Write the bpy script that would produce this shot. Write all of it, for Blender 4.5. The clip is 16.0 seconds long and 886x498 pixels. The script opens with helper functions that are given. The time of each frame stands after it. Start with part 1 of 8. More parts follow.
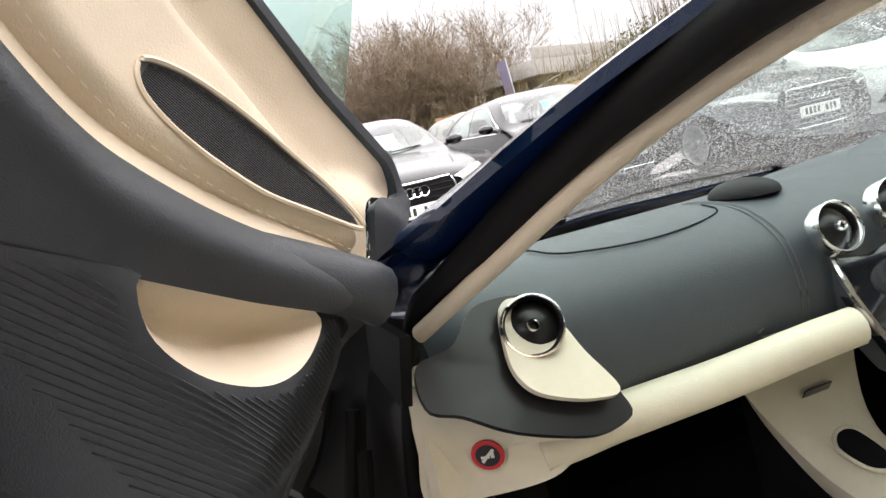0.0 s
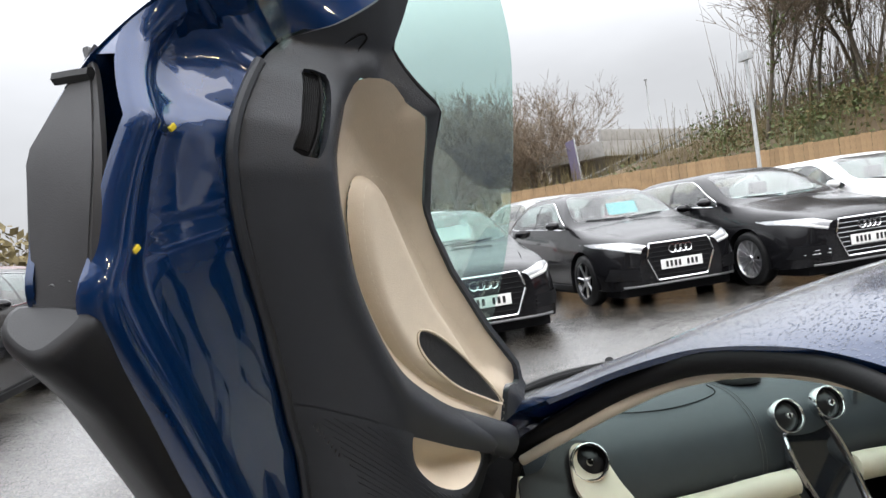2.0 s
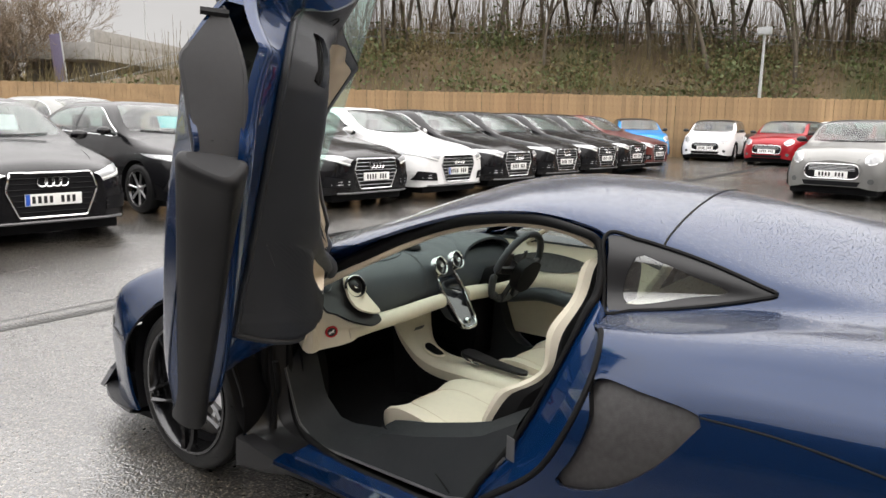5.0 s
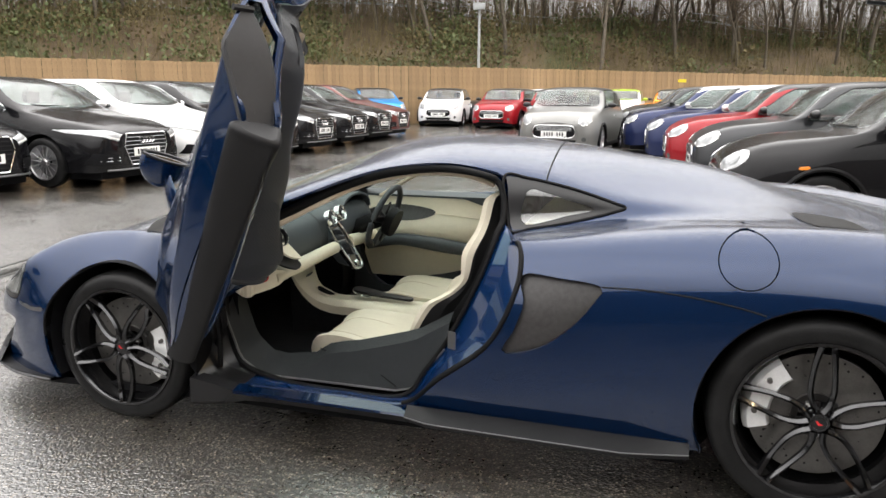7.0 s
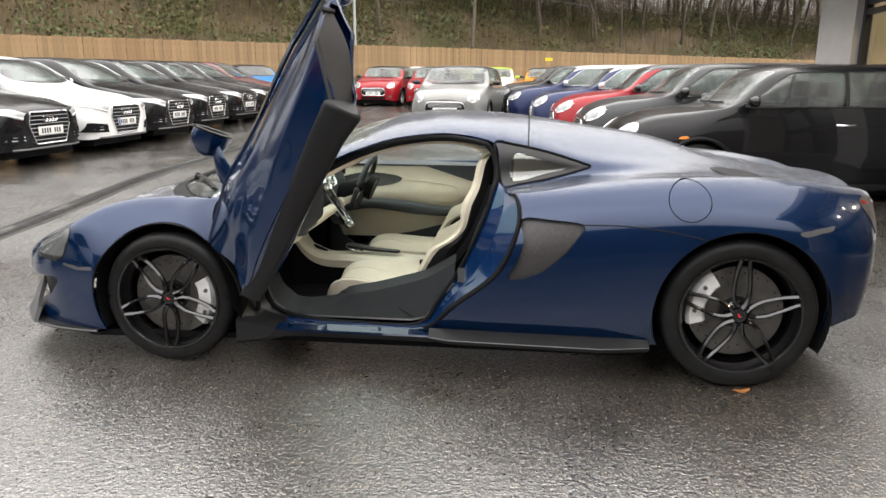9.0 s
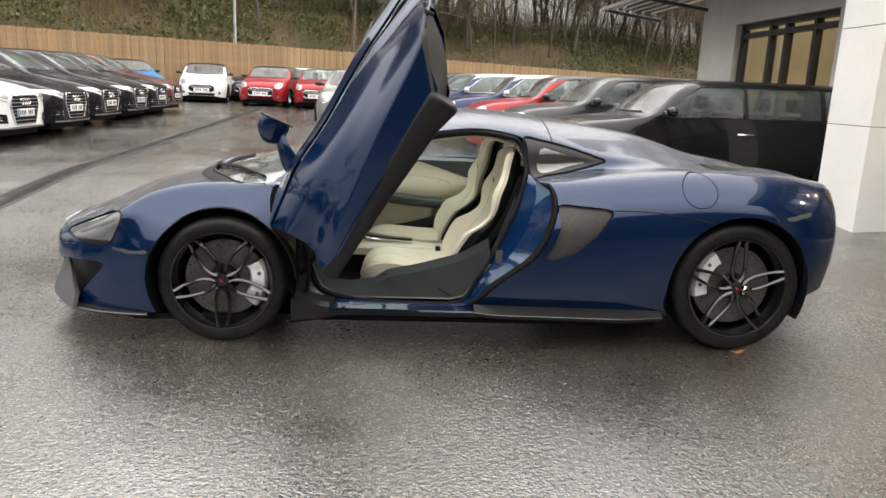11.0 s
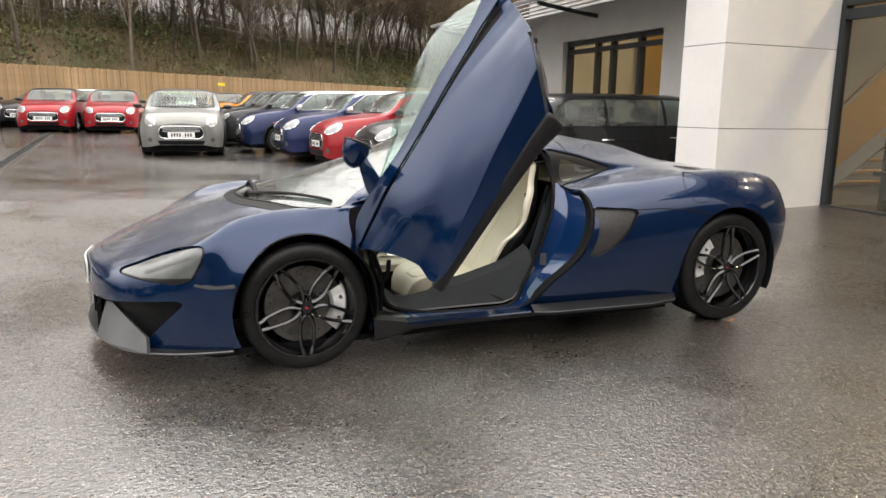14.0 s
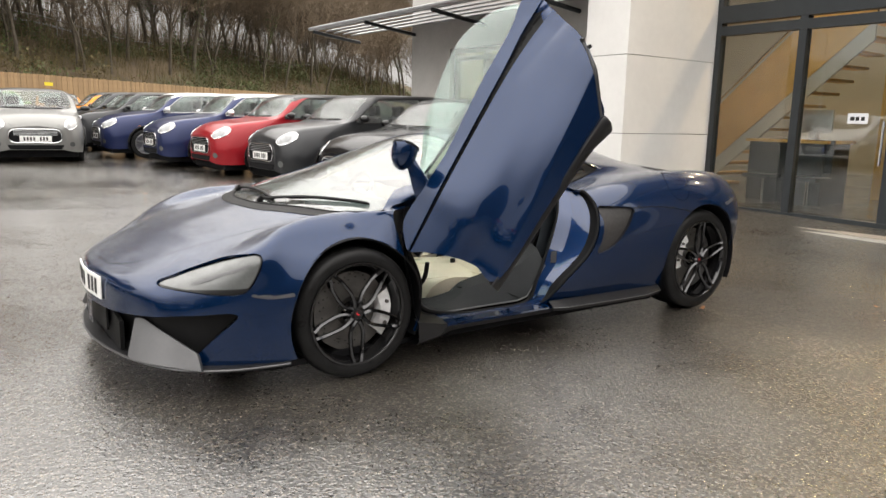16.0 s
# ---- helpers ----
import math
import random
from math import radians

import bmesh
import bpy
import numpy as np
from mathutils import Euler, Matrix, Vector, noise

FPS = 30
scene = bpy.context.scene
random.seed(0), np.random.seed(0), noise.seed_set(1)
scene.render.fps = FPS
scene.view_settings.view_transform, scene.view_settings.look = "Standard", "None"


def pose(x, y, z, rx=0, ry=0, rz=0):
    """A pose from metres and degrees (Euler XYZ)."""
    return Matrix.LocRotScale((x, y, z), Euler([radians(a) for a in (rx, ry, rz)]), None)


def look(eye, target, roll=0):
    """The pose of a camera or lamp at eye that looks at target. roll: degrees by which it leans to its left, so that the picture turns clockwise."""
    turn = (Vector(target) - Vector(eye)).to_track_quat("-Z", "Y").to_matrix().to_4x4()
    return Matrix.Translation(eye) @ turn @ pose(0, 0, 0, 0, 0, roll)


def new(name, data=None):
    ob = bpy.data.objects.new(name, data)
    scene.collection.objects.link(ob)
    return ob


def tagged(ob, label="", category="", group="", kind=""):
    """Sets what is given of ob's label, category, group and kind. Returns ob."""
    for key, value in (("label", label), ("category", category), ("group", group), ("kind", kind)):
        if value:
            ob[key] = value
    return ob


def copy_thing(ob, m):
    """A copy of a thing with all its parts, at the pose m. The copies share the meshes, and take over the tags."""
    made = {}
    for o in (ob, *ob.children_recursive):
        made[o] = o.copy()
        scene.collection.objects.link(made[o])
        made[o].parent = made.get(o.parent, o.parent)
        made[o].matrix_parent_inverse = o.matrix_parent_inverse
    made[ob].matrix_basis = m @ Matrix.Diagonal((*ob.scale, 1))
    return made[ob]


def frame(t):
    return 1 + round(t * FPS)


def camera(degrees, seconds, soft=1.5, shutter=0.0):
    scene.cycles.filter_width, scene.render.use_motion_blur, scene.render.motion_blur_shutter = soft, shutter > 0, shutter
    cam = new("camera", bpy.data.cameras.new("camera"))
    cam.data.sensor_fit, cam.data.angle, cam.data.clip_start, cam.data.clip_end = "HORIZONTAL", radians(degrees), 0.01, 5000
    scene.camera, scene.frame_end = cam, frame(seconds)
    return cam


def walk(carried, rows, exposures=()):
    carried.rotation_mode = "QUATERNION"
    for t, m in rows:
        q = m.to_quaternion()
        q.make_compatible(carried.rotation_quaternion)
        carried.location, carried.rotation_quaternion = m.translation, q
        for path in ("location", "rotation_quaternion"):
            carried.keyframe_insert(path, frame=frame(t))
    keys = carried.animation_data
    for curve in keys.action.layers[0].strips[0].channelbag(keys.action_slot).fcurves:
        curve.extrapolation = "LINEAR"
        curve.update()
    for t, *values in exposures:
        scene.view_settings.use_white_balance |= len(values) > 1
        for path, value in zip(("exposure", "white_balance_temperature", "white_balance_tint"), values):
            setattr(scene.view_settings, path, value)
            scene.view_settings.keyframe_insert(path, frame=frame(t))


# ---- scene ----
# the camera: a phone carried round the open door of the car
cam = camera(62.6, 16.0)
PATH = [
    (0, (1.234, 0.925, 1.003), (3.139, 0.363, 0.764), -12.8),
    (0.5, (1.125, 0.982, 1.091), (3.067, 0.531, 0.935), -12.3),
    (1, (0.97, 1.058, 1.173), (2.927, 0.655, 1.091), -11.0),
    (1.5, (0.784, 1.11, 1.257), (2.743, 0.709, 1.216), -9.9),
    (2, (0.59, 1.192, 1.314), (2.537, 0.739, 1.273), -7.7),
    (2.5, (0.418, 1.351, 1.345), (2.332, 0.78, 1.259), -4.6),
    (3, (0.274, 1.576, 1.348), (2.112, 0.803, 1.188), -1.1),
    (3.5, (0.222, 1.763, 1.343), (1.942, 0.77, 1.113), 0.9),
    (4, (0.24, 1.977, 1.364), (1.787, 0.739, 1.089), 0.6),
    (4.5, (0.239, 2.223, 1.365), (1.614, 0.803, 1.054), 1.1),
    (5, (0.236, 2.488, 1.357), (1.433, 0.92, 1.028), 1.3),
    (5.2, (0.245, 2.577, 1.349), (1.37, 0.958, 1.014), 1.3),
    (7.3, (0.612, 3.461, 1.35), (1.099, 1.567, 0.93), 0.4),
    (7.5, (0.653, 3.517, 1.375), (1.106, 1.621, 0.928), 0.4),
    (8, (0.782, 3.721, 1.369), (1.132, 1.801, 0.933), 0.4),
    (8.5, (0.875, 3.969, 1.382), (1.152, 2.041, 0.928), 0.3),
    (9, (1.009, 4.16, 1.366), (1.206, 2.222, 0.912), 0.5),
    (9.2, (1.084, 4.215, 1.353), (1.252, 2.274, 0.9), 0.5),
    (11.3, (2.037, 4.578, 1.309), (1.82, 2.637, 0.881), 2.1),
    (11.5, (2.135, 4.616, 1.332), (1.893, 2.678, 0.903), 1.5),
    (12, (2.417, 4.651, 1.318), (2.08, 2.727, 0.889), 1.4),
    (12.5, (2.659, 4.667, 1.31), (2.234, 2.759, 0.889), 1.2),
    (13, (2.907, 4.596, 1.304), (2.379, 2.712, 0.891), 1.0),
    (13.5, (3.141, 4.486, 1.306), (2.496, 2.635, 0.905), 0.9),
    (14, (3.391, 4.412, 1.294), (2.637, 2.597, 0.92), 0.9),
    (14.5, (3.615, 4.339, 1.293), (2.762, 2.566, 0.938), 1.0),
    (15, (3.855, 4.192, 1.275), (2.898, 2.472, 0.923), 1.1),
    (15.5, (4.078, 4.052, 1.257), (3.021, 2.391, 0.904), 1.4),
    (16, (4.319, 3.936, 1.258), (3.175, 2.334, 0.907), 1.4),
]
walk(cam, [(t, look(eye, target, roll)) for t, eye, target, roll in PATH], [(0, 1.36, 6500, 13), (1.0, 1.08, 6100, 11), (1.8, 0.88, 6100, 10), (2.5, 0.62, 6300, 10), (3.5, 0.56, 6500, 11), (5.0, 0.68, 6550, 11), (8.0, 0.86, 6580, 10), (9.0, 0.84, 6600, 10), (12.0, 0.68, 6750, 10), (16.0, 0.68, 6750, 10)])

# ---- world and light: an overcast winter day ----
world = bpy.data.worlds.new("overcast_sky")
scene.world = world
world.use_nodes = True
wn, wl = world.node_tree.nodes, world.node_tree.links
wn.clear()
w_out = wn.new("ShaderNodeOutputWorld")
w_bg = wn.new("ShaderNodeBackground")
w_sky = wn.new("ShaderNodeTexSky")
w_sky.sky_type = "NISHITA"
w_sky.sun_disc = False
w_sky.sun_elevation, w_sky.sun_rotation = radians(38), radians(250)
w_sky.air_density, w_sky.dust_density, w_sky.ozone_density = 1.0, 6.0, 1.0
# the cloud cover takes nearly all colour out of the sky and evens it out
w_mix = wn.new("ShaderNodeMix")
w_mix.data_type = "RGBA"
w_mix.inputs[0].default_value = 0.93
w_coord = wn.new("ShaderNodeTexCoord")
w_cloud = wn.new("ShaderNodeTexNoise")
w_cloud.inputs["Scale"].default_value = 2.2
w_cloud.inputs["Detail"].default_value = 5.0
w_map = wn.new("ShaderNodeMapping")
w_map.inputs["Scale"].default_value = (1, 1, 2.6)
w_ramp = wn.new("ShaderNodeValToRGB")
w_ramp.color_ramp.elements[0].position, w_ramp.color_ramp.elements[0].color = 0.3, (6.9, 6.75, 6.6, 1)
w_ramp.color_ramp.elements[1].position, w_ramp.color_ramp.elements[1].color = 0.72, (9.0, 8.85, 8.7, 1)
wl.new(w_coord.outputs["Generated"], w_map.inputs["Vector"])
wl.new(w_map.outputs[0], w_cloud.inputs["Vector"])
wl.new(w_cloud.outputs["Fac"], w_ramp.inputs["Fac"])
wl.new(w_sky.outputs[0], w_mix.inputs[6])
wl.new(w_ramp.outputs[0], w_mix.inputs[7])
# overcast skies are brightest overhead
w_sep = wn.new("ShaderNodeSeparateXYZ")
w_grad = wn.new("ShaderNodeMapRange")
w_grad.interpolation_type = "SMOOTHSTEP"
w_grad.inputs["From Min"].default_value, w_grad.inputs["From Max"].default_value = 0.14, 0.75
w_grad.inputs["To Min"].default_value, w_grad.inputs["To Max"].default_value = 0.54, 3.2
w_mul = wn.new("ShaderNodeVectorMath")
w_mul.operation = "SCALE"
wl.new(w_coord.outputs["Generated"], w_sep.inputs[0])
wl.new(w_sep.outputs["Z"], w_grad.inputs["Value"])
wl.new(w_mix.outputs[2], w_mul.inputs[0])
wl.new(w_grad.outputs[0], w_mul.inputs["Scale"])
wl.new(w_mul.outputs[0], w_bg.inputs["Color"])
w_bg.inputs["Strength"].default_value = 0.1
wl.new(w_bg.outputs[0], w_out.inputs[0])

sun_data = bpy.data.lights.new("sun", "SUN")
sun_data.energy, sun_data.angle, sun_data.color = 0.55, radians(150), (1.0, 0.97, 0.93)
sun = new("sun", sun_data)
sun.matrix_world = pose(0, 0, 20, 50, 0, 65)

# ---- materials ----
def material(name, color, rough=0.5, metal=0.0, coat=0.0, vary=0.0, scale=8.0, bump=0.0, bump_scale=120.0, rough_vary=0.0,
             spec=0.5, transmission=0.0, alpha=1.0, emission=None, ior=1.45, random_value=0.0):
    """A procedural surface: base colour with blotches at two scales, grain as bump, uneven gloss."""
    m = bpy.data.materials.new(name)
    m.use_nodes = True
    nt = m.node_tree
    b = nt.nodes["Principled BSDF"]
    b.inputs["Base Color"].default_value = (*color, 1)
    b.inputs["Roughness"].default_value = rough
    b.inputs["Metallic"].default_value = metal
    b.inputs["Coat Weight"].default_value = coat
    b.inputs["Coat IOR"].default_value = 1.58
    b.inputs["Coat Roughness"].default_value = 0.03
    b.inputs["Specular IOR Level"].default_value = spec
    b.inputs["Transmission Weight"].default_value = transmission
    b.inputs["IOR"].default_value = ior
    b.inputs["Alpha"].default_value = alpha
    if emission:
        b.inputs["Emission Color"].default_value = (*emission[0], 1)
        b.inputs["Emission Strength"].default_value = emission[1]
    if vary or bump or rough_vary:
        co = nt.nodes.new("ShaderNodeTexCoord")
    if vary or rough_vary:
        n1 = nt.nodes.new("ShaderNodeTexNoise")
        n1.inputs["Scale"].default_value, n1.inputs["Detail"].default_value = scale, 6
        nt.links.new(co.outputs["Object"], n1.inputs["Vector"])
        n2 = nt.nodes.new("ShaderNodeTexNoise")
        n2.inputs["Scale"].default_value, n2.inputs["Detail"].default_value = scale * 9, 3
        nt.links.new(co.outputs["Object"], n2.inputs["Vector"])
        add = nt.nodes.new("ShaderNodeMath")
        add.operation = "MULTIPLY_ADD"
        add.inputs[1].default_value = 0.4
        nt.links.new(n2.outputs["Fac"], add.inputs[0])
        nt.links.new(n1.outputs["Fac"], add.inputs[2])
    if vary:
        r = nt.nodes.new("ShaderNodeMapRange")
        r.inputs["From Min"].default_value, r.inputs["From Max"].default_value = 0.45, 0.95
        r.inputs["To Min"].default_value, r.inputs["To Max"].default_value = 1 - vary, 1 + vary
        nt.links.new(add.outputs[0], r.inputs["Value"])
        hs = nt.nodes.new("ShaderNodeHueSaturation")
        hs.inputs["Color"].default_value = (*color, 1)
        val = r.outputs[0]
        if random_value:
            oi = nt.nodes.new("ShaderNodeObjectInfo")
            rr = nt.nodes.new("ShaderNodeMapRange")
            rr.inputs["To Min"].default_value, rr.inputs["To Max"].default_value = 1 - random_value, 1 + random_value
            nt.links.new(oi.outputs["Random"], rr.inputs["Value"])
            mu = nt.nodes.new("ShaderNodeMath")
            mu.operation = "MULTIPLY"
            nt.links.new(val, mu.inputs[0])
            nt.links.new(rr.outputs[0], mu.inputs[1])
            val = mu.outputs[0]
        nt.links.new(val, hs.inputs["Value"])
        nt.links.new(hs.outputs[0], b.inputs["Base Color"])
    if rough_vary:
        r2 = nt.nodes.new("ShaderNodeMapRange")
        r2.inputs["From Min"].default_value, r2.inputs["From Max"].default_value = 0.45, 0.95
        r2.inputs["To Min"].default_value, r2.inputs["To Max"].default_value = max(0.02, rough - rough_vary), min(1, rough + rough_vary)
        nt.links.new(add.outputs[0], r2.inputs["Value"])
        nt.links.new(r2.outputs[0], b.inputs["Roughness"])
    if bump:
        n3 = nt.nodes.new("ShaderNodeTexNoise")
        n3.inputs["Scale"].default_value, n3.inputs["Detail"].default_value = bump_scale, 4
        nt.links.new(co.outputs["Object"], n3.inputs["Vector"])
        bp = nt.nodes.new("ShaderNodeBump")
        bp.inputs["Strength"].default_value, bp.inputs["Distance"].default_value = bump, 0.004
        nt.links.new(n3.outputs["Fac"], bp.inputs["Height"])
        nt.links.new(bp.outputs[0], b.inputs["Normal"])
    return m


def droplets(m, scale=95.0, strength=0.5, amount=0.42, up_only=True):
    """Rain beads on paint or glass: small raised dots from a cell pattern, thickest on faces that look up, which also
    get a painted pale sky sheen.
    """
    nt = m.node_tree
    b = nt.nodes["Principled BSDF"]
    co = nt.nodes.new("ShaderNodeTexCoord")
    vo = nt.nodes.new("ShaderNodeTexVoronoi")
    vo.inputs["Scale"].default_value = scale
    nt.links.new(co.outputs["Object"], vo.inputs["Vector"])
    mr = nt.nodes.new("ShaderNodeMapRange")
    mr.inputs["From Min"].default_value, mr.inputs["From Max"].default_value = amount, 0.08
    nt.links.new(vo.outputs["Distance"], mr.inputs["Value"])
    height = mr.outputs[0]
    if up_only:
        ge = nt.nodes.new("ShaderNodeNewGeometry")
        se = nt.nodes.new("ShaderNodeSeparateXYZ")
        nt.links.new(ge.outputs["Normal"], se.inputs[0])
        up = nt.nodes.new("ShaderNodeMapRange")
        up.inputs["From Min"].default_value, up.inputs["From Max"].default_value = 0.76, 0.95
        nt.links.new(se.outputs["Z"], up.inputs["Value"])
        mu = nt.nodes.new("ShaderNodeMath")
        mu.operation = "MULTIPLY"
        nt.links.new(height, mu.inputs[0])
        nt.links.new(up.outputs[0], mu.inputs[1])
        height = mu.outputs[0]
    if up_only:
        # pale sheen on upward faces paints in the sky's bloom over the beads
        sky_bloom = nt.nodes.new("ShaderNodeMath")
        sky_bloom.operation = "MULTIPLY"
        sky_bloom.inputs[1].default_value = 0.24
        nt.links.new(up.outputs[0], sky_bloom.inputs[0])
        nt.links.new(sky_bloom.outputs[0], b.inputs["Sheen Weight"])
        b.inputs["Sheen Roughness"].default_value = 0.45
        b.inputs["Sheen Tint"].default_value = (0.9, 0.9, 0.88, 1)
    bp = nt.nodes.new("ShaderNodeBump")
    bp.inputs["Strength"].default_value, bp.inputs["Distance"].default_value = strength, 0.003
    nt.links.new(height, bp.inputs["Height"])
    nt.links.new(bp.outputs[0], b.inputs["Normal"])
    if "Coat Normal" in b.inputs:
        nt.links.new(bp.outputs[0], b.inputs["Coat Normal"])
    return m


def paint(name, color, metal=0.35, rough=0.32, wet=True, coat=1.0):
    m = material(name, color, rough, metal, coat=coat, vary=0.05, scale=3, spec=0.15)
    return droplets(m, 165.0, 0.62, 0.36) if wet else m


def glass_material(name, color, rough=0.0, rain=0.0, rain_scale=160.0, mirror=0.06):
    """Thin glazing: mostly clear, with the gloss of a real pane; rain beads scatter a share of the light."""
    m = bpy.data.materials.new(name)
    m.use_nodes = True
    nt = m.node_tree
    nt.nodes.clear()
    out = nt.nodes.new("ShaderNodeOutputMaterial")
    tr = nt.nodes.new("ShaderNodeBsdfTransparent")
    tr.inputs["Color"].default_value = (*color, 1)
    gl = nt.nodes.new("ShaderNodeBsdfGlossy")
    gl.inputs["Roughness"].default_value = rough
    gl.inputs["Color"].default_value = (1, 1, 1, 1)
    lw = nt.nodes.new("ShaderNodeLayerWeight")
    lw.inputs["Blend"].default_value = 0.5
    pw = nt.nodes.new("ShaderNodeMath")
    pw.operation = "POWER"
    pw.inputs[1].default_value = 5.0
    nt.links.new(lw.outputs["Facing"], pw.inputs[0])
    fr = nt.nodes.new("ShaderNodeMapRange")
    fr.inputs["To Min"].default_value, fr.inputs["To Max"].default_value = mirror, 0.95
    nt.links.new(pw.outputs[0], fr.inputs["Value"])
    mx = nt.nodes.new("ShaderNodeMixShader")
    nt.links.new(fr.outputs[0], mx.inputs[0])
    nt.links.new(tr.outputs[0], mx.inputs[1])
    nt.links.new(gl.outputs[0], mx.inputs[2])
    last = mx
    if rain:
        co = nt.nodes.new("ShaderNodeTexCoord")
        vo = nt.nodes.new("ShaderNodeTexVoronoi")
        vo.inputs["Scale"].default_value = rain_scale
        nt.links.new(co.outputs["Object"], vo.inputs["Vector"])
        no = nt.nodes.new("ShaderNodeTexNoise")
        no.inputs["Scale"].default_value, no.inputs["Detail"].default_value = 7.0, 5
        nt.links.new(co.outputs["Object"], no.inputs["Vector"])
        be = nt.nodes.new("ShaderNodeMapRange")
        be.inputs["From Min"].default_value, be.inputs["From Max"].default_value = 0.46, 0.30
        be.inputs["To Max"].default_value = rain * 1.6
        nt.links.new(vo.outputs["Distance"], be.inputs["Value"])
        mu = nt.nodes.new("ShaderNodeMath")
        mu.operation = "MULTIPLY_ADD"
        mu.inputs[2].default_value = rain * 0.25
        nt.links.new(be.outputs[0], mu.inputs[0])
        nt.links.new(no.outputs["Fac"], mu.inputs[1])
        di = nt.nodes.new("ShaderNodeBsdfDiffuse")
        di.inputs["Color"].default_value = (0.75, 0.77, 0.77, 1)
        tl = nt.nodes.new("ShaderNodeBsdfTranslucent")
        tl.inputs["Color"].default_value = (0.8, 0.82, 0.82, 1)
        dm = nt.nodes.new("ShaderNodeMixShader")
        nt.links.new(di.outputs[0], dm.inputs[1])
        nt.links.new(tl.outputs[0], dm.inputs[2])
        last = nt.nodes.new("ShaderNodeMixShader")
        nt.links.new(mu.outputs[0], last.inputs[0])
        nt.links.new(mx.outputs[0], last.inputs[1])
        nt.links.new(dm.outputs[0], last.inputs[2])
    nt.links.new(last.outputs[0], out.inputs[0])
    return m


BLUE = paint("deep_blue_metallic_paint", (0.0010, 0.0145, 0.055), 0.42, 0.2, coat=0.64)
# dry body blue, lightened to paint in sky reflected by jamb and door frame
BLUE_DRY_LIT = paint("lit_body_blue", (0.0017, 0.021, 0.085), 0.3, 0.24, wet=False)
# the body blue again, darkened to paint in the shade along the sill
BLUE_SHADED = paint("shaded_body_blue", (0.0006, 0.009, 0.036), 0.3, 0.2, wet=False, coat=0.8)
VANE_GREY = material("grey_moulded_plastic", (0.040, 0.040, 0.042), 0.45, vary=0.12, bump=0.1, bump_scale=400, spec=0.3)
BLACK_PLASTIC = material("black_plastic", (0.008, 0.008, 0.0085), 0.5, vary=0.15, bump=0.15, bump_scale=300, spec=0.18)
SATIN_BLACK = material("satin_black_trim", (0.01, 0.01, 0.011), 0.3, vary=0.1)
RUBBER = material("black_rubber", (0.006, 0.006, 0.0065), 0.65, vary=0.2, bump=0.1, bump_scale=200, spec=0.18)
TYRE = material("wet_tyre_rubber", (0.011, 0.011, 0.0112), 0.4, vary=0.3, scale=14, rough_vary=0.15, bump=0.25, bump_scale=150, spec=0.18)
LINER = material("wheel_arch_liner", (0.006, 0.006, 0.007), 0.8, vary=0.2, spec=0.18)
LEATHER_DARK = material("dark_grey_leather", (0.050, 0.058, 0.066), 0.42, vary=0.12, scale=5, bump=0.3, bump_scale=480, rough_vary=0.08)
DOOR_LEATHER = material("charcoal_door_leather", (0.031, 0.034, 0.040), 0.42, vary=0.12, scale=5, bump=0.3, bump_scale=480, rough_vary=0.08)
LEATHER_CREAM = material("cream_leather", (0.73, 0.665, 0.535), 0.45, vary=0.06, scale=5, bump=0.22, bump_scale=420, rough_vary=0.08)
LEATHER_TAN = material("almond_leather", (0.62, 0.53, 0.41), 0.45, vary=0.06, scale=5, bump=0.25, bump_scale=420, rough_vary=0.08)
SILL_LEATHER = material("charcoal_sill_leather", (0.022, 0.024, 0.026), 0.5, vary=0.12, scale=5, bump=0.25, bump_scale=420, spec=0.18)
CARPET = material("black_carpet", (0.006, 0.006, 0.007), 0.95, vary=0.3, scale=40, bump=0.6, bump_scale=500, spec=0.18)
CLADDING = material("matt_dark_grey_cladding", (0.013, 0.013, 0.0142), 0.45, vary=0.12, bump=0.1, bump_scale=400, spec=0.26)
GREY_SATIN = material("grey_painted_aero_trim", (0.10, 0.10, 0.104), 0.35, 0.4, vary=0.1)
CARBON = material("dark_mesh_grille", (0.040, 0.038, 0.038), 0.40, 0.2, vary=0.25, scale=60, bump=0.22, bump_scale=420)
GRILLE_GREY = material("perforated_speaker_grey", (0.16, 0.162, 0.17), 0.4, 0.3, vary=0.2, scale=40, bump=0.4, bump_scale=500)
CHROME = material("polished_chrome", (0.75, 0.76, 0.77), 0.12, 1.0, vary=0.05)
DULL_CHROME = material("dull_grille_chrome", (0.34, 0.345, 0.35), 0.3, 0.9, vary=0.08)
ALLOY_DARK = material("dark_graphite_alloy", (0.032, 0.032, 0.034), 0.18, 0.85, coat=0.6, vary=0.12, scale=12)
ALLOY = material("silver_alloy", (0.5, 0.5, 0.51), 0.28, 0.9, vary=0.1)
DISC = material("brake_disc_iron", (0.13, 0.125, 0.12), 0.36, 0.8, vary=0.25, scale=20, rough_vary=0.1)
CALIPER = material("silver_caliper", (0.74, 0.74, 0.74), 0.35, 0.35, vary=0.12, scale=20)
RED = material("red_enamel", (0.55, 0.02, 0.025), 0.35, vary=0.05)
WHITE_INK = material("white_print", (0.75, 0.75, 0.74), 0.5)
BLACK_INK = material("black_print", (0.012, 0.012, 0.012), 0.5)
WHITE_PLATE = material("white_number_plate", (0.78, 0.78, 0.76), 0.35, vary=0.03)
BLUE_PLATE = material("blue_plate_band", (0.02, 0.09, 0.45), 0.4)
YELLOW_CARD = material("yellow_card", (0.75, 0.58, 0.03), 0.6, vary=0.04)
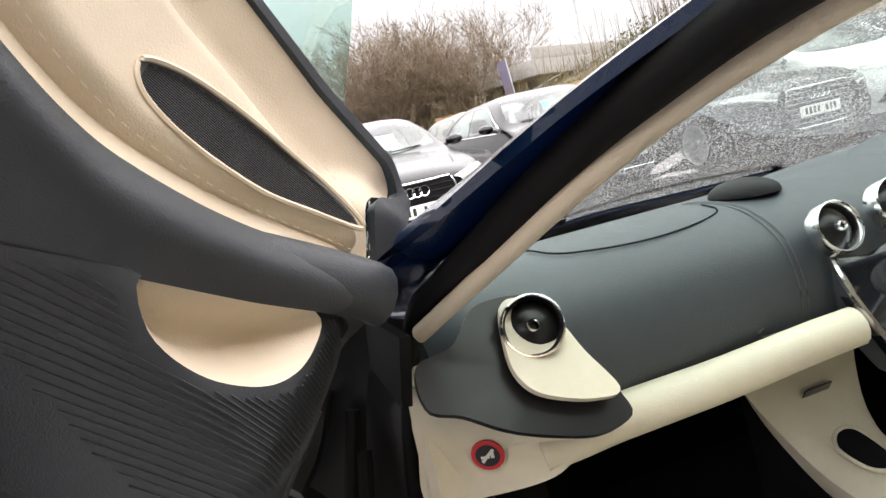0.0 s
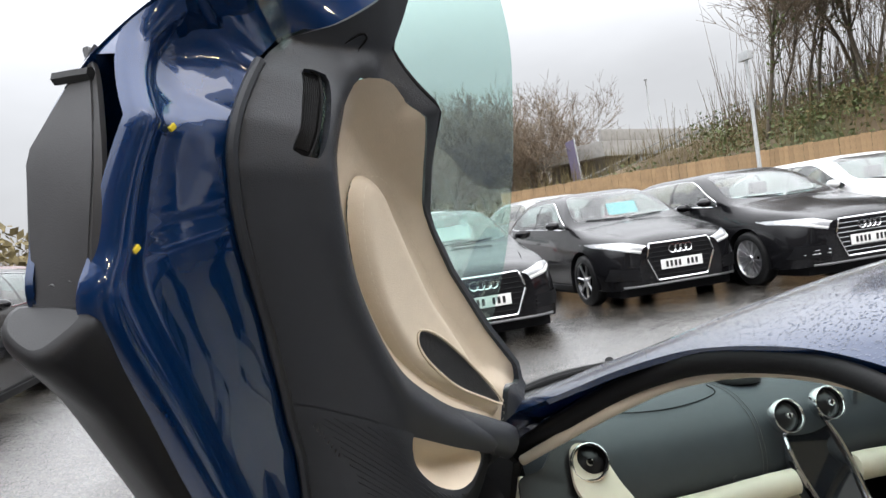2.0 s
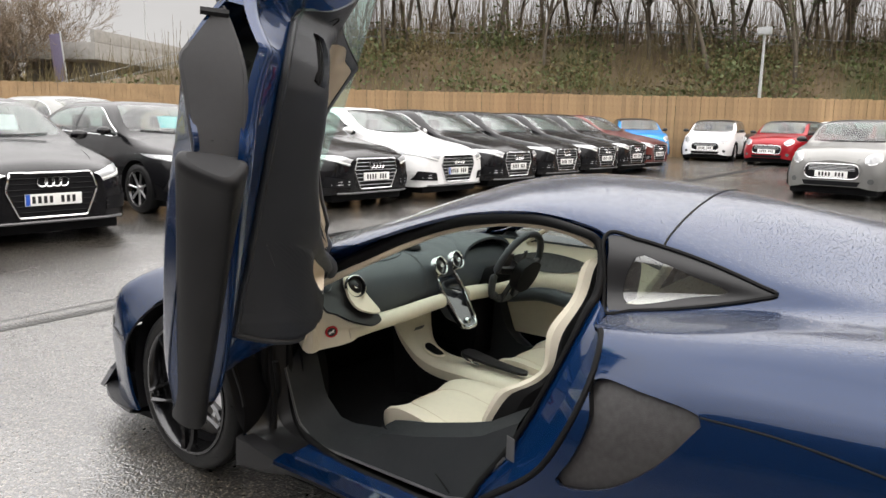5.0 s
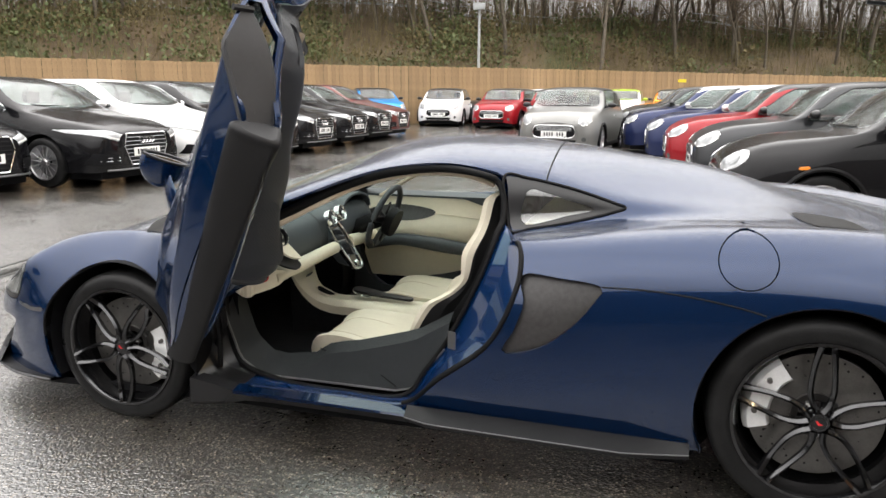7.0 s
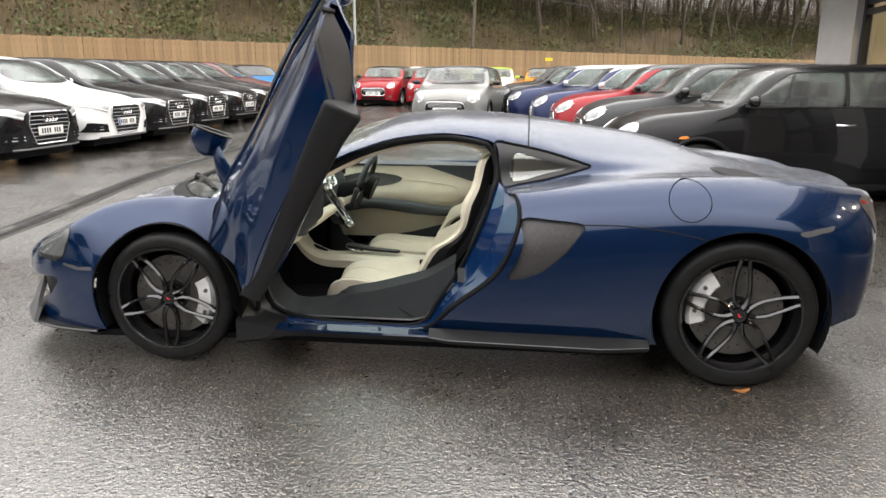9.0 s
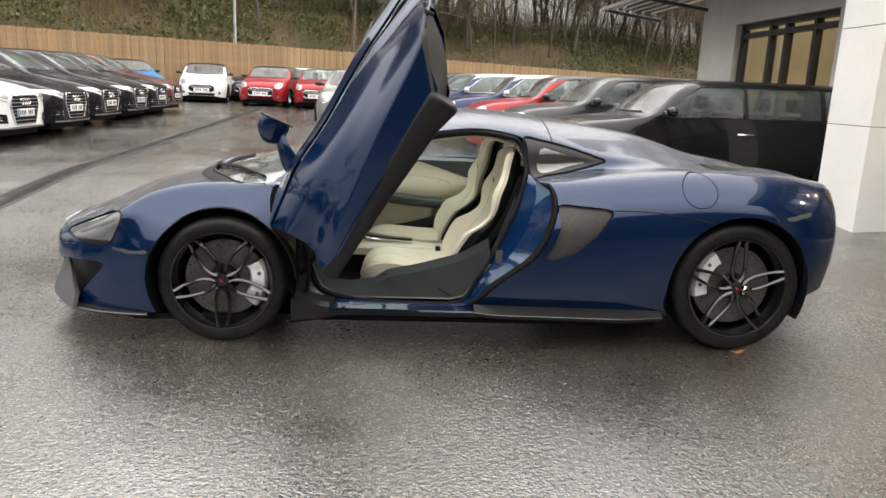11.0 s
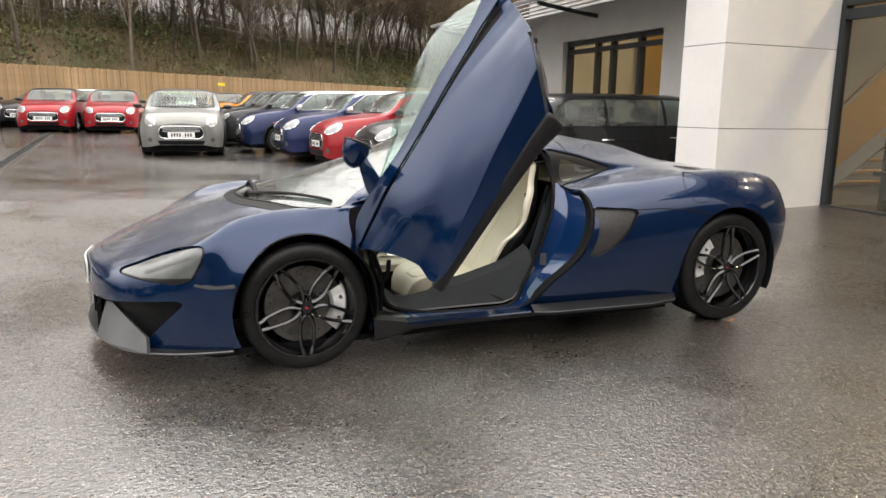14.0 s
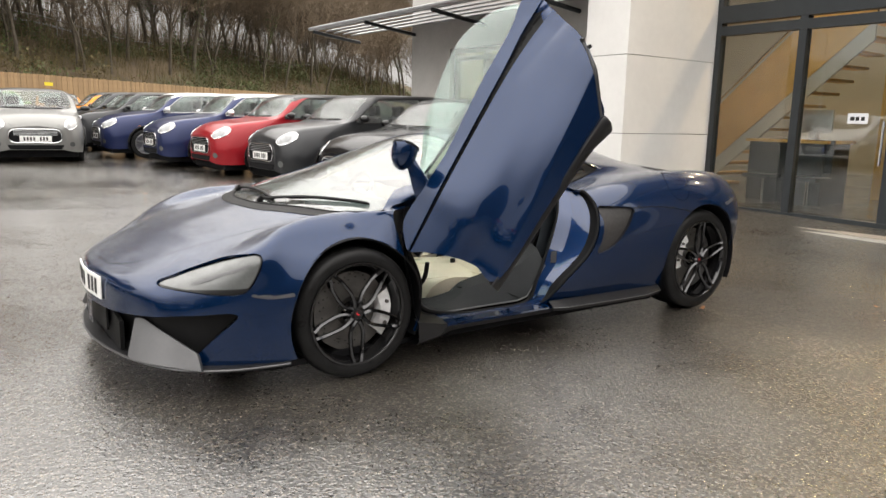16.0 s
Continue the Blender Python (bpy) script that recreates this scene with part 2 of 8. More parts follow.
SCREEN = material("glossy_black_screen", (0.008, 0.009, 0.01), 0.06, coat=1.0, vary=0.05)
GLASS = glass_material("window_glass", (0.80, 0.87, 0.84), rain=0.12)
GLASS_DARK = glass_material("tinted_glass", (0.58, 0.68, 0.65), rain=0.28)
GLASS_GREEN = glass_material("door_glass_green_edge", (0.74, 0.86, 0.82), rain=0.06, rain_scale=260.0)
LENS = material("clear_lamp_lens", (0.10, 0.105, 0.105), 0.10, coat=0.5, spec=0.5, vary=0.15, scale=14)
LAMP_CLEAR = material("clear_round_lamp", (0.26, 0.27, 0.28), 0.08, coat=1.0, vary=0.3, scale=30)
LAMP_INNER = material("headlamp_reflector", (0.45, 0.46, 0.47), 0.22, 0.35, vary=0.2, scale=20)
RED_LENS = material("red_lamp_lens", (0.32, 0.008, 0.01), 0.1, coat=1.0)
AMBER = material("amber_lamp_lens", (0.75, 0.22, 0.01), 0.15, coat=1.0)
MIRROR = material("mirror_face", (0.9, 0.9, 0.9), 0.01, 1.0)

# ---- mesh tools ----
def curve(*pts):
    """A smooth function through (x, value...) points; it holds its end values."""
    a = np.array(pts, float)
    a = a[np.argsort(a[:, 0])]
    x, y = a[:, 0], a[:, 1:]
    d = np.diff(y, axis=0) / np.diff(x)[:, None]
    m = np.vstack([d[:1], (d[:-1] + d[1:]) / 2, d[-1:]])
    for k in range(1, len(x) - 1):
        flat = d[k - 1] * d[k] <= 0
        m[k][flat] = 0
        lim = 3 * np.minimum(abs(d[k - 1]), abs(d[k]))
        m[k] = np.clip(m[k], -lim, lim)

    def f(t):
        t = np.clip(np.asarray(t, float), x[0], x[-1])
        i = np.clip(np.searchsorted(x, t) - 1, 0, len(x) - 2)
        h = (x[i + 1] - x[i])[..., None]
        u = ((t - x[i])[..., None]) / h
        v = (2*u**3 - 3*u**2 + 1) * y[i] + (u**3 - 2*u**2 + u) * h * m[i] + (3*u**2 - 2*u**3) * y[i + 1] + (u**3 - u**2) * h * m[i + 1]
        return v[..., 0] if v.shape[-1] == 1 else v
    return f


def loop(pts, n=60, closed=True, sharp=False):
    """n points evenly along a smooth (or straight) line through pts."""
    p = np.array(pts, float)
    if closed:
        p = np.vstack([p, p[:1]])
    if not sharp:
        k = len(p)
        out = []
        for i in range(k - 1):
            p0 = p[i - 1] if i > 0 else (p[-2] if closed else 2 * p[0] - p[1])
            p3 = p[i + 2] if i + 2 < k else (p[1] if closed else 2 * p[-1] - p[-2])
            for u in np.linspace(0, 1, 12, endpoint=False):
                out.append(0.5 * (2*p[i] + (p[i+1]-p0)*u + (2*p0-5*p[i]+4*p[i+1]-p3)*u*u + (3*p[i]-p0-3*p[i+1]+p3)*u**3))
        out.append(p[-1])
        p = np.array(out)
    s = np.concatenate([[0], np.cumsum(np.linalg.norm(np.diff(p, axis=0), axis=1))])
    t = np.linspace(0, s[-1], n, endpoint=not closed)
    return np.stack([np.interp(t, s, p[:, c]) for c in range(p.shape[1])], 1)


def inside(poly):
    """Signed distance to a polygon in a plane, positive inside."""
    p = np.array(poly, float)
    q = np.roll(p, -1, 0)

    def f(a, b):
        pt = np.stack([a, b], -1)[..., None, :]
        e, w = q - p, pt - p
        u = np.clip((w * e).sum(-1) / np.maximum((e * e).sum(-1), 1e-12), 0, 1)
        d = np.sqrt((((w - e * u[..., None]) ** 2).sum(-1)).min(-1))
        c1, c2 = p[:, 1] <= pt[..., 1], q[:, 1] > pt[..., 1]
        c = e[:, 0] * w[..., 1] - e[:, 1] * w[..., 0]
        wind = (c1 & c2 & (c > 0)).sum(-1) - (~c1 & ~c2 & (c < 0)).sum(-1)
        return np.where(wind != 0, d, -d)
    return f


def clip(surf, f):
    """The part of a surface (points, faces) where f(x, y, z) is positive; the cut runs through the faces."""
    v, faces = surf
    val = f(v[:, 0], v[:, 1], v[:, 2])
    pts, cut, out = list(v), {}, []
    for face in faces:
        s = [val[i] >= 0 for i in face]
        if all(s):
            out.append(face)
            continue
        if not any(s):
            continue
        poly = []
        for k in range(len(face)):
            i, j = face[k], face[(k + 1) % len(face)]
            if val[i] >= 0:
                poly.append(i)
            if (val[i] >= 0) != (val[j] >= 0):
                key = (min(i, j), max(i, j))
                if key not in cut:
                    t = val[i] / (val[i] - val[j])
                    cut[key] = len(pts)
                    pts.append(v[i] + (v[j] - v[i]) * t)
                poly.append(cut[key])
        if len(poly) > 2:
            out.append(tuple(poly))
    return tidy((np.array(pts), out))


def tidy(surf):
    v, faces = surf
    used = sorted({i for f in faces for i in f})
    new_id = {i: k for k, i in enumerate(used)}
    return (v[used] if used else v[:0], [tuple(new_id[i] for i in f) for f in faces])


def grid(fn, us, vs, wrap_u=False, wrap_v=False):
    """A surface over two parameters; fn takes arrays and gives (..., 3)."""
    U, V = np.meshgrid(us, vs, indexing="ij")
    p = fn(U, V).reshape(-1, 3)
    a, b = len(us), len(vs)
    faces = [(i * b + j, (i + 1) % a * b + j, (i + 1) % a * b + (j + 1) % b, i * b + (j + 1) % b)
             for i in range(a if wrap_u else a - 1) for j in range(b if wrap_v else b - 1)]
    return p, faces


def merge(*surfs):
    v, f, n = [], [], 0
    for a, b in surfs:
        v.append(np.asarray(a, float))
        f += [tuple(i + n for i in face) for face in b]
        n += len(a)
    return np.vstack(v), f


def mirrored(surf):
    v, f = surf
    return v * (1, -1, 1), [tuple(reversed(face)) for face in f]


def flipped(surf):
    return surf[0], [tuple(reversed(face)) for face in surf[1]]


def both(surf):
    return merge(surf, mirrored(surf))


def strip(a, b, closed=True, steps=1, bow=0.0):
    """A ruled band between two lines with as many points each."""
    a, b = np.array(a, float), np.array(b, float)
    n = len(a)
    rows = [a + (b - a) * k / steps for k in range(steps + 1)]
    v = np.vstack(rows)
    f = [(r * n + i, r * n + (i + 1) % n, (r + 1) * n + (i + 1) % n, (r + 1) * n + i)
         for r in range(steps) for i in range(n if closed else n - 1)]
    return v, f


def fan(a):
    """A lid over a closed line."""
    a = np.array(a, float)
    return np.vstack([a, a.mean(0)[None]]), [(i, (i + 1) % len(a), len(a)) for i in range(len(a))]


def tube(line, radius, sides=8, closed=False, flat=1.0):
    """A pipe along a line; radius may vary point by point."""
    p = np.array(line, float)
    n = len(p)
    r = np.broadcast_to(np.asarray(radius, float), (n,))
    t = np.roll(p, -1, 0) - np.roll(p, 1, 0) if closed else np.gradient(p, axis=0)
    t /= np.maximum(np.linalg.norm(t, axis=1, keepdims=True), 1e-9)
    ref = np.array([0.0, 0.0, 1.0]) if abs(t[:, 2]).mean() < 0.8 else np.array([1.0, 0.0, 0.0])
    u = np.cross(t, ref)
    u /= np.maximum(np.linalg.norm(u, axis=1, keepdims=True), 1e-9)
    w = np.cross(t, u)
    ang = np.linspace(0, 2 * np.pi, sides, endpoint=False)
    v = (p[:, None] + r[:, None, None] * (u[:, None] * np.cos(ang)[None, :, None] * flat + w[:, None] * np.sin(ang)[None, :, None])).reshape(-1, 3)
    f = [(i * sides + j, i * sides + (j + 1) % sides, (i + 1) % n * sides + (j + 1) % sides, (i + 1) % n * sides + j)
         for i in range(n if closed else n - 1) for j in range(sides)]
    if not closed:
        f += [tuple(range(sides)), tuple(reversed(range((n - 1) * sides, n * sides)))]
    return v, f


def lathe(profile, n=48, axis="y", centre=(0, 0, 0)):
    """A ring turned about an axis: profile rows are (radius, along)."""
    p = np.array(profile, float)
    ang = np.linspace(0, 2 * np.pi, n, endpoint=False)
    c, s = np.cos(ang)[:, None] * p[None, :, 0], np.sin(ang)[:, None] * p[None, :, 0]
    h = np.broadcast_to(p[None, :, 1], c.shape)
    v = np.stack({"y": (c, h, s), "x": (h, c, s), "z": (c, s, h)}[axis], -1).reshape(-1, 3) + np.array(centre)
    k = len(p)
    f = [(i * k + j, i * k + j + 1, (i + 1) % n * k + j + 1, (i + 1) % n * k + j) for i in range(n) for j in range(k - 1)]
    return v, f


def box(x0, x1, y0, y1, z0, z1, bevel=0.0):
    """A box, its edges cut off by bevel."""
    bm = bmesh.new()
    bmesh.ops.create_cube(bm, size=1, matrix=Matrix.Translation(((x0 + x1) / 2, (y0 + y1) / 2, (z0 + z1) / 2)) @ Matrix.Diagonal((x1 - x0, y1 - y0, z1 - z0, 1)))
    if bevel:
        bmesh.ops.bevel(bm, geom=bm.edges[:], offset=bevel, segments=2, affect="EDGES", profile=0.7)
    bm.verts.index_update()
    v = np.array([q.co[:] for q in bm.verts])
    f = [tuple(q.index for q in face.verts) for face in bm.faces]
    bm.free()
    return v, f


def moved(surf, m):
    v, f = surf
    a = np.array(m)
    return v @ a[:3, :3].T + a[:3, 3], f


def normals_of(surf):
    v, f = surf
    n = np.zeros_like(v)
    for face in f:
        a, b, c = v[face[0]], v[face[1]], v[face[2]]
        k = np.cross(b - a, c - a)
        if len(face) > 3:
            k = k + np.cross(c - a, v[face[3]] - a)
        for i in face:
            n[i] += k
    return n / np.maximum(np.linalg.norm(n, axis=1, keepdims=True), 1e-12)


def pushed(surf, d):
    """The surface moved along its normals."""
    return surf[0] + normals_of(surf) * d, surf[1]


def rim_edges(surf):
    seen = {}
    for f in surf[1]:
        for k in range(len(f)):
            e = (f[k], f[(k + 1) % len(f)])
            key = (min(e), max(e))
            seen[key] = None if key in seen else e
    return [e for e in seen.values() if e]


def thick(surf, d):
    """The surface with an inner skin d behind it and closed edges."""
    v, f = surf
    n = len(v)
    inner = v - normals_of(surf) * d
    faces = list(f) + [tuple(i + n for i in reversed(q)) for q in f]
    faces += [(b, a, a + n, b + n) for a, b in rim_edges(surf)]
    return np.vstack([v, inner]), faces


def link(name, surf, mat, parent=None, label="", smooth=40, shadow=True):
    """One mesh object, as a part of parent when there is one."""
    me = bpy.data.meshes.new(name)
    me.from_pydata([tuple(p) for p in surf[0]], [], [tuple(int(i) for i in f) for f in surf[1]])
    me.validate()
    if smooth:
        me.shade_smooth()
        me.set_sharp_from_angle(angle=radians(smooth))
    me.materials.append(mat)
    me.update()
    ob = new(name, me)
    if parent is not None:
        ob.parent = parent
    if label:
        tagged(ob, label)
    if not shadow:
        ob.visible_shadow = False
    return ob


def thing(name, m, label, category, group="", kind=""):
    ob = new(name)
    ob.empty_display_size = 0.2
    ob.matrix_world = m
    return tagged(ob, label, category, group, kind)


def bars(width, height, counts, gap=0.25):
    """Upright bars in a row, as many as the counts say, standing for writing that is not spelled out; in the x-z plane."""
    out, x = [], -width / 2
    total = sum(counts) + gap * 2 * (len(counts) - 1)
    w = width / total
    for c in counts:
        for k in range(c):
            out.append(box(x + 0.22 * w, x + 0.78 * w, -0.001, 0.001, -height / 2, height / 2))
            x += w
        x += 2 * gap * w
    return out

# ---- the yard ----
def rise(x, y):
    """The yard lies level round the sports car and climbs a little towards its edges."""
    d = np.hypot(np.asarray(x, float) - 1.3, np.asarray(y, float) - 1.0)
    u = np.clip((d - 3.6) / 3.6, 0, 1)
    return 0.21 * u * u * (3 - 2 * u) + 0.014 * np.clip(d - 8, 0, 20)


def asphalt_material():
    m = bpy.data.materials.new("wet_asphalt")
    m.use_nodes = True
    nt = m.node_tree
    b = nt.nodes["Principled BSDF"]
    co = nt.nodes.new("ShaderNodeTexCoord")

    def noise_at(scale, detail=4, rough=0.6):
        n = nt.nodes.new("ShaderNodeTexNoise")
        n.inputs["Scale"].default_value, n.inputs["Detail"].default_value, n.inputs["Roughness"].default_value = scale, detail, rough
        nt.links.new(co.outputs["Object"], n.inputs["Vector"])
        return n.outputs["Fac"]

    def ramp(value, a, b2, c, d):
        r = nt.nodes.new("ShaderNodeMapRange")
        for key, num in (("From Min", a), ("From Max", b2), ("To Min", c), ("To Max", d)):
            r.inputs[key].default_value = num
        nt.links.new(value, r.inputs["Value"])
        return r.outputs[0]

    big, mid, fine = noise_at(0.35, 5), noise_at(1.7, 6, 0.65), noise_at(42, 3, 0.6)
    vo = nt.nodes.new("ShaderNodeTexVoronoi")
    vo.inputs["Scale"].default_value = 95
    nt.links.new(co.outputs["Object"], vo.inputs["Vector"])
    wet = nt.nodes.new("ShaderNodeMath")
    wet.operation = "MULTIPLY_ADD"
    wet.inputs[1].default_value = 0.55
    nt.links.new(mid, wet.inputs[0])
    nt.links.new(big, wet.inputs[2])
    film = ramp(wet.outputs[0], 0.66, 0.95, 0.0, 1.0)
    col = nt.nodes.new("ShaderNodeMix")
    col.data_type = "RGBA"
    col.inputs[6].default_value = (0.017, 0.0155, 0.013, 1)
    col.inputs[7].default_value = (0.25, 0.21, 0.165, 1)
    # every stone of the aggregate has its own tone and gloss; the palest also paint in wet glints
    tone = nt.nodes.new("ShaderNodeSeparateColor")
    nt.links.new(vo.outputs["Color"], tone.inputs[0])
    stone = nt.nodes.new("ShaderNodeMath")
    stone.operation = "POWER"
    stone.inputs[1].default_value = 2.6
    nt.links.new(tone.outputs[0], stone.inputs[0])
    glint_stones = nt.nodes.new("ShaderNodeMath")
    glint_stones.operation = "MULTIPLY"
    nt.links.new(stone.outputs[0], glint_stones.inputs[0])
    nt.links.new(ramp(vo.outputs["Distance"], 0.25, 0.62, 1, 0.0), glint_stones.inputs[1])
    nt.links.new(glint_stones.outputs[0], col.inputs[0])
    gloss = nt.nodes.new("ShaderNodeMath")
    gloss.operation = "MULTIPLY_ADD"
    gloss.inputs[1].default_value = 0.22
    nt.links.new(tone.outputs[1], gloss.inputs[0])
    nt.links.new(ramp(film, 0, 1, 0.30, 0.16), gloss.inputs[2])
    nt.links.new(gloss.outputs[0], b.inputs["Roughness"])
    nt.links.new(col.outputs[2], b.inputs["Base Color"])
    b1 = nt.nodes.new("ShaderNodeBump")
    b1.inputs["Distance"].default_value = 0.0068
    nt.links.new(ramp(film, 0, 1, 0.95, 0.35), b1.inputs["Strength"])
    hsum = nt.nodes.new("ShaderNodeMath")
    hsum.operation = "MULTIPLY_ADD"
    nt.links.new(vo.outputs["Distance"], hsum.inputs[0])
    hsum.inputs[1].default_value = -0.42
    nt.links.new(fine, hsum.inputs[2])
    nt.links.new(hsum.outputs[0], b1.inputs["Height"])
    b2 = nt.nodes.new("ShaderNodeBump")
    b2.inputs["Strength"].default_value, b2.inputs["Distance"].default_value = 0.10, 0.02
    nt.links.new(noise_at(14, 5, 0.7), b2.inputs["Height"])
    nt.links.new(b1.outputs[0], b2.inputs["Normal"])
    nt.links.new(b2.outputs[0], b.inputs["Normal"])
    b.inputs["Coat IOR"].default_value = 2.35
    nt.links.new(ramp(film, 0, 1, 0.72, 1.0), b.inputs["Coat Weight"])
    b.inputs["Coat Roughness"].default_value = 0.035
    nt.links.new(b2.outputs[0], b.inputs["Coat Normal"])
    b.inputs["Specular IOR Level"].default_value = 0.7
    return m


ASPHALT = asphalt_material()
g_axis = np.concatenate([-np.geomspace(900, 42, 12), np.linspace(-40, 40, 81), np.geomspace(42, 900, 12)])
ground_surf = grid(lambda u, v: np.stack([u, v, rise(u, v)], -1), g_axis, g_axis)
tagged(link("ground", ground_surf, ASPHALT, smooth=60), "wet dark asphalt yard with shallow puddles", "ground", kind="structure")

# an unseen wall added behind the camera's way to darken the car's flank
SHADE_WALL = material("dark_shade_wall", (0.055, 0.042, 0.034), 0.8, vary=0.25, scale=2, bump=0.4, bump_scale=30)
tagged(link("wall_east", box(-16, 13, 11.0, 11.4, -.2, 5.2, .02), SHADE_WALL, smooth=0), "unseen dark wall added to darken the car's flank", "wall", kind="structure")

# the drain channel with its cast-iron grating: one long line across the yard
GRATE = material("galvanised_grating", (0.045, 0.045, 0.043), 0.6, 0.3, vary=0.3, scale=6)
# near-black colour paints the shade down between the grating bars
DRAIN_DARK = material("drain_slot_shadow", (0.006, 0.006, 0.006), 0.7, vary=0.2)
CONCRETE = material("weathered_concrete", (0.30, 0.29, 0.27), 0.75, vary=0.18, scale=3, bump=0.4, bump_scale=60)
drain = thing("drain_channel", pose(5.32, 0.0, 0.0, 0, 0, 1.6), "long grey slotted drain channel set flush in asphalt", "drain", kind="structure")


def drain_part(name, x0, x1, y0, y1, h0, h1, mat, step=0.5):
    ys = np.arange(y0, y1 + 1e-6, step)
    m = np.array(drain.matrix_world)
    rows = []
    for y in ys:
        w = m[:3, :3] @ np.array([[x0, x1, x1, x0], [y] * 4, [0] * 4]) + m[:3, 3:4]
        g = rise(w[0], w[1])
        rows.append([(x0, y, h0 + g[0]), (x0, y, h1 + g[0]), (x1, y, h1 + g[1]), (x1, y, h0 + g[1])])
    v = np.array(rows).reshape(-1, 3)
    f = [(4*i + j, 4*i + (j+1) % 4, 4*i + 4 + (j+1) % 4, 4*i + 4 + j) for i in range(len(ys) - 1) for j in range(4)]
    return link(name, (v, f), mat, drain, smooth=0)


# flat strip under the bars; its colour stands in for the slots' shade
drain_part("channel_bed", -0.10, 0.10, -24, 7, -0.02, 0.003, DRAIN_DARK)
drain_part("edge_rail", -0.115, -0.085, -24, 7, -0.02, 0.008, GRATE)
drain_part("edge_rail", 0.085, 0.115, -24, 7, -0.02, 0.008, GRATE)
slats = []
for i in range(1000):
    y = -24 + i * 0.031
    w = np.array(drain.matrix_world) @ np.array([0, y, 0, 1])
    g = float(rise(w[0], w[1]))
    slats.append(box(-0.085, 0.085, y, y + 0.013, g + 0.002, g + 0.007))
tagged(link("grating_bar", merge(*slats), GRATE, drain, smooth=0), kind="stuff")
# fallen leaves and a pale pebble or two
LEAF = material("wet_fallen_leaf", (0.32, 0.13, 0.04), 0.4, vary=0.25, scale=40)
for lx, ly, la, ls in ((-0.03, 0.97, 20, 1.0), (3.1, 2.4, 130, 0.5), (0.4, 2.9, 80, 0.7), (-1.2, 1.6, 60, 0.6), (4.4, 1.7, 0, 0.5), (2.0, -6.0, 40, 0.8)):
    a = np.linspace(0, 2 * np.pi, 14, endpoint=False)
    rr = 0.016 * (1 + 0.5 * np.cos(a * 5) * 0.3)
    up = fan(np.stack([np.cos(a) * rr * 2.6, np.sin(a) * rr, 0.006 + 0.006 * np.cos(a * 2)], 1))
    lf = link("fallen_leaf", thick(up, 0.002), LEAF)
    lf.matrix_world = pose(lx, ly, float(rise(lx, ly)) + 0.002, 0, 0, la) @ Matrix.Scale(ls, 4)
    tagged(lf, "brown wet fallen leaf lying on asphalt", "leaf", "fallen leaves")

# ---- the blue sports car: x forward from the rear axle, y to its left ----
supercar = thing("sports_car", pose(0, 0, 0), "deep blue low sports coupe with one upswung door open", "car")
FRONT_AXLE, FRONT_HUB, REAR_HUB = 2.67, 0.325, 0.350
LENGTH = ((-0.785, -0.40, 3.25, 3.745), (-0.695, -0.40, 3.25, 3.692))
squash = lambda x: np.interp(x, *LENGTH)
NOSE, TAIL = 3.692, -0.695
rail = lambda *rows: curve(*[(float(squash(r[0])), *r[1:]) for r in rows])
KNOTS = np.array([0, 0.17, 0.35, 0.5, 0.62, 0.8, 1.0])
RAIL_B = rail((-0.785, .40, .38), (-0.75, .55, .36), (-0.65, .74, .33), (-0.5, .83, .30), (-0.3, .88, .25), (0, .90, .20), (0.3, .89, .18), (0.65, .90, .17),
               (1.1, .90, .17), (1.7, .88, .17), (2.2, .90, .18), (2.46, .95, .19), (2.67, .955, .19), (3.0, .955, .16), (3.137, .93, .15), (3.3, .87, .15),
               (3.5, .74, .16), (3.65, .48, .17), (3.72, .22, .19), (3.745, .05, .21))
RAIL_M = rail((-0.785, .45, .50), (-0.75, .60, .50), (-0.65, .79, .50), (-0.5, .89, .50), (-0.3, .95, .50), (0, .975, .50), (0.3, .965, .45), (0.65, .955, .40),
               (1.1, .945, .35), (1.386, .935, .34), (1.7, .925, .35), (2.2, .93, .36), (2.46, .96, .38), (2.67, .975, .38), (3.0, .975, .33), (3.137, .945, .32),
               (3.3, .88, .30), (3.5, .75, .30), (3.65, .53, .30), (3.72, .27, .30), (3.745, .06, .31))
RAIL_U = rail((-0.785, .45, .66), (-0.75, .60, .68), (-0.65, .78, .70), (-0.5, .87, .74), (-0.3, .93, .76), (0, .955, .78), (0.3, .95, .75), (0.65, .94, .70),
               (1.1, .93, .62), (1.386, .925, .58), (1.7, .92, .56), (2.2, .935, .56), (2.46, .955, .57), (2.67, .965, .58), (3.0, .975, .52), (3.137, .945, .50),
               (3.3, .885, .46), (3.5, .755, .42), (3.65, .55, .41), (3.72, .28, .40), (3.745, .06, .39))
RAIL_H = rail((-0.785, .38, .78), (-0.75, .50, .83), (-0.65, .63, .875), (-0.5, .70, .90), (-0.3, .76, .925), (0, .80, .94), (0.3, .82, .92), (0.65, .82, .882),
               (0.95, .798, .842), (1.1, .79, .832), (1.386, .785, .83), (1.7, .785, .815), (2.0, .80, .80), (2.2, .84, .79), (2.46, .86, .787), (2.67, .80, .79),
               (3.0, .84, .745), (3.137, .90, .672), (3.3, .83, .585), (3.5, .70, .50), (3.65, .52, .47), (3.72, .26, .455), (3.745, .05, .44))
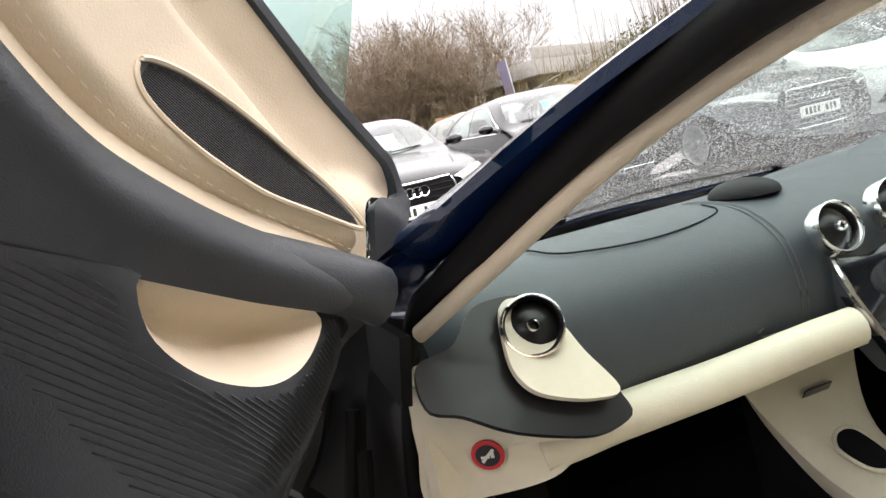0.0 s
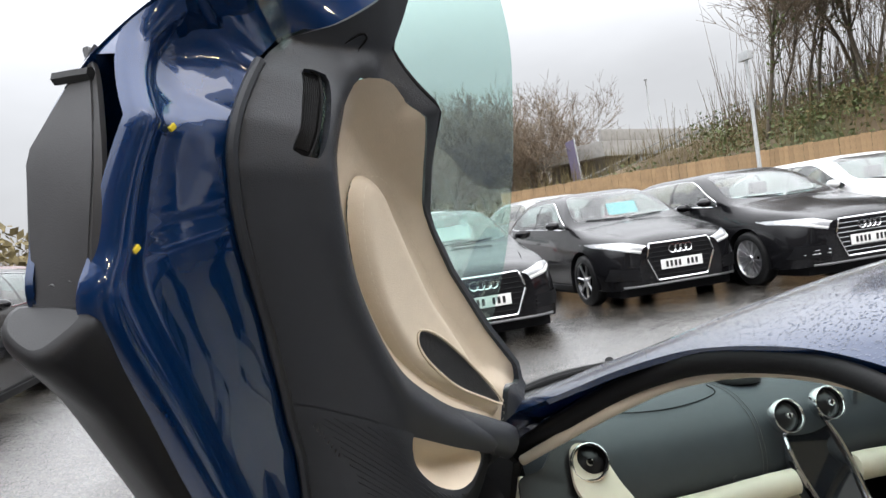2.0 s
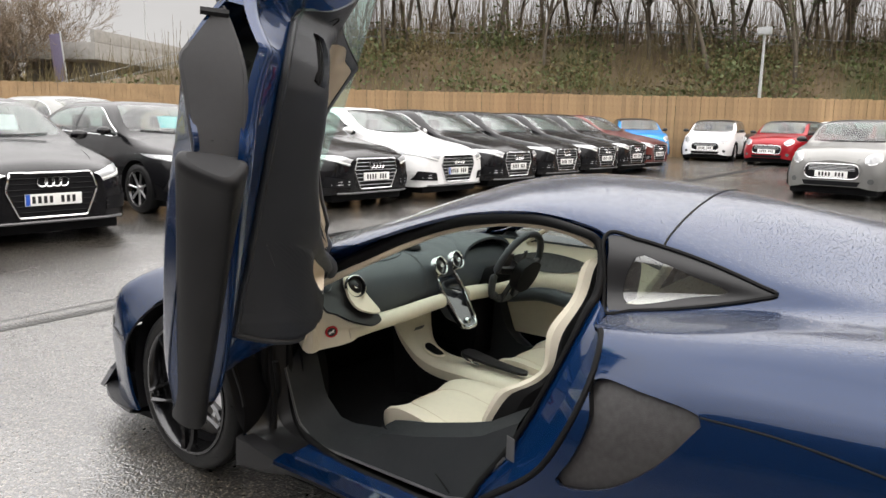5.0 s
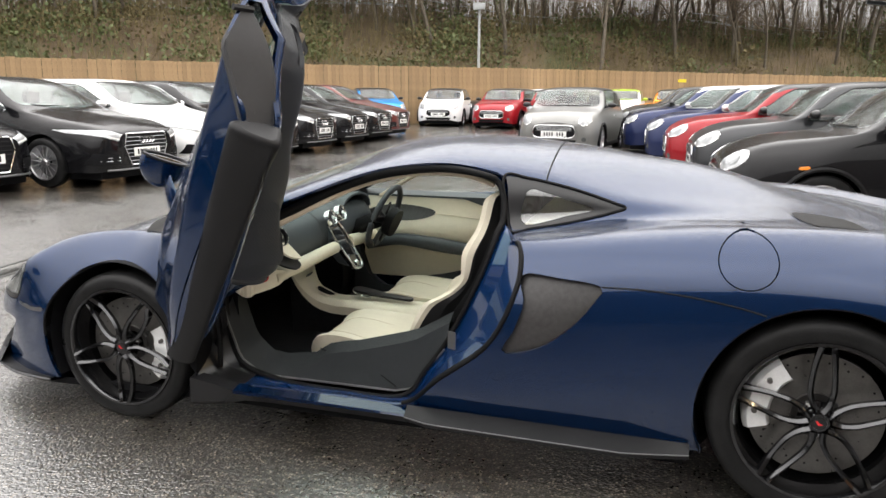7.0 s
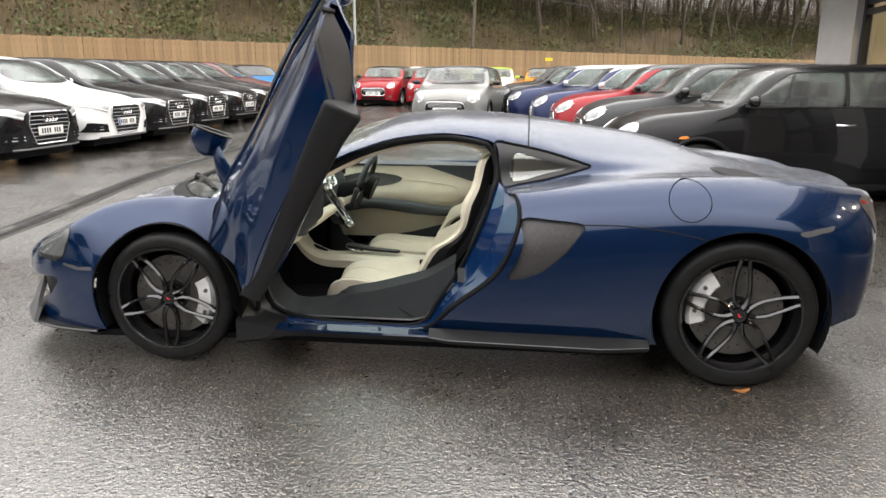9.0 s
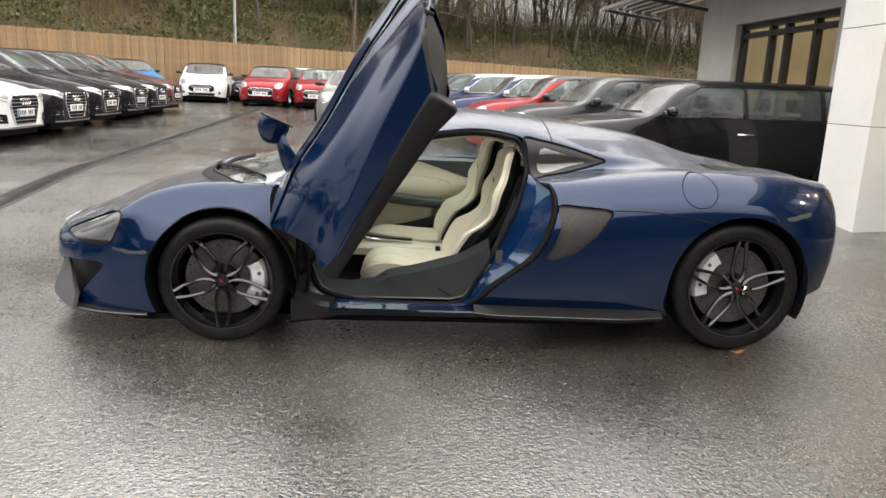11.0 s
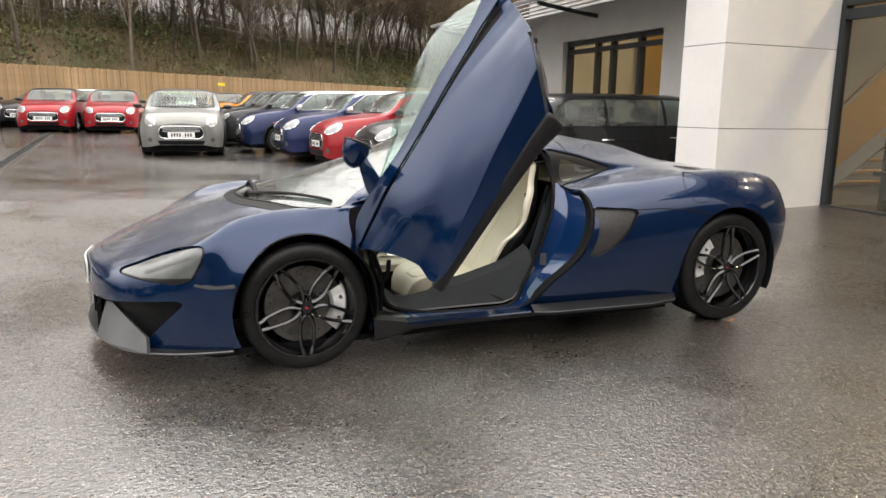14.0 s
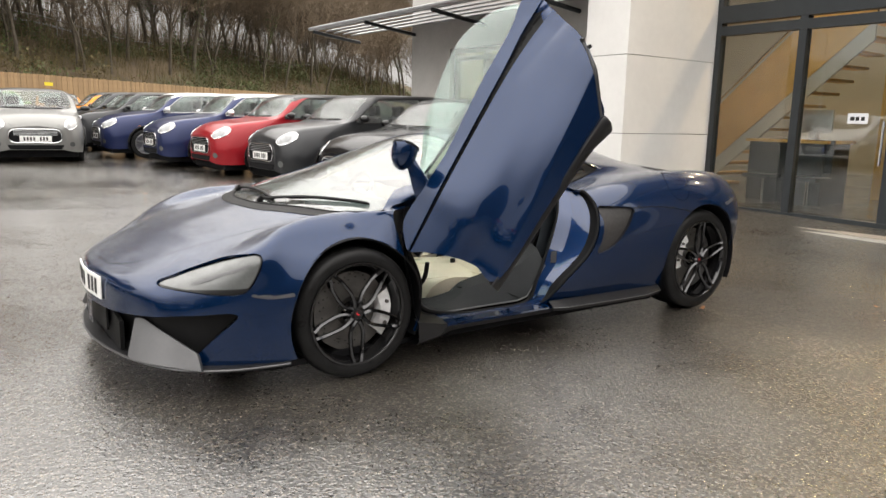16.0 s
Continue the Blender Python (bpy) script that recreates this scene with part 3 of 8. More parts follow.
RAIL_G = rail((-0.785, .28, .82), (-0.75, .38, .84), (-0.65, .45, .855), (-0.5, .50, .875), (-0.3, .55, .905), (0, .58, .93), (0.3, .60, .94), (0.65, .585, .918),
               (0.95, .600, .882), (1.1, .628, .866), (1.386, .69, .90), (1.7, .73, .90), (2.0, .75, .865), (2.2, .775, .845), (2.46, .80, .80), (2.67, .66, .775),
               (3.0, .66, .715), (3.137, .66, .675), (3.3, .62, .62), (3.5, .55, .55), (3.65, .40, .505), (3.72, .20, .485), (3.745, .04, .465))
RAIL_C = rail((-0.785, .18, .83), (-0.65, .27, .86), (-0.5, .30, .885), (-0.3, .33, .92), (0, .36, .95), (0.3, .42, .98), (0.65, .48, 1.0), (0.95, .50, 1.065),
               (1.1, .51, 1.09), (1.386, .53, 1.12), (1.7, .565, 1.075), (2.0, .63, .985), (2.2, .70, .905), (2.46, .62, .855), (2.67, .42, .825), (3.0, .36, .735),
               (3.137, .36, .70), (3.3, .34, .65), (3.5, .30, .575), (3.65, .22, .517), (3.72, .11, .497), (3.745, .02, .475))
RAIL_T = rail((-0.785, .83), (-0.65, .86), (-0.5, .895), (-0.3, .935), (0, .99), (0.3, 1.075), (0.65, 1.13), (0.95, 1.172), (1.386, 1.20), (1.6, 1.185), (1.77, 1.145),
               (1.97, 1.075), (2.2, 1.0), (2.46, .918), (2.67, .852), (2.9, .785), (3.0, .758), (3.137, .72), (3.3, .668), (3.5, .585), (3.65, .525), (3.72, .50), (3.745, .48))


def body_rails(x):
    t = RAIL_T(x)
    return np.stack([RAIL_B(x), RAIL_M(x), RAIL_U(x), RAIL_H(x), RAIL_G(x), RAIL_C(x), np.stack([np.zeros_like(t), t], -1)], -2)


def body_point(x, s):
    """The left half of the outer skin: station x, way s from the sill (0) to the middle of the roof (1)."""
    x, s = np.broadcast_arrays(np.asarray(x, float), np.asarray(s, float))
    p = body_rails(x)
    m = np.empty_like(p)
    m[..., 1:-1, :] = (p[..., 2:, :] - p[..., :-2, :]) / (KNOTS[2:] - KNOTS[:-2])[:, None]
    m[..., 0, :] = (p[..., 1, :] - p[..., 0, :]) / (KNOTS[1] - KNOTS[0])
    m[..., -1, 0] = (p[..., -1, 0] - p[..., -2, 0]) / (KNOTS[-1] - KNOTS[-2])
    m[..., -1, 1] = 0
    i = np.clip(np.searchsorted(KNOTS, s, side="right") - 1, 0, len(KNOTS) - 2)
    h = KNOTS[i + 1] - KNOTS[i]
    u = ((s - KNOTS[i]) / h)[..., None]
    take = lambda a, k: np.take_along_axis(a, k[..., None, None].repeat(2, -1), -2)[..., 0, :]
    yz = (2*u**3 - 3*u**2 + 1) * take(p, i) + (u**3 - 2*u**2 + u) * h[..., None] * take(m, i) + (3*u**2 - 2*u**3) * take(p, i + 1) + (u**3 - u**2) * h[..., None] * take(m, i + 1)
    return np.stack([x, yz[..., 0], yz[..., 1]], -1)


def skin_y(x, z, top=0.8):
    """The half width of the skin at station x and height z."""
    s = np.linspace(0, top, 120)
    p = body_point(np.full(120, x), s)
    return float(np.interp(z, np.maximum.accumulate(p[:, 2]), p[:, 1]))


def on_skin(pts, lift=0.0, per=10, closed=True):
    """A smooth line through side-view points (x, z), laid on the left skin."""
    q = loop(pts, per * len(pts), closed)
    return np.array([(x, skin_y(x, z) + lift, z) for x, z in q])


xs = np.unique(np.concatenate([np.linspace(TAIL, -0.55, 22), np.linspace(-0.55, 3.42, 190), np.linspace(3.42, 3.65, 26), np.linspace(3.65, NOSE, 14)]))
ss = np.unique(np.concatenate([np.linspace(0, 1, 66)]))
SKIN = flipped(grid(body_point, xs, ss))

DOOR_LINE = [(2.43, .79), (2.425, .62), (2.37, .42), (2.30, .23), (2.0, .205), (1.7, .205), (1.42, .215), (1.27, .34), (1.08, .50), (0.99, .70), (0.998, .832), (1.072, .858),
             (1.098, .96), (1.113, 1.05), (1.19, 1.085), (1.38, 1.108), (1.60, 1.085), (1.76, 1.04), (1.9, .985), (2.1, .905), (2.3, .84)]
QUARTER = [(1.122, 1.066), (1.03, 1.058), (.95, 1.043), (.87, 1.025), (.79, 1.003), (.70, .975), (.655, .958), (.70, .940), (.80, .912), (.90, .889), (1.0, .872), (1.080, .862), (1.105, .96)]
DUCT = [(.985, .75), (.85, .752), (.705, .738), (.725, .685), (.80, .592), (.91, .508), (1.04, .478), (1.0, .56), (.97, .66)]
door_in, quarter_in, duct_in = inside(loop(DOOR_LINE, 160)), inside(loop(QUARTER, 120, sharp=True)), inside(loop(DUCT, 90))


def arch(x, y, z, grow=0.0):
    f = np.hypot(x - FRONT_AXLE, z - FRONT_HUB) - (0.362 + grow)
    r = np.hypot(x, z - REAR_HUB) - (0.385 + grow)
    return np.where(np.abs(y) > 0.45, np.minimum(f, r), 1.0)


def screen_edge(x, y, z):
    """Positive on the windscreen."""
    base = 2.885 - 0.44 * (np.abs(y) / 0.865) ** 2 - x
    top = x - (1.70 + 0.10 * (np.abs(y) / 0.6) ** 2)
    side = RAIL_C(x)[..., 0] - 0.035 + np.clip(x - 2.3, 0, 1) * 1.3 - np.abs(y)
    return np.minimum(np.minimum(base, top), side)


HEAD = [(3.515, .503), (3.43, .548), (3.30, .604), (3.20, .645), (3.150, .652), (3.148, .61), (3.19, .52), (3.225, .487), (3.30, .480), (3.40, .488)]
head_in = inside(loop(HEAD, 80))
INTAKE = [(3.74, .315), (3.6, .36), (3.45, .385), (3.28, .40), (3.24, .385), (3.34, .28), (3.42, .19), (3.55, .14), (3.8, .14)]
intake_in = inside(loop(INTAKE, 100, sharp=True))
GAP = 0.003
side_only = lambda f, lo=0.3: (lambda x, y, z: np.where(np.abs(y) > lo, f(x, z), -1.0))

shell = clip(SKIN, arch)
shell = clip(shell, lambda x, y, z: -screen_edge(x, y, z) - 0.002)
shell = clip(shell, lambda x, y, z: -side_only(head_in, 0.35)(x, y, z) - 0.003)
shell = clip(shell, lambda x, y, z: -intake_in(x, z))
shell = clip(shell, lambda x, y, z: np.where(np.abs(y) > .3, -quarter_in(x, z), 1.0))
shell_left = clip(shell, lambda x, y, z: np.where(np.abs(y) > .3, -door_in(x, z), 1.0))
shell_left = clip(shell_left, lambda x, y, z: -side_only(duct_in, 0.6)(x, y, z))
shell_right = mirrored(clip(shell, lambda x, y, z: np.where(np.abs(y) > .3, np.abs(door_in(x, z)) - GAP, 1.0)))
# the far door's window
FAR_WIN = [(2.28, .812), (1.9, .818), (1.5, .832), (1.13, .862), (1.15, 1.04), (1.22, 1.07), (1.38, 1.088), (1.6, 1.065), (1.76, 1.02), (1.9, .965), (2.1, .885)]
far_in = inside(loop(FAR_WIN, 120))
shell_right = clip(shell_right, lambda x, y, z: np.where(np.abs(y) > .3, -far_in(x, z), 1.0))
shell_right = clip(shell_right, lambda x, y, z: -side_only(duct_in, 0.6)(x, y, z))

# the bonnet lid, cut out with a shut line
bonnet_in = inside([(3.62, 0.0), (3.615, .12), (3.56, .25), (3.45, .40), (3.2, .53), (2.9, .60), (2.72, .60), (2.74, -.60), (2.9, -.60), (3.2, -.53), (3.45, -.40), (3.56, -.25), (3.615, -.12)])
bonnet_f = lambda x, y, z: np.where(z > .44, bonnet_in(x, y), -1.0)
body_all = merge(shell_left, shell_right)
bonnet_surf = clip(body_all, lambda x, y, z: bonnet_f(x, y, z) - GAP * .6)
body_all = clip(body_all, lambda x, y, z: -bonnet_f(x, y, z) - GAP * .6)
# the roof seam and the fuel flap are cut the same way
body_all = clip(body_all, lambda x, y, z: np.where((z > 1.04), np.abs(x - .955 - 0.01 * np.abs(y)) - .0022, 1.0))
fuel_f = lambda x, y, z: np.where(y > .5, .090 - np.hypot((x - .250), (z - .852) * 1.06), -1.0)
flap = clip(body_all, lambda x, y, z: fuel_f(x, y, z) - .002)
body_all = clip(body_all, lambda x, y, z: -fuel_f(x, y, z) - .002)
nose_cap = body_point(np.full(66, NOSE), ss)
nose = fan(np.vstack([nose_cap, (nose_cap * (1, -1, 1))[::-1]]))
tail_cap = body_point(np.full(66, TAIL), ss)
tail = flipped(fan(np.vstack([tail_cap, (tail_cap * (1, -1, 1))[::-1]])))
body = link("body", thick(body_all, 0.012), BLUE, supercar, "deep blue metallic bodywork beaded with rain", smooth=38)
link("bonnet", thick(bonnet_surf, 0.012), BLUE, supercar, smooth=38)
seam_half = np.array([body_point(.955, s) for s in np.linspace(.5, 1.0, 60)]).reshape(-1, 3)
seam_half = seam_half[(seam_half[:, 2] > 1.045) & (seam_half[:, 1] > .004)]
seam_half[:, 0] += .01 * seam_half[:, 1]
link("roof_seam", tube(np.vstack([seam_half, (seam_half * (1, -1, 1))[::-1]]) - (0, 0, .001), .0042, 6), RUBBER, supercar)
link("fuel_flap", thick(flap, 0.008), BLUE, supercar, smooth=38)
link("nose_panel", nose, BLUE, supercar, smooth=38)
link("tail_panel", tail, BLACK_PLASTIC, supercar, "black rear panel between the lamps", smooth=38)
screen_surf = both(clip(SKIN, lambda x, y, z: screen_edge(x, y, z) - .001))
SCREEN_GLASS = glass_material("windscreen_glass", (0.55, 0.66, 0.61), rain=0.32, rain_scale=190.0, mirror=0.19)
link("windscreen", pushed(screen_surf, -0.004), SCREEN_GLASS, supercar, "raked windscreen wet with rain", shadow=False)
QUARTER_GLASS = glass_material("wet_quarter_glass", (0.58, 0.66, 0.62), rain=0.12, mirror=0.16)
quarter = clip(SKIN, lambda x, y, z: np.where(np.abs(y) > .3, np.minimum(quarter_in(x, z), -door_in(x, z)), -1.0))
link("quarter_window", pushed(quarter, -0.004), QUARTER_GLASS, supercar, shadow=False)
link("quarter_window", pushed(mirrored(quarter), -0.004), QUARTER_GLASS, supercar, shadow=False)
far_glass = mirrored(clip(SKIN, lambda x, y, z: np.where(np.abs(y) > .3, far_in(x, z), -1.0)))
link("far_window", pushed(far_glass, -0.004), GLASS, supercar, shadow=False)

# ---- wheels of the sports car ----
def turned(surf, hx, hz, y, side):
    """A wheel part built round the origin, outer face towards +y, set on its hub."""
    v, f = surf
    v = v * (1, side, 1) + (hx, y * side, hz)
    return (v, f) if side > 0 else (v, [tuple(reversed(q)) for q in f])


def make_supercar_wheel(hx, hz, radius, rim_r, width, side, caliper_at, spin):
    y = 0.945
    put = lambda s: turned(s, hx, hz, y, side)
    tyre_prof = [(rim_r - .012, -.018), (rim_r + .004, -.006), (rim_r + .022, 0), (radius - .03, -.004), (radius - .012, -.014), (radius - .003, -.032), (radius, -.06),
                 (radius, -width + .06), (radius - .004, -width + .03), (radius - .02, -width + .01), (rim_r, -width)]
    wheel = link("wheel", put(flipped(lathe(tyre_prof, 72))), TYRE, supercar, "low-profile tyre on a dark twin-spoke alloy wheel")
    grooves = merge(*[lathe([(radius + .0005, -.05 - k * (width - .1) / 3), (radius + .0005, -.058 - k * (width - .1) / 3)], 48) for k in range(4)])
    link("tread_groove", put(grooves), LINER, wheel)
    rim_prof = [(rim_r + .004, -.010), (rim_r + .002, -.001), (rim_r - .008, 0), (rim_r - .014, -.010), (rim_r - .018, -.03), (rim_r - .03, -.06), (rim_r - .035, -width + .03)]
    link("rim", put(flipped(lathe(rim_prof, 72))), ALLOY_DARK, wheel)
    for k in range(5):
        a0 = 2 * math.pi * k / 5 + spin
        for sgn in (1, -1):
            rr = np.array([.035, .06, .10, .15, .20, rim_r - .025, rim_r - .008])
            off = sgn * np.array([.008, .024, .034, .033, .028, .021, .018])
            dy = np.array([-.022, -.020, -.021, -.022, -.020, -.014, -.010])
            ln = np.stack([rr * math.cos(a0) - off * math.sin(a0), dy, rr * math.sin(a0) + off * math.cos(a0)], 1)
            lnf = loop(ln, 22, closed=False)
            w = np.interp(np.linspace(0, 1, 22), [0, .2, .6, 1], [.0135, .0098, .0090, .0115])
            link("spoke", put(tube(lnf, w, 6, flat=1.7)), ALLOY_DARK, wheel)
    hub = merge(lathe([(0.0, -.012), (.030, -.012), (.036, -.018), (.045, -.05), (.06, -.055)], 32))
    link("hub", put(flipped(hub)), ALLOY_DARK, wheel)
    link("centre_cap", put(flipped(lathe([(.0, -.007), (.021, -.007), (.023, -.012)], 28))), SATIN_BLACK, wheel)
    tick = np.array([(-.011, -.0055, -.004), (.004, -.0055, -.006), (.013, -.0055, .008), (.006, -.0055, .009), (.001, -.0055, .002)])
    link("cap_mark", put(thick(flipped(fan(tick)), .001)), RED, wheel)
    for k in range(5):
        a = 2 * math.pi * (k + .5) / 5 + spin
        c = (.056 * math.cos(a), 0, .056 * math.sin(a))
        link("wheel_bolt", put(lathe([(0, -.040), (.008, -.040), (.009, -.06)], 8, centre=c)), CHROME, wheel)
    disc_r = rim_r * .78
    link("brake_disc", put(merge(lathe([(.05, -.085), (.075, -.075), (.078, -.082), (disc_r, -.084), (disc_r, -.11)], 60))), DISC, wheel)
    holes = []
    for k in range(54):
        a, r = k * 2.399, disc_r * (.58 + .36 * ((k * .37) % 1))
        holes.append(lathe([(0, -.0832), (.0042, -.0832)], 6, centre=(r * math.cos(a), 0, r * math.sin(a))))
    tagged(link("drilled_hole", put(merge(*holes)), LINER, wheel), kind="stuff")
    ar = np.linspace(caliper_at - .62, caliper_at + .62, 15)
    inner, outer = disc_r - .066, disc_r + .018
    bulge = .010 * np.cos(np.linspace(-1.4, 1.4, 15)) + .004 * np.cos(np.linspace(0, 6 * np.pi, 15))
    pts = [np.stack([r * np.cos(ar), np.full(15, yy) + (bulge if yy > -.06 else 0), r * np.sin(ar)], 1) for r, yy in
           ((outer, -.12), (outer, -.062), (outer - .014, -.048), (inner + .012, -.048), (inner, -.060), (inner, -.12))]
    cal = merge(*[strip(pts[i], pts[i + 1], closed=False) for i in range(5)])
    link("brake_caliper", put(cal), CALIPER, wheel, "silver brake caliper", smooth=30)
    for k in (-.3, .3):
        aa = caliper_at + k
        link("caliper_bolt", put(lathe([(0, -.03), (.009, -.03), (.011, -.05)], 10, centre=((disc_r - .016) * math.cos(aa), 0, (disc_r - .016) * math.sin(aa)))), DISC, wheel)
    link("barrel_back", put(lathe([(0, -width + .02), (rim_r - .03, -width + .02)], 32)), LINER, wheel)
    return wheel


for side in (1, -1):
    make_supercar_wheel(FRONT_AXLE, FRONT_HUB - .002, .322, .252, .225, side, math.pi + .1, -math.pi / 2)
    make_supercar_wheel(0, REAR_HUB - .004, .346, .268, .285, side, .35, math.pi / 2)

# wheel arch liners
for hx, hz, r in ((FRONT_AXLE, FRONT_HUB, .366), (0, REAR_HUB, .390)):
    a = np.linspace(-.45, math.pi + .45, 40)
    for side in (1, -1):
        o = np.stack([hx + r * np.cos(a), np.full(40, side * .935), hz + r * np.sin(a)], 1)
        i = o * (1, 0, 1) + (0, side * .52, 0)
        link("wheel_arch_liner", merge(strip(o, i, closed=False), strip(i, i * (0, 1, 0) + (hx, 0, hz), closed=False)), LINER, supercar)
        lip_x = [hx + (r - .004) * math.cos(q) for q in a[5:-5]]
        lip_z = [hz + (r - .004) * math.sin(q) for q in a[5:-5]]
        lip = np.array([(x, side * (skin_y(x, max(z, .2)) - .006), z) for x, z in zip(lip_x, lip_z)])
        link("arch_lip", tube(lip, .006, 6), BLACK_PLASTIC, supercar)

# ---- outer trim ----
under = np.array([(x, y, .135) for x, y in ((3.5, .6), (3.1, .9), (2.3, .86), (.4, .86), (.3, .6), (-.5, .5), (-.5, -.5), (.3, -.6), (.4, -.86), (2.3, -.86), (3.1, -.9), (3.5, -.6))])
link("underbody", thick(fan(under), .03), LINER, supercar)
for side in (1, -1):
    lens_f = lambda grow: (lambda x, y, z: np.where(np.abs(y) > .35, head_in(x, z) - grow, -1.0))
    m = (lambda s: s) if side > 0 else mirrored
    bowl = clip(SKIN, lens_f(.001))
    head = link("headlamp", m(pushed(bowl, -.006)), SATIN_BLACK, supercar, "slim swept headlamp with pale lens")
    link("lens", m(clip(pushed(bowl, -.002), lens_f(.006))), LENS, head)
    core = clip(pushed(bowl, .0005), lambda x, y, z: np.minimum(lens_f(.030)(x, y, z), .012 - np.abs(z - (.545 + (3.36 - x) * .42))))
    link("light_guide", m(core), GREY_SATIN, head)
    link("lower_blade", m(clip(pushed(bowl, .001), lambda x, y, z: .013 - np.abs(z - .488 - (3.36 - x) * .05))), SATIN_BLACK, head)
    inlet = clip(SKIN, lambda x, y, z: intake_in(x, z) - .0)
    link("front_intake", m(pushed(inlet, -.055)), BLACK_PLASTIC, supercar, "black lower grille opening")
    ed = np.array([(x, skin_y(x, z), z) for x, z in loop(INTAKE[2:7], 40, closed=False, sharp=True)])
    link("intake_lip", m(merge(strip(ed, ed * (1, 1, 1) - (.05, .05, 0), closed=False))), SATIN_BLACK, supercar)
    top = loop([(3.575, .50, .322), (3.55, .535, .325), (3.51, .61, .292), (3.44, .76, .245), (3.40, .835, .215)], 24, closed=False)
    low = loop([(3.625, .555, .165), (3.60, .61, .155), (3.55, .70, .152), (3.47, .80, .150), (3.40, .885, .150)], 24, closed=False)
    blade = strip(top, low, closed=False, steps=6)
    bl = thick(blade, .02)
    link("aero_blade", m(bl), GREY_SATIN, supercar, "grey angled aero blade in the front bumper", smooth=30)
    mk = loop([(3.215, .484), (3.10, .474), (3.008, .484), (3.012, .462), (3.12, .455), (3.20, .470)], 50, sharp=True)
    link("side_marker", m(pushed(clip(SKIN, lambda x, y, z: np.where(np.abs(y) > .5, inside(mk)(x, z), -1.)), .002)), GREY_SATIN, supercar)
    rm = loop([(-.20, .735), (-.36, .765), (-.37, .745), (-.22, .712)], 40, sharp=True)
    link("rear_marker", m(pushed(clip(SKIN, lambda x, y, z: np.where(np.abs(y) > .5, inside(rm)(x, z), -1.)), .002)), GREY_SATIN, supercar)
    tl = loop([(-.515, .850), (-.595, .858), (-.668, .80), (-.660, .72), (-.612, .70), (-.565, .77)], 60)
    lamp = link("tail_lamp", m(pushed(clip(SKIN, lambda x, y, z: np.where(np.abs(y) > .3, inside(tl)(x, z), -1.)), .003)), CARBON, supercar, "black tail lamp cluster with a thin red strip")
    link("red_strip", m(pushed(clip(SKIN, lambda x, y, z: np.where(np.abs(y) > .3, np.minimum(inside(tl)(x, z) - .004, .006 - np.abs(z - .835 - (x + .6) * .12)), -1.)), .0055)), RED_LENS, lamp)
    # side duct with its mesh
    dsurf = clip(SKIN, lambda x, y, z: side_only(duct_in, .6)(x, y, z) + .004)
    link("side_duct", m(pushed(dsurf, -.022)), CARBON, supercar, "dark mesh side air intake")
    rim = np.array([(x, skin_y(x, z) - .001, z) for x, z in loop(DUCT, 110)])
    link("duct_edge", m(strip(rim, rim - (0, .024, 0))), BLACK_PLASTIC, supercar)
    # shut line from the duct to the wheel arch
    seam_line = on_skin([(.705, .737), (.55, .740), (.40, .730), (.27, .712), (.19, .694)], -.0005, 10, closed=False)
    link("panel_seam", tube(seam_line * (1, side, 1), .0032, 5), RUBBER, supercar)
    # sill blade with a bright edge
    bx = np.linspace(1.40, .385, 24)
    up = np.stack([bx, np.interp(bx, [.385, 1.40], [.905, .925]), np.interp(bx, [.385, 1.40], [.205, .225])], 1)
    out = up + (0, .055, -.030)
    out[:, 1] = np.interp(bx, [.385, .6, 1.3, 1.40], [.93, .985, .995, .965])
    lowr = out - (0, .012, .024)
    back = lowr * (1, 0, 1) + (0, .84, 0)
    link("sill_blade", m(merge(*[strip(p, q, closed=False) for p, q in ((up, out), (out, lowr), (lowr, back))])), CLADDING, supercar, "dark grey sill blade with a pale lower edge")
    link("blade_edge", m(tube(out - (0, 0, .003), .003, 6)), GREY_SATIN, supercar)
    # dark front sill section and its kick-up before the door
    sx = np.linspace(2.33, 1.38, 26)
    zt = np.interp(sx, [1.38, 2.0, 2.15, 2.26, 2.33], [.205, .205, .210, .235, .245])
    zb = np.interp(sx, [1.38, 2.1, 2.2, 2.33], [.155, .150, .125, .110])
    yo = np.interp(sx, [1.38, 2.0, 2.33], [.945, .93, .955])
    rows = [np.stack([sx, yo - .05, zt], 1), np.stack([sx, yo, zt - .012], 1), np.stack([sx, yo + .004, zb + .02], 1), np.stack([sx, yo - .02, zb], 1), np.stack([sx, yo - .12, zb], 1)]
    blue_n = 5
    rows[2][blue_n:, 2] = np.interp(sx[blue_n:], [1.38, 2.0, 2.15], [.186, .180, .186])
    cut = lambda i, a, b: strip(rows[i][a:b], rows[i + 1][a:b], closed=False)
    link("front_sill", m(merge(cut(0, 0, blue_n + 1), cut(1, 0, blue_n + 1), cut(2, 0, 26), cut(3, 0, 26))), SATIN_BLACK, supercar)
    link("sill_panel", m(merge(cut(0, blue_n, 26), cut(1, blue_n, 26))), BLUE_SHADED, supercar)

# the splitter goes round the nose
px = np.concatenate([np.linspace(3.03, 3.5, 24), np.linspace(3.53, NOSE, 22)])
pb = RAIL_B(px)
half = np.stack([px + np.interp(px, [3.0, 3.5, NOSE], [0, .02, .012]), pb[:, 0] + np.interp(px, [3.03, 3.3, NOSE], [.012, .045, .05]), np.full(len(px), .150)], 1)
line = np.vstack([half, (half * (1, -1, 1))[::-1]])
inner = line * (1, .80, 1) - (.10, 0, 0)
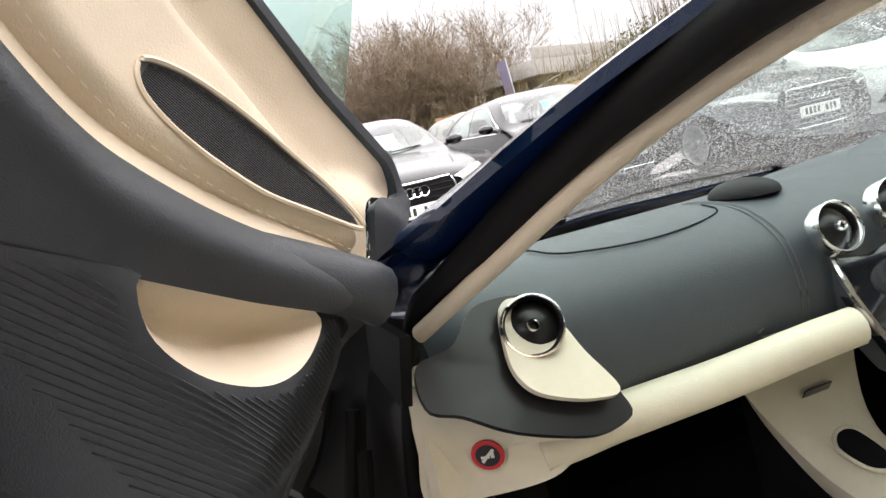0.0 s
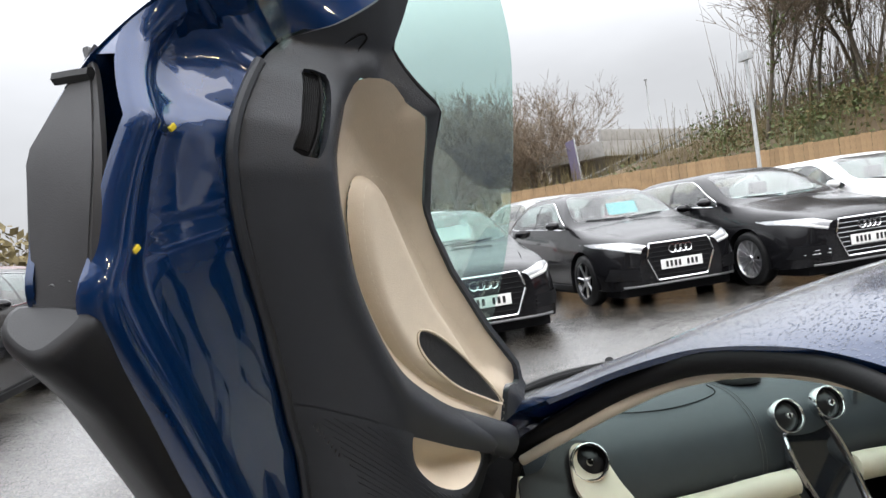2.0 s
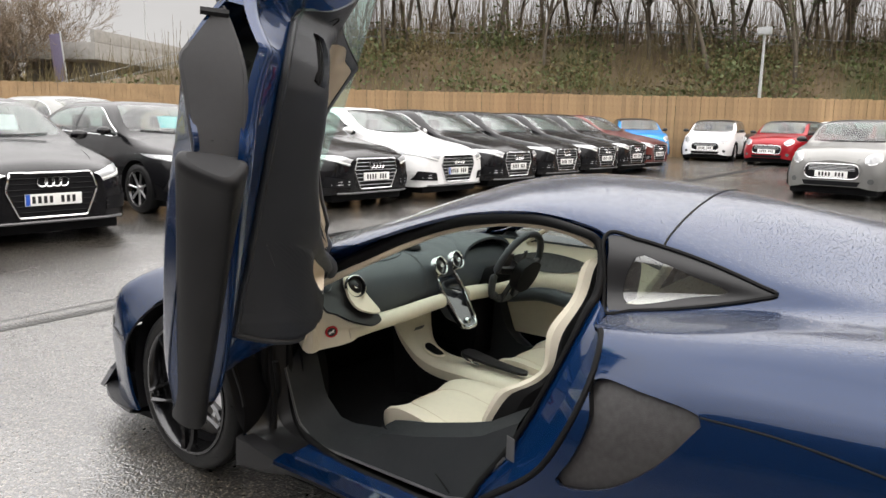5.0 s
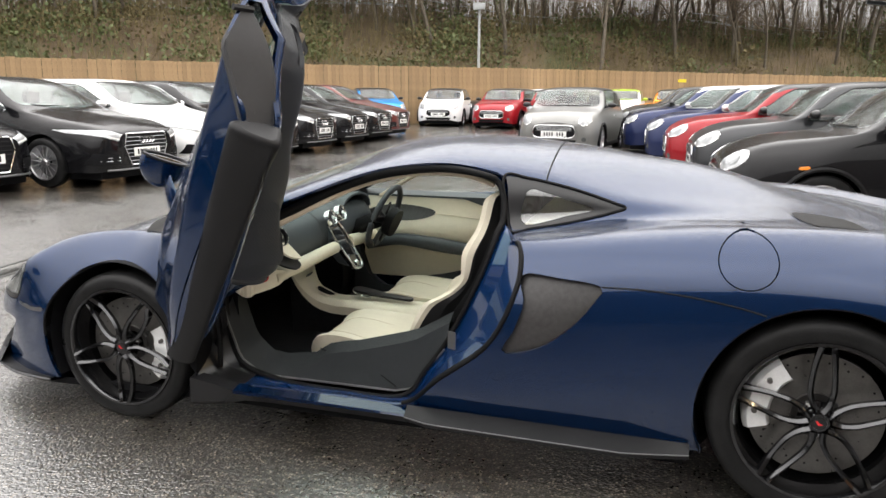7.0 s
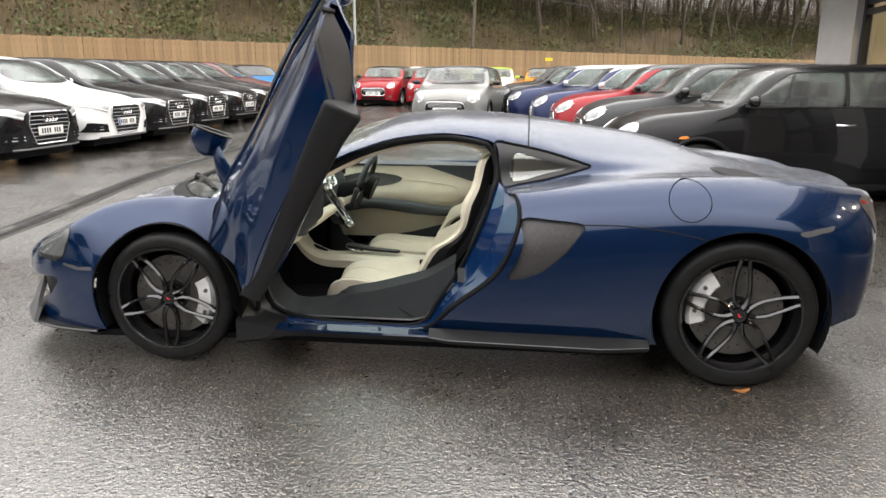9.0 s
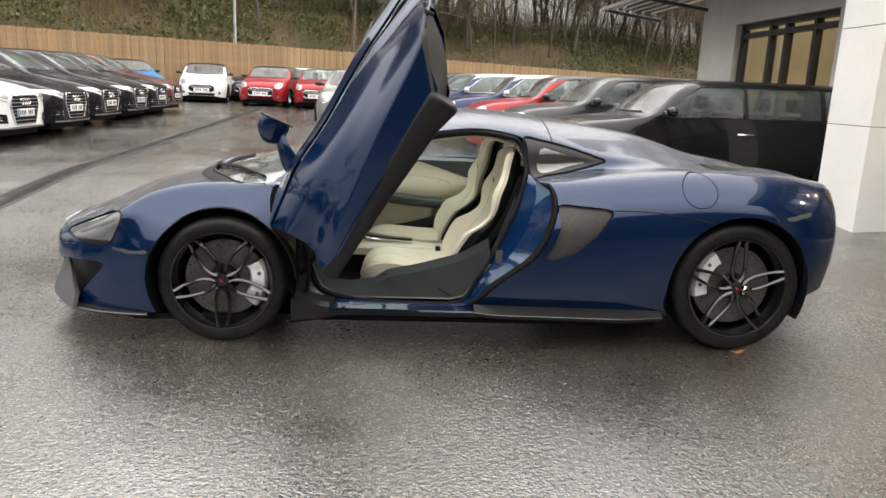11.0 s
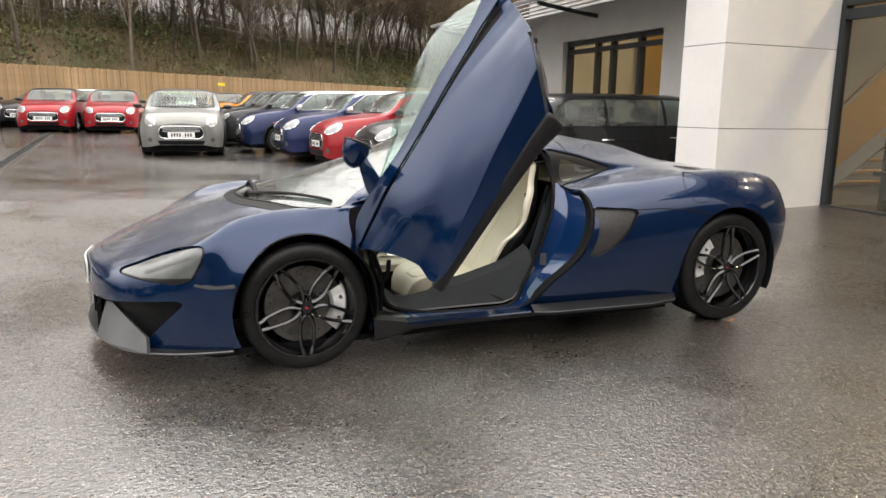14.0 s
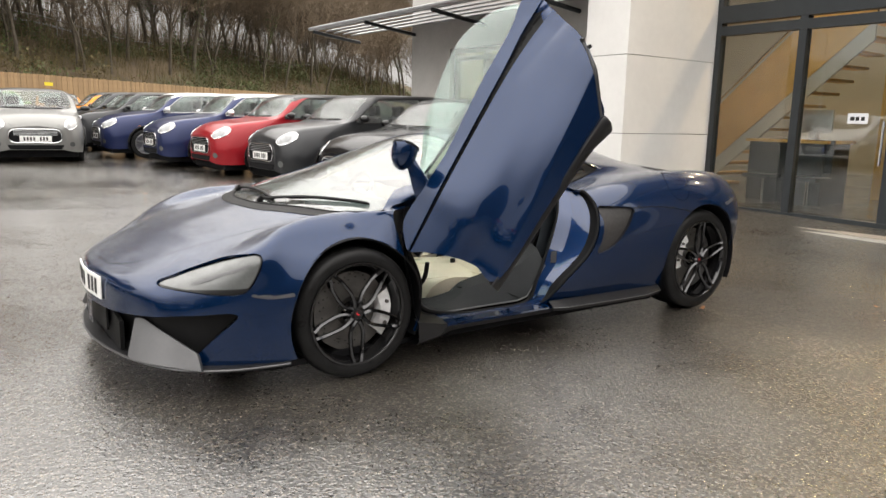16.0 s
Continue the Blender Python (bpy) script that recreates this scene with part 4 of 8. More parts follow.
link("front_splitter", merge(strip(line + (0, 0, .008), line - (0, 0, .010), closed=False), strip(inner + (0, 0, .012), line + (0, 0, .008), closed=False), strip(line - (0, 0, .010), inner - (0, 0, .010), closed=False)), CLADDING, supercar, "dark front splitter with a pale edge")
link("splitter_edge", tube(line + (.002, 0, 0), .005, 6), GREY_SATIN, supercar)
chin = np.array([(3.64, y, z) for y, z in ((.42, .165), (.42, .30), (0.15, .33), (-.15, .33), (-.42, .30), (-.42, .165))])
link("centre_grille", thick(fan(chin), .02), BLACK_PLASTIC, supercar)
link("lower_grille", box(NOSE - .040, NOSE - .030, -.24, .24, .215, .352, .003), BLACK_PLASTIC, supercar, "black mesh of the lower nose intake", smooth=0)
# front plate; its characters stand as bars
nose_xs = np.linspace(3.3, NOSE, 120)
nose_x = lambda y: np.interp(np.abs(y), RAIL_U(nose_xs)[::-1, 0], nose_xs[::-1])
plate_front = grid(lambda u, v: np.stack([nose_x(u) + .012, u, v], -1), np.linspace(-.26, .26, 27), np.array([.375, .43, .485]))
plate = link("number_plate", thick(plate_front, .006), WHITE_PLATE, supercar, "white number plate with black bars, curved round the nose", smooth=40)
for bar in bars(.44, .074, (4, 3), .5):
    v, f = bar
    link("plate_bar", (np.stack([nose_x(v[:, 0]) + .0135 + v[:, 1], v[:, 0], v[:, 2] + .43], 1), f), BLACK_INK, plate, smooth=0)
badge = loop([(-.012, 0), (.010, .004), (.022, .016), (.010, .014), (-.004, .010)], 20)
link("bonnet_badge", thick(fan(np.array([(3.585 - b * .8, .03 + a * 1.4, .553 + b * .45 + .002) for a, b in badge])), .003), CHROME, supercar)

# cowl, wipers, seals
base_band = lambda x, y, z: np.minimum(2.885 - 0.44 * (np.abs(y) / .865) ** 2 - x + .065 + .035 * (np.abs(y) / .8) ** 2, -(2.885 - 0.44 * (np.abs(y) / .865) ** 2 - x) - .002)
cowl = both(clip(clip(SKIN, base_band), lambda x, y, z: np.where(np.abs(y) < .80, 1., -1.)))
link("scuttle_panel", pushed(cowl, .0025), BLACK_PLASTIC, supercar, "black plastic scuttle below the windscreen")


def on_screen(x, y, lift):
    s = np.linspace(.55, 1, 160)
    p = body_point(np.full(160, x), s)
    o = np.argsort(p[:, 1])
    return (x, y, float(np.interp(abs(y), p[o, 1], p[o, 2])) + lift)


for y0, y1, x0, x1 in ((.16, .72, 2.83, 2.50), (-.42, .20, 2.74, 2.80)):
    pts = np.array([on_screen(x0 + (x1 - x0) * t, y0 + (y1 - y0) * t, .013 + .004 * math.sin(t * 3)) for t in np.linspace(0, 1, 22)])
    wiper = link("wiper", tube(pts, np.linspace(.009, .0055, 22), 6, flat=1.5), BLACK_PLASTIC, supercar, "black wiper lying on the wet windscreen")
    link("wiper_blade", tube(pts[5:] - (.012, 0, .006), .0065, 6), RUBBER, wiper)
    link("wiper_pivot", tube(np.array([pts[0] + (.02, -.02, -.02), pts[0] + (.0, .0, .010)]), .015, 10), BLACK_PLASTIC, wiper)
seal = np.array([on_screen(2.885 - .44 * (y / .865) ** 2, y, .001) for y in np.linspace(-.84, .84, 70)])
link("screen_seal", tube(seal, .006, 6), RUBBER, supercar)
qrim = on_skin(QUARTER, .001, 14)
for side in (1, -1):
    q = qrim * (1, side, 1)
    link("window_seal", tube(q, .006, 6, closed=True), RUBBER, supercar)
    inner_q = loop([(1.025, 1.012), (.96, 1.006), (.86, .975), (.77, .948), (.86, .924), (1.035, .888)], 70)
    band = clip(SKIN, lambda x, y, z: np.where(np.abs(y) > .3, np.minimum(np.minimum(quarter_in(x, z), -door_in(x, z)), -inside(inner_q)(x, z)), -1.))
    band = pushed(band, -.002)
    link("window_surround", band if side > 0 else mirrored(band), SATIN_BLACK, supercar)

# rear deck: glazed hatch edge, twin humps and the small spoiler
for side in (1, -1):
    vent = [(.06, .42), (-.02, .62), (-.16, .60), (-.12, .42)]
    vs = clip(SKIN, lambda x, y, z: np.where(z > .85, inside(loop(vent, 40))(x, y), -1.))
    link("deck_vent", pushed(vs if side > 0 else mirrored(vs), .003), BLACK_PLASTIC, supercar)
sp = np.linspace(-.62, .62, 40)
top = np.stack([-.66 + .11 * (sp / .62) ** 2, sp, .885 - .03 * (sp / .62) ** 2], 1)
link("rear_spoiler", merge(strip(top + (.14, 0, -.02), top, closed=False), strip(top, top + (-.006, 0, -.018), closed=False), strip(top + (-.006, 0, -.018), top + (.1, 0, -.05), closed=False)), BLUE, supercar)

# ---- the door opening on the near side ----
SILL_IN = [(2.16, .70, .80), (2.27, .72, .62), (2.27, .74, .45), (2.20, .76, .26), (2.0, .78, .20), (1.75, .79, .19), (1.47, .79, .20), (1.37, .77, .32), (1.27, .74, .48), (1.17, .71, .70),
           (1.125, .645, .85), (1.112, .605, .90), (1.118, .568, .975), (1.145, .540, 1.035), (1.20, .55, 1.065), (1.38, .53, 1.085), (1.59, .545, 1.065), (1.75, .57, 1.02), (1.88, .60, .965), (2.0, .64, .90), (2.10, .67, .85)]


def spans(pts, per=8):
    """A closed smooth line with the same number of points between each two given ones."""
    p = np.array(pts, float)
    k, out = len(p), []
    for i in range(k):
        p0, p1, p2, p3 = p[i - 1], p[i], p[(i + 1) % k], p[(i + 2) % k]
        for u in np.linspace(0, 1, per, endpoint=False):
            out.append(.5 * (2*p1 + (p2-p0)*u + (2*p0-5*p1+4*p2-p3)*u*u + (3*p1-p0-3*p2+p3)*u**3))
    return np.array(out)


outer_xz = spans(DOOR_LINE)
outer_line = np.array([(x, skin_y(x, z) - .004, z) for x, z in outer_xz])
inner_line = spans(SILL_IN)
mid_line = outer_line * .45 + inner_line * .55
mid_line[:, 1] -= .03
lip = np.arange(len(outer_line))
lip = np.clip((lip - 46) / 7, 0, 1) * np.clip((84 - lip) / 5, 0, 1)
jamb_line = outer_line + lip[:, None] * np.array((.020, -.062, 0))
jamb = merge(strip(jamb_line, mid_line, steps=3), strip(mid_line, inner_line, steps=3))
dark_front = lambda x, y, z: np.minimum(x - 2.12, .80 - z)
link("door_jamb", clip(jamb, lambda x, y, z: -dark_front(x, y, z)), BLUE_DRY_LIT, supercar, "glossy blue door jamb", smooth=50)
link("hinge_bay", clip(jamb, dark_front), SATIN_BLACK, supercar, "dark hinge bay with wiring", smooth=50)
link("door_seal", tube(inner_line + (0, .012, 0), np.interp(inner_line[:, 2], [.75, .9], [.013, .021]) * np.interp(inner_line[:, 0], [1.2, 1.55], [.62, 1.0]), 10, closed=True), RUBBER, supercar)
n8 = 8
rear_edge = outer_line[6 * n8:10 * n8 + 3] + (.012, .004, 0)
link("intake_seal", tube(rear_edge - (0, .010, 0), .009, 8), RUBBER, supercar)
link("intake_throat", strip(outer_line[46:85] + (-.004, .002, 0), jamb_line[46:85], closed=False), LINER, supercar, "black rubber-lined lip of the rear wing")
link("door_latch", box(1.075, 1.10, .70, .735, .70, .745, .005), BLACK_PLASTIC, supercar)
link("sill_label", moved(box(-.018, .018, -.001, .001, -.035, .035), pose(1.262, .805, .455, 0, 0, -20)), GREY_SATIN, supercar)
for k, (p0, p1) in enumerate((((2.30, .80, .33), (2.22, .86, .52)), ((2.26, .84, .25), (2.31, .80, .60)), ((2.34, .78, .3), (2.33, .80, .66)))):
    hose = loop([p0, ((p0[0] + p1[0]) / 2 - .03, .84, (p0[2] + p1[2]) / 2), p1], 14, closed=False)
    link("hinge_hose", tube(hose, .012, 8), RUBBER, supercar)
link("hinge_arm", tube(loop([(2.36, .84, .70), (2.33, .88, .62), (2.30, .92, .58)], 12, closed=False), .022, 8), SATIN_BLACK, supercar)

# ---- the open door: shaped as it sits when shut, then swung up and out on its hinge ----
DOOR_SWING = Matrix(((0.5898, 0.6033, 0.5368, 0.0612), (-0.2717, 0.7742, -0.5716, 1.3129), (-0.7605, 0.1913, 0.6206, 1.9256), (0, 0, 0, 1)))
swung = lambda s: moved(s, DOOR_SWING)

PANEL = [(2.365, .765), (2.44, .70), (2.474, .638), (2.43, .585), (2.355, .462), (2.314, .352), (2.291, .222), (1.9, .272), (1.6, .318), (1.39, .352), (1.33, .43), (1.255, .53),
         (1.168, .67), (1.125, .80), (1.10, .90), (1.09, .98), (1.13, 1.055), (1.31, .992), (1.61, .923), (1.80, .873), (2.0, .82), (2.2, .79)]
panel_in = inside(loop(PANEL, 190))
GROOVE = [(2.46, .64), (2.15, .714), (1.85, .785), (1.5, .862), (1.28, .908), (1.1, .93)]
groove_z = curve(*GROOVE)
groove_w = curve((1.1, .038), (1.28, .028), (1.45, .017), (1.6, .013), (1.85, .011), (2.15, .010), (2.46, .007))
groove_f = lambda x, z: groove_w(x) - np.abs(z - groove_z(x))
# the outer skin of the door stands proud of the body towards its rear edge, where it covers the side intake
flare_x = curve((1.0, .122), (1.2, .122), (1.4, .116), (1.66, .122), (1.9, .112), (2.15, .088), (2.29, .044), (2.47, -.008))
flare = lambda x, z=.5: flare_x(x) * (1 - .35 * np.clip((z - .66) / .2, 0, 1) * np.clip((1.5 - x) / .3, 0, 1))


def door_profile(x, z):
    """The half width of the door's outer skin along one station: a crease runs down its flank and the belt leans in above."""
    s = np.linspace(0, .8, 160)
    p = body_point(np.full(160, x), s)
    y = np.interp(np.minimum(z, .80), np.maximum.accumulate(p[:, 2]), p[:, 1])
    d = z - np.interp(x, [1.255, 2.29], [.53, .225])
    y = y + flare(x, z) + .022 * np.exp(-np.sqrt(d * d + .00012) / .07) - .010 * np.exp(-((d - .15) / .07) ** 2)
    y = y - .28 * np.clip(-d, 0, .2) * np.clip((2.1 - x) / .4, 0, 1)
    tend = z - groove_z(x)
    return y - .40 * np.clip(z - .80, 0, 1) + np.where(tend > 0, .010 * np.exp(-(tend / .05) ** 2), 0)


door_x, door_z = np.linspace(1.06, 2.49, 150), np.linspace(.20, 1.07, 120)
door_tab = np.array([door_profile(x, door_z) for x in door_x])
DOOR_SKIN = grid(lambda u, v: np.stack([np.interp(u, np.arange(150), door_x), door_tab[u.astype(int), v.astype(int)], np.interp(v, np.arange(120), door_z)], -1), np.arange(150), np.arange(120))
DOOR_SKIN = flipped(DOOR_SKIN)
door_y = lambda x, z: float(door_profile(x, np.array([z]))[0])
left_side = lambda f: (lambda x, y, z: np.where(y > .3, f(x, z), -1.0))
outer_panel = clip(DOOR_SKIN, left_side(panel_in))
upper_leaf = clip(outer_panel, left_side(lambda x, z: np.minimum(-groove_f(x, z), z - groove_z(x))))
lower_leaf = clip(outer_panel, left_side(lambda x, z: np.minimum(-groove_f(x, z), groove_z(x) - z)))
slot = pushed(clip(outer_panel, left_side(lambda x, z: groove_f(x, z) + .008)), -.022)
door = link("door", swung(thick(lower_leaf, .012)), BLUE, supercar, "blue dihedral door swung up, cream and black trim inside", smooth=35)
link("door_upper_skin", swung(thick(upper_leaf, .012)), BLUE, door, smooth=35)
link("door_channel", swung(slot), BLACK_PLASTIC, door, "black air channel along the door skin")

# inner structure: painted return from the skin's edge to the trim
TRIM_LINE = [(2.110, .80), (2.108, .72), (2.130, .62), (2.160, .53), (2.160, .43), (2.10, .385), (2.02, .400), (1.93, .445), (1.80, .492), (1.67, .535), (1.56, .568), (1.45, .60), (1.36, .642), (1.305, .70), (1.272, .78), (1.262, .86), (1.252, .93), (1.235, .99), (1.250, 1.012),
             (1.30, .985), (1.37, .937), (1.47, .918), (1.574, .905), (1.75, .892), (1.95, .882), (2.108, .868)]
roll_edge = inside([(3.2, .36), (2.17, .375), (2.05, .395), (1.93, .445), (1.80, .492), (1.67, .535), (1.56, .568), (1.45, .60), (1.36, .642), (1.305, .70), (1.272, .78), (1.262, .86), (1.252, .93), (1.238, 1.0), (1.235, 2.0), (3.2, 2.0)])
skin_x, skin_z = np.linspace(1.0, 2.45, 30), np.linspace(.60, 1.02, 22)
skin_tab = np.array([[skin_y(a, b) for b in skin_z] for a in skin_x])


def skin_at(x, z):
    """The half width of the outer skin, from a table."""
    u = np.clip((x - 1.0) / 1.45 * 29, 0, 28.999)
    v = np.clip((z - .60) / .42 * 21, 0, 20.999)
    i, j = u.astype(int), v.astype(int)
    p, q = u - i, v - j
    return skin_tab[i, j] * (1-p) * (1-q) + skin_tab[i+1, j] * p * (1-q) + skin_tab[i, j+1] * (1-p) * q + skin_tab[i+1, j+1] * p * q


def trim_y(x, z):
    """Depth of the inner trim: it swells towards the cabin at the front, where the armrest ends, and rolls back along its edge."""
    x, z = np.asarray(x, float), np.asarray(z, float)
    base = np.interp(x, [1.1, 1.25, 1.35, 1.6, 1.8, 1.95, 2.06, 2.12, 2.2, 2.36], [.80, .775, .752, .722, .69, .645, .60, .60, .66, .74])
    d = np.clip(roll_edge(x.ravel(), z.ravel()).reshape(x.shape) / .085, 0, 1)
    return np.minimum(base + (.848 - base) * (1 - d) ** 2, skin_at(x, z) + flare_x(x) * np.clip((1.44 - x) / .10, 0, 1) - .016) - .32 * np.clip(z - .82, 0, .13) * np.clip((1.7 - x) / .25, 0, 1)


p_out = spans(PANEL)
t_in = loop(TRIM_LINE, len(p_out))
# start both lines at the upper front corner so that the band between them runs straight across
rear_up = lambda x, z: np.clip((z - .58) / .12, 0, 1) * np.clip((1.45 - x) / .15, 0, 1)
outer_edge = np.array([(x, door_y(x, z) - .006, z) for x, z in p_out])
edge = np.array([(x, min(skin_y(x, z) - .014, .945) * (1 - rear_up(x, z)) + (door_y(x, z) - .014) * rear_up(x, z), z) for x, z in p_out])
near_i = [int(np.argmin(np.hypot(*(t_in - q).T))) for q in p_out]
order = np.maximum.accumulate(np.unwrap(np.array(near_i) * 2 * np.pi / len(t_in)))
t_at = order / (2 * np.pi) * len(t_in)
t_x = np.interp(t_at % len(t_in), np.arange(len(t_in) + 1), np.append(t_in[:, 0], t_in[0, 0]))
t_z = np.interp(t_at % len(t_in), np.arange(len(t_in) + 1), np.append(t_in[:, 1], t_in[0, 1]))
trim_edge = np.stack([t_x, trim_y(t_x, t_z) + .006, t_z], 1)


low_part = np.clip((.80 - edge[:, 2]) / .10, 0, 1)


def band_line(f, dy):
    q = edge * (1 - f) + trim_edge * f
    q[:, 1] = edge[:, 1] * (1 - f * f) + trim_edge[:, 1] * f * f + low_part * dy + (1 - low_part) * .004 * (f < .99)
    return q


band = [band_line(f, dy) for f, dy in ((0, 0), (.04, -.018), (.10, -.030), (.18, -.034), (.26, -.028), (.34, -.012), (.44, -.004), (.66, -.006), (.86, -.006), (1.0, .004))]
inner = flipped(grid(lambda u, v: np.array(band)[u.astype(int), v.astype(int)], np.arange(10), np.arange(len(edge)), wrap_v=True))
inner = clip(inner, lambda x, y, z: np.where(x < 1.26, .985 - z, .83 - z))
link("edge_return", swung(clip(strip(outer_edge, edge, steps=2), lambda x, y, z: np.where(x < 1.45, np.minimum(z - .66, .93 - z), np.minimum(.70 - z, x - 1.45)))), BLUE_DRY_LIT, door, smooth=40)
link("inner_skin", swung(clip(inner, lambda x, y, z: 2.24 - x)), BLUE_DRY_LIT, door, "glossy blue inner door frame", smooth=70)
link("hinge_cover", swung(clip(inner, lambda x, y, z: x - 2.24)), BLACK_PLASTIC, door, "black plastic cover at the door hinge", smooth=70)
low_on = (trim_edge[:, 2] < .80) & ((trim_edge[:, 0] < 1.35) | (trim_edge[:, 2] < .62))
start = int(np.argmax(~low_on))
runs = np.roll(trim_edge, -start, 0)[np.roll(low_on, -start)]
runs = runs[np.concatenate([[True], np.linalg.norm(np.diff(runs, axis=0), axis=1) > 1e-4])]
link("trim_edge", swung(tube(runs - (0, .006, 0), .010, 8)), DOOR_LEATHER, door)
for bx, bz in ((1.271, .621), (1.361, .464)):
    link("edge_clip", swung(box(bx - .004, bx + .004, .892, .897, bz - .006, bz + .006, .0015)), YELLOW_CARD, door)

tx, tz = np.linspace(1.10, 2.40, 130), np.linspace(.34, 1.06, 84)
TRIM = grid(lambda u, v: np.stack([u, trim_y(u, v), v], -1), tx, tz)
trim_in = inside(loop(TRIM_LINE, 160))
CREAM = [(1.345, .868), (1.375, .80), (1.42, .735), (1.52, .672), (1.64, .632), (1.77, .620), (1.89, .645), (2.0, .690), (2.105, .735), (2.10, .765), (2.06, .81), (2.10, .861), (1.95, .872), (1.75, .882), (1.574, .895), (1.47, .902), (1.40, .897)]
PAD = [(1.49, .795), (1.53, .825), (1.60, .822), (1.75, .806), (1.9, .800), (2.03, .785), (2.095, .752), (2.03, .722), (1.93, .682), (1.82, .655), (1.70, .655), (1.58, .695), (1.51, .745)]
SPEAKER = [(1.785, .715), (1.83, .745), (1.92, .768), (2.01, .776), (2.062, .768), (2.00, .735), (1.93, .705), (1.85, .688), (1.80, .692)]
LOWER = [(1.765, .505), (1.86, .55), (1.97, .605), (2.09, .665), (2.118, .62), (2.12, .55), (2.09, .46), (2.05, .425), (1.95, .455), (1.83, .490)]
POCKET = [(1.885, .560), (1.96, .598), (2.05, .643), (2.064, .605), (2.045, .56), (2.01, .533), (1.965, .519), (1.915, .527)]
SLOT = [(1.297, .810), (1.301, .822), (1.314, .824), (1.321, .815), (1.353, .762), (1.380, .713), (1.381, .700), (1.368, .695), (1.357, .702), (1.328, .752)]
PULL = [(1.290, .905), (1.300, .915), (1.312, .905), (1.322, .880), (1.318, .865), (1.305, .868)]
fs = {k: inside(loop(p, 110)) for k, p in (("cream", CREAM), ("pad", PAD), ("speaker", SPEAKER), ("lower", LOWER), ("pocket", POCKET), ("slot", SLOT), ("pull", PULL))}
at_xz = lambda f, d=0.0: (lambda x, y, z: f(x, z) - d)


def bolster(surf):
    """The padded roll that frames the cream hollow and runs out into the armrest."""
    v, f = surf
    w = v.copy()
    d = -fs["cream"](v[:, 0], v[:, 2])
    w[:, 1] -= .030 * np.exp(-((d - .035) / .035) ** 2) * np.interp(v[:, 0], [1.2, 1.5, 2.0], [.4, 1, 1.1]) * np.where(v[:, 2] < .86, 1, np.clip((.92 - v[:, 2]) / .06, 0, 1))
    return w, f


leather = clip(TRIM, at_xz(trim_in))
leather = clip(leather, lambda x, y, z: -fs["cream"](x, z))
leather = clip(leather, lambda x, y, z: -fs["lower"](x, z) + .006)
leather = clip(leather, lambda x, y, z: -fs["slot"](x, z))
link("door_trim", swung(thick(bolster(leather), .02)), DOOR_LEATHER, door, "dark grey leather door trim", smooth=50)


def hollow(surf):
    v, f = surf
    w = v.copy()
    d = fs["cream"](v[:, 0], v[:, 2])
    w[:, 1] = np.minimum(w[:, 1] + .028 * np.clip(d / .05, 0, 1), skin_at(v[:, 0], v[:, 2]) - .013)
    return w, f


cream = clip(clip(TRIM, at_xz(fs["cream"])), lambda x, y, z: -fs["pad"](x, z) + .006)
link("cream_hollow", swung(hollow(cream)), LEATHER_TAN, door, "almond leather hollow in the door trim", smooth=50)


def padded(surf):
    v, f = surf
    w = v.copy()
    d = fs["pad"](v[:, 0], v[:, 2])
    w[:, 1] = np.minimum(w[:, 1] + .022, skin_at(v[:, 0], v[:, 2]) - .013) - .030 * np.clip(d / .022, 0, 1) ** .6
    return w, f


pad = clip(clip(TRIM, at_xz(fs["pad"])), lambda x, y, z: -fs["speaker"](x, z))
link("armrest_pad", swung(padded(pad)), LEATHER_TAN, door, "almond leather armrest pad with stitched edge", smooth=50)
st = loop(PAD, 180)
st = st + (np.roll(st, -1, 0) - np.roll(st, 1, 0))[:, ::-1] * (1, -1) * .0
stitch = np.array([(x, float(trim_y(x, z)) - .0095, z) for x, z in st])
link("stitching", swung(merge(*[tube(stitch[i:i + 2], .0005, 4) for i in range(0, 178, 2)])), LEATHER_CREAM, door)
spk = clip(TRIM, at_xz(fs["speaker"]))
link("speaker_grille", swung((spk[0] - (0, .004, 0), spk[1])), GRILLE_GREY, door, "dark perforated speaker grille")
ribs = []
for k in range(44):
    a = .68 + k * .0024
    seg = np.array([(x, float(trim_y(x, a + (x - 1.9) * .12)) - .0052, a + (x - 1.9) * .12) for x in np.linspace(1.78, 2.07, 40)])
    ok = fs["speaker"](seg[:, 0], seg[:, 2]) > .004
    idx = np.where(ok)[0]
    if len(idx) > 3:
        ribs.append(tube(seg[idx[0]:idx[-1] + 1], .0007, 4))
tagged(link("grille_rib", swung(merge(*ribs)), DOOR_LEATHER, door), kind="stuff")
sring = np.array([(x, float(trim_y(x, z)) - .009, z) for x, z in loop(SPEAKER, 90)])
link("speaker_ring", swung(tube(sring, .003, 6, closed=True)), LEATHER_TAN, door)
low = clip(clip(TRIM, at_xz(fs["lower"])), lambda x, y, z: -fs["pocket"](x, z))
link("lower_trim", swung((low[0] - (0, .006, 0), low[1])), DOOR_LEATHER, door, "ribbed black lower door trim", smooth=50)
ribs = []
for k in range(60):
    z0 = .36 + k * .0055
    seg = np.array([(x, float(trim_y(x, z0)) - .0072, z0) for x in np.linspace(1.80, 2.11, 44)])
    ok = np.minimum(fs["lower"](seg[:, 0], seg[:, 2]) - .008, -fs["pocket"](seg[:, 0], seg[:, 2]) - .008) > 0
    start = None
    for i in range(45):
        on = i < 44 and ok[i]
        if on and start is None:
            start = i
        if not on and start is not None:
            if i - start > 3:
                ribs.append(tube(seg[start:i], .0012, 4))
            start = None
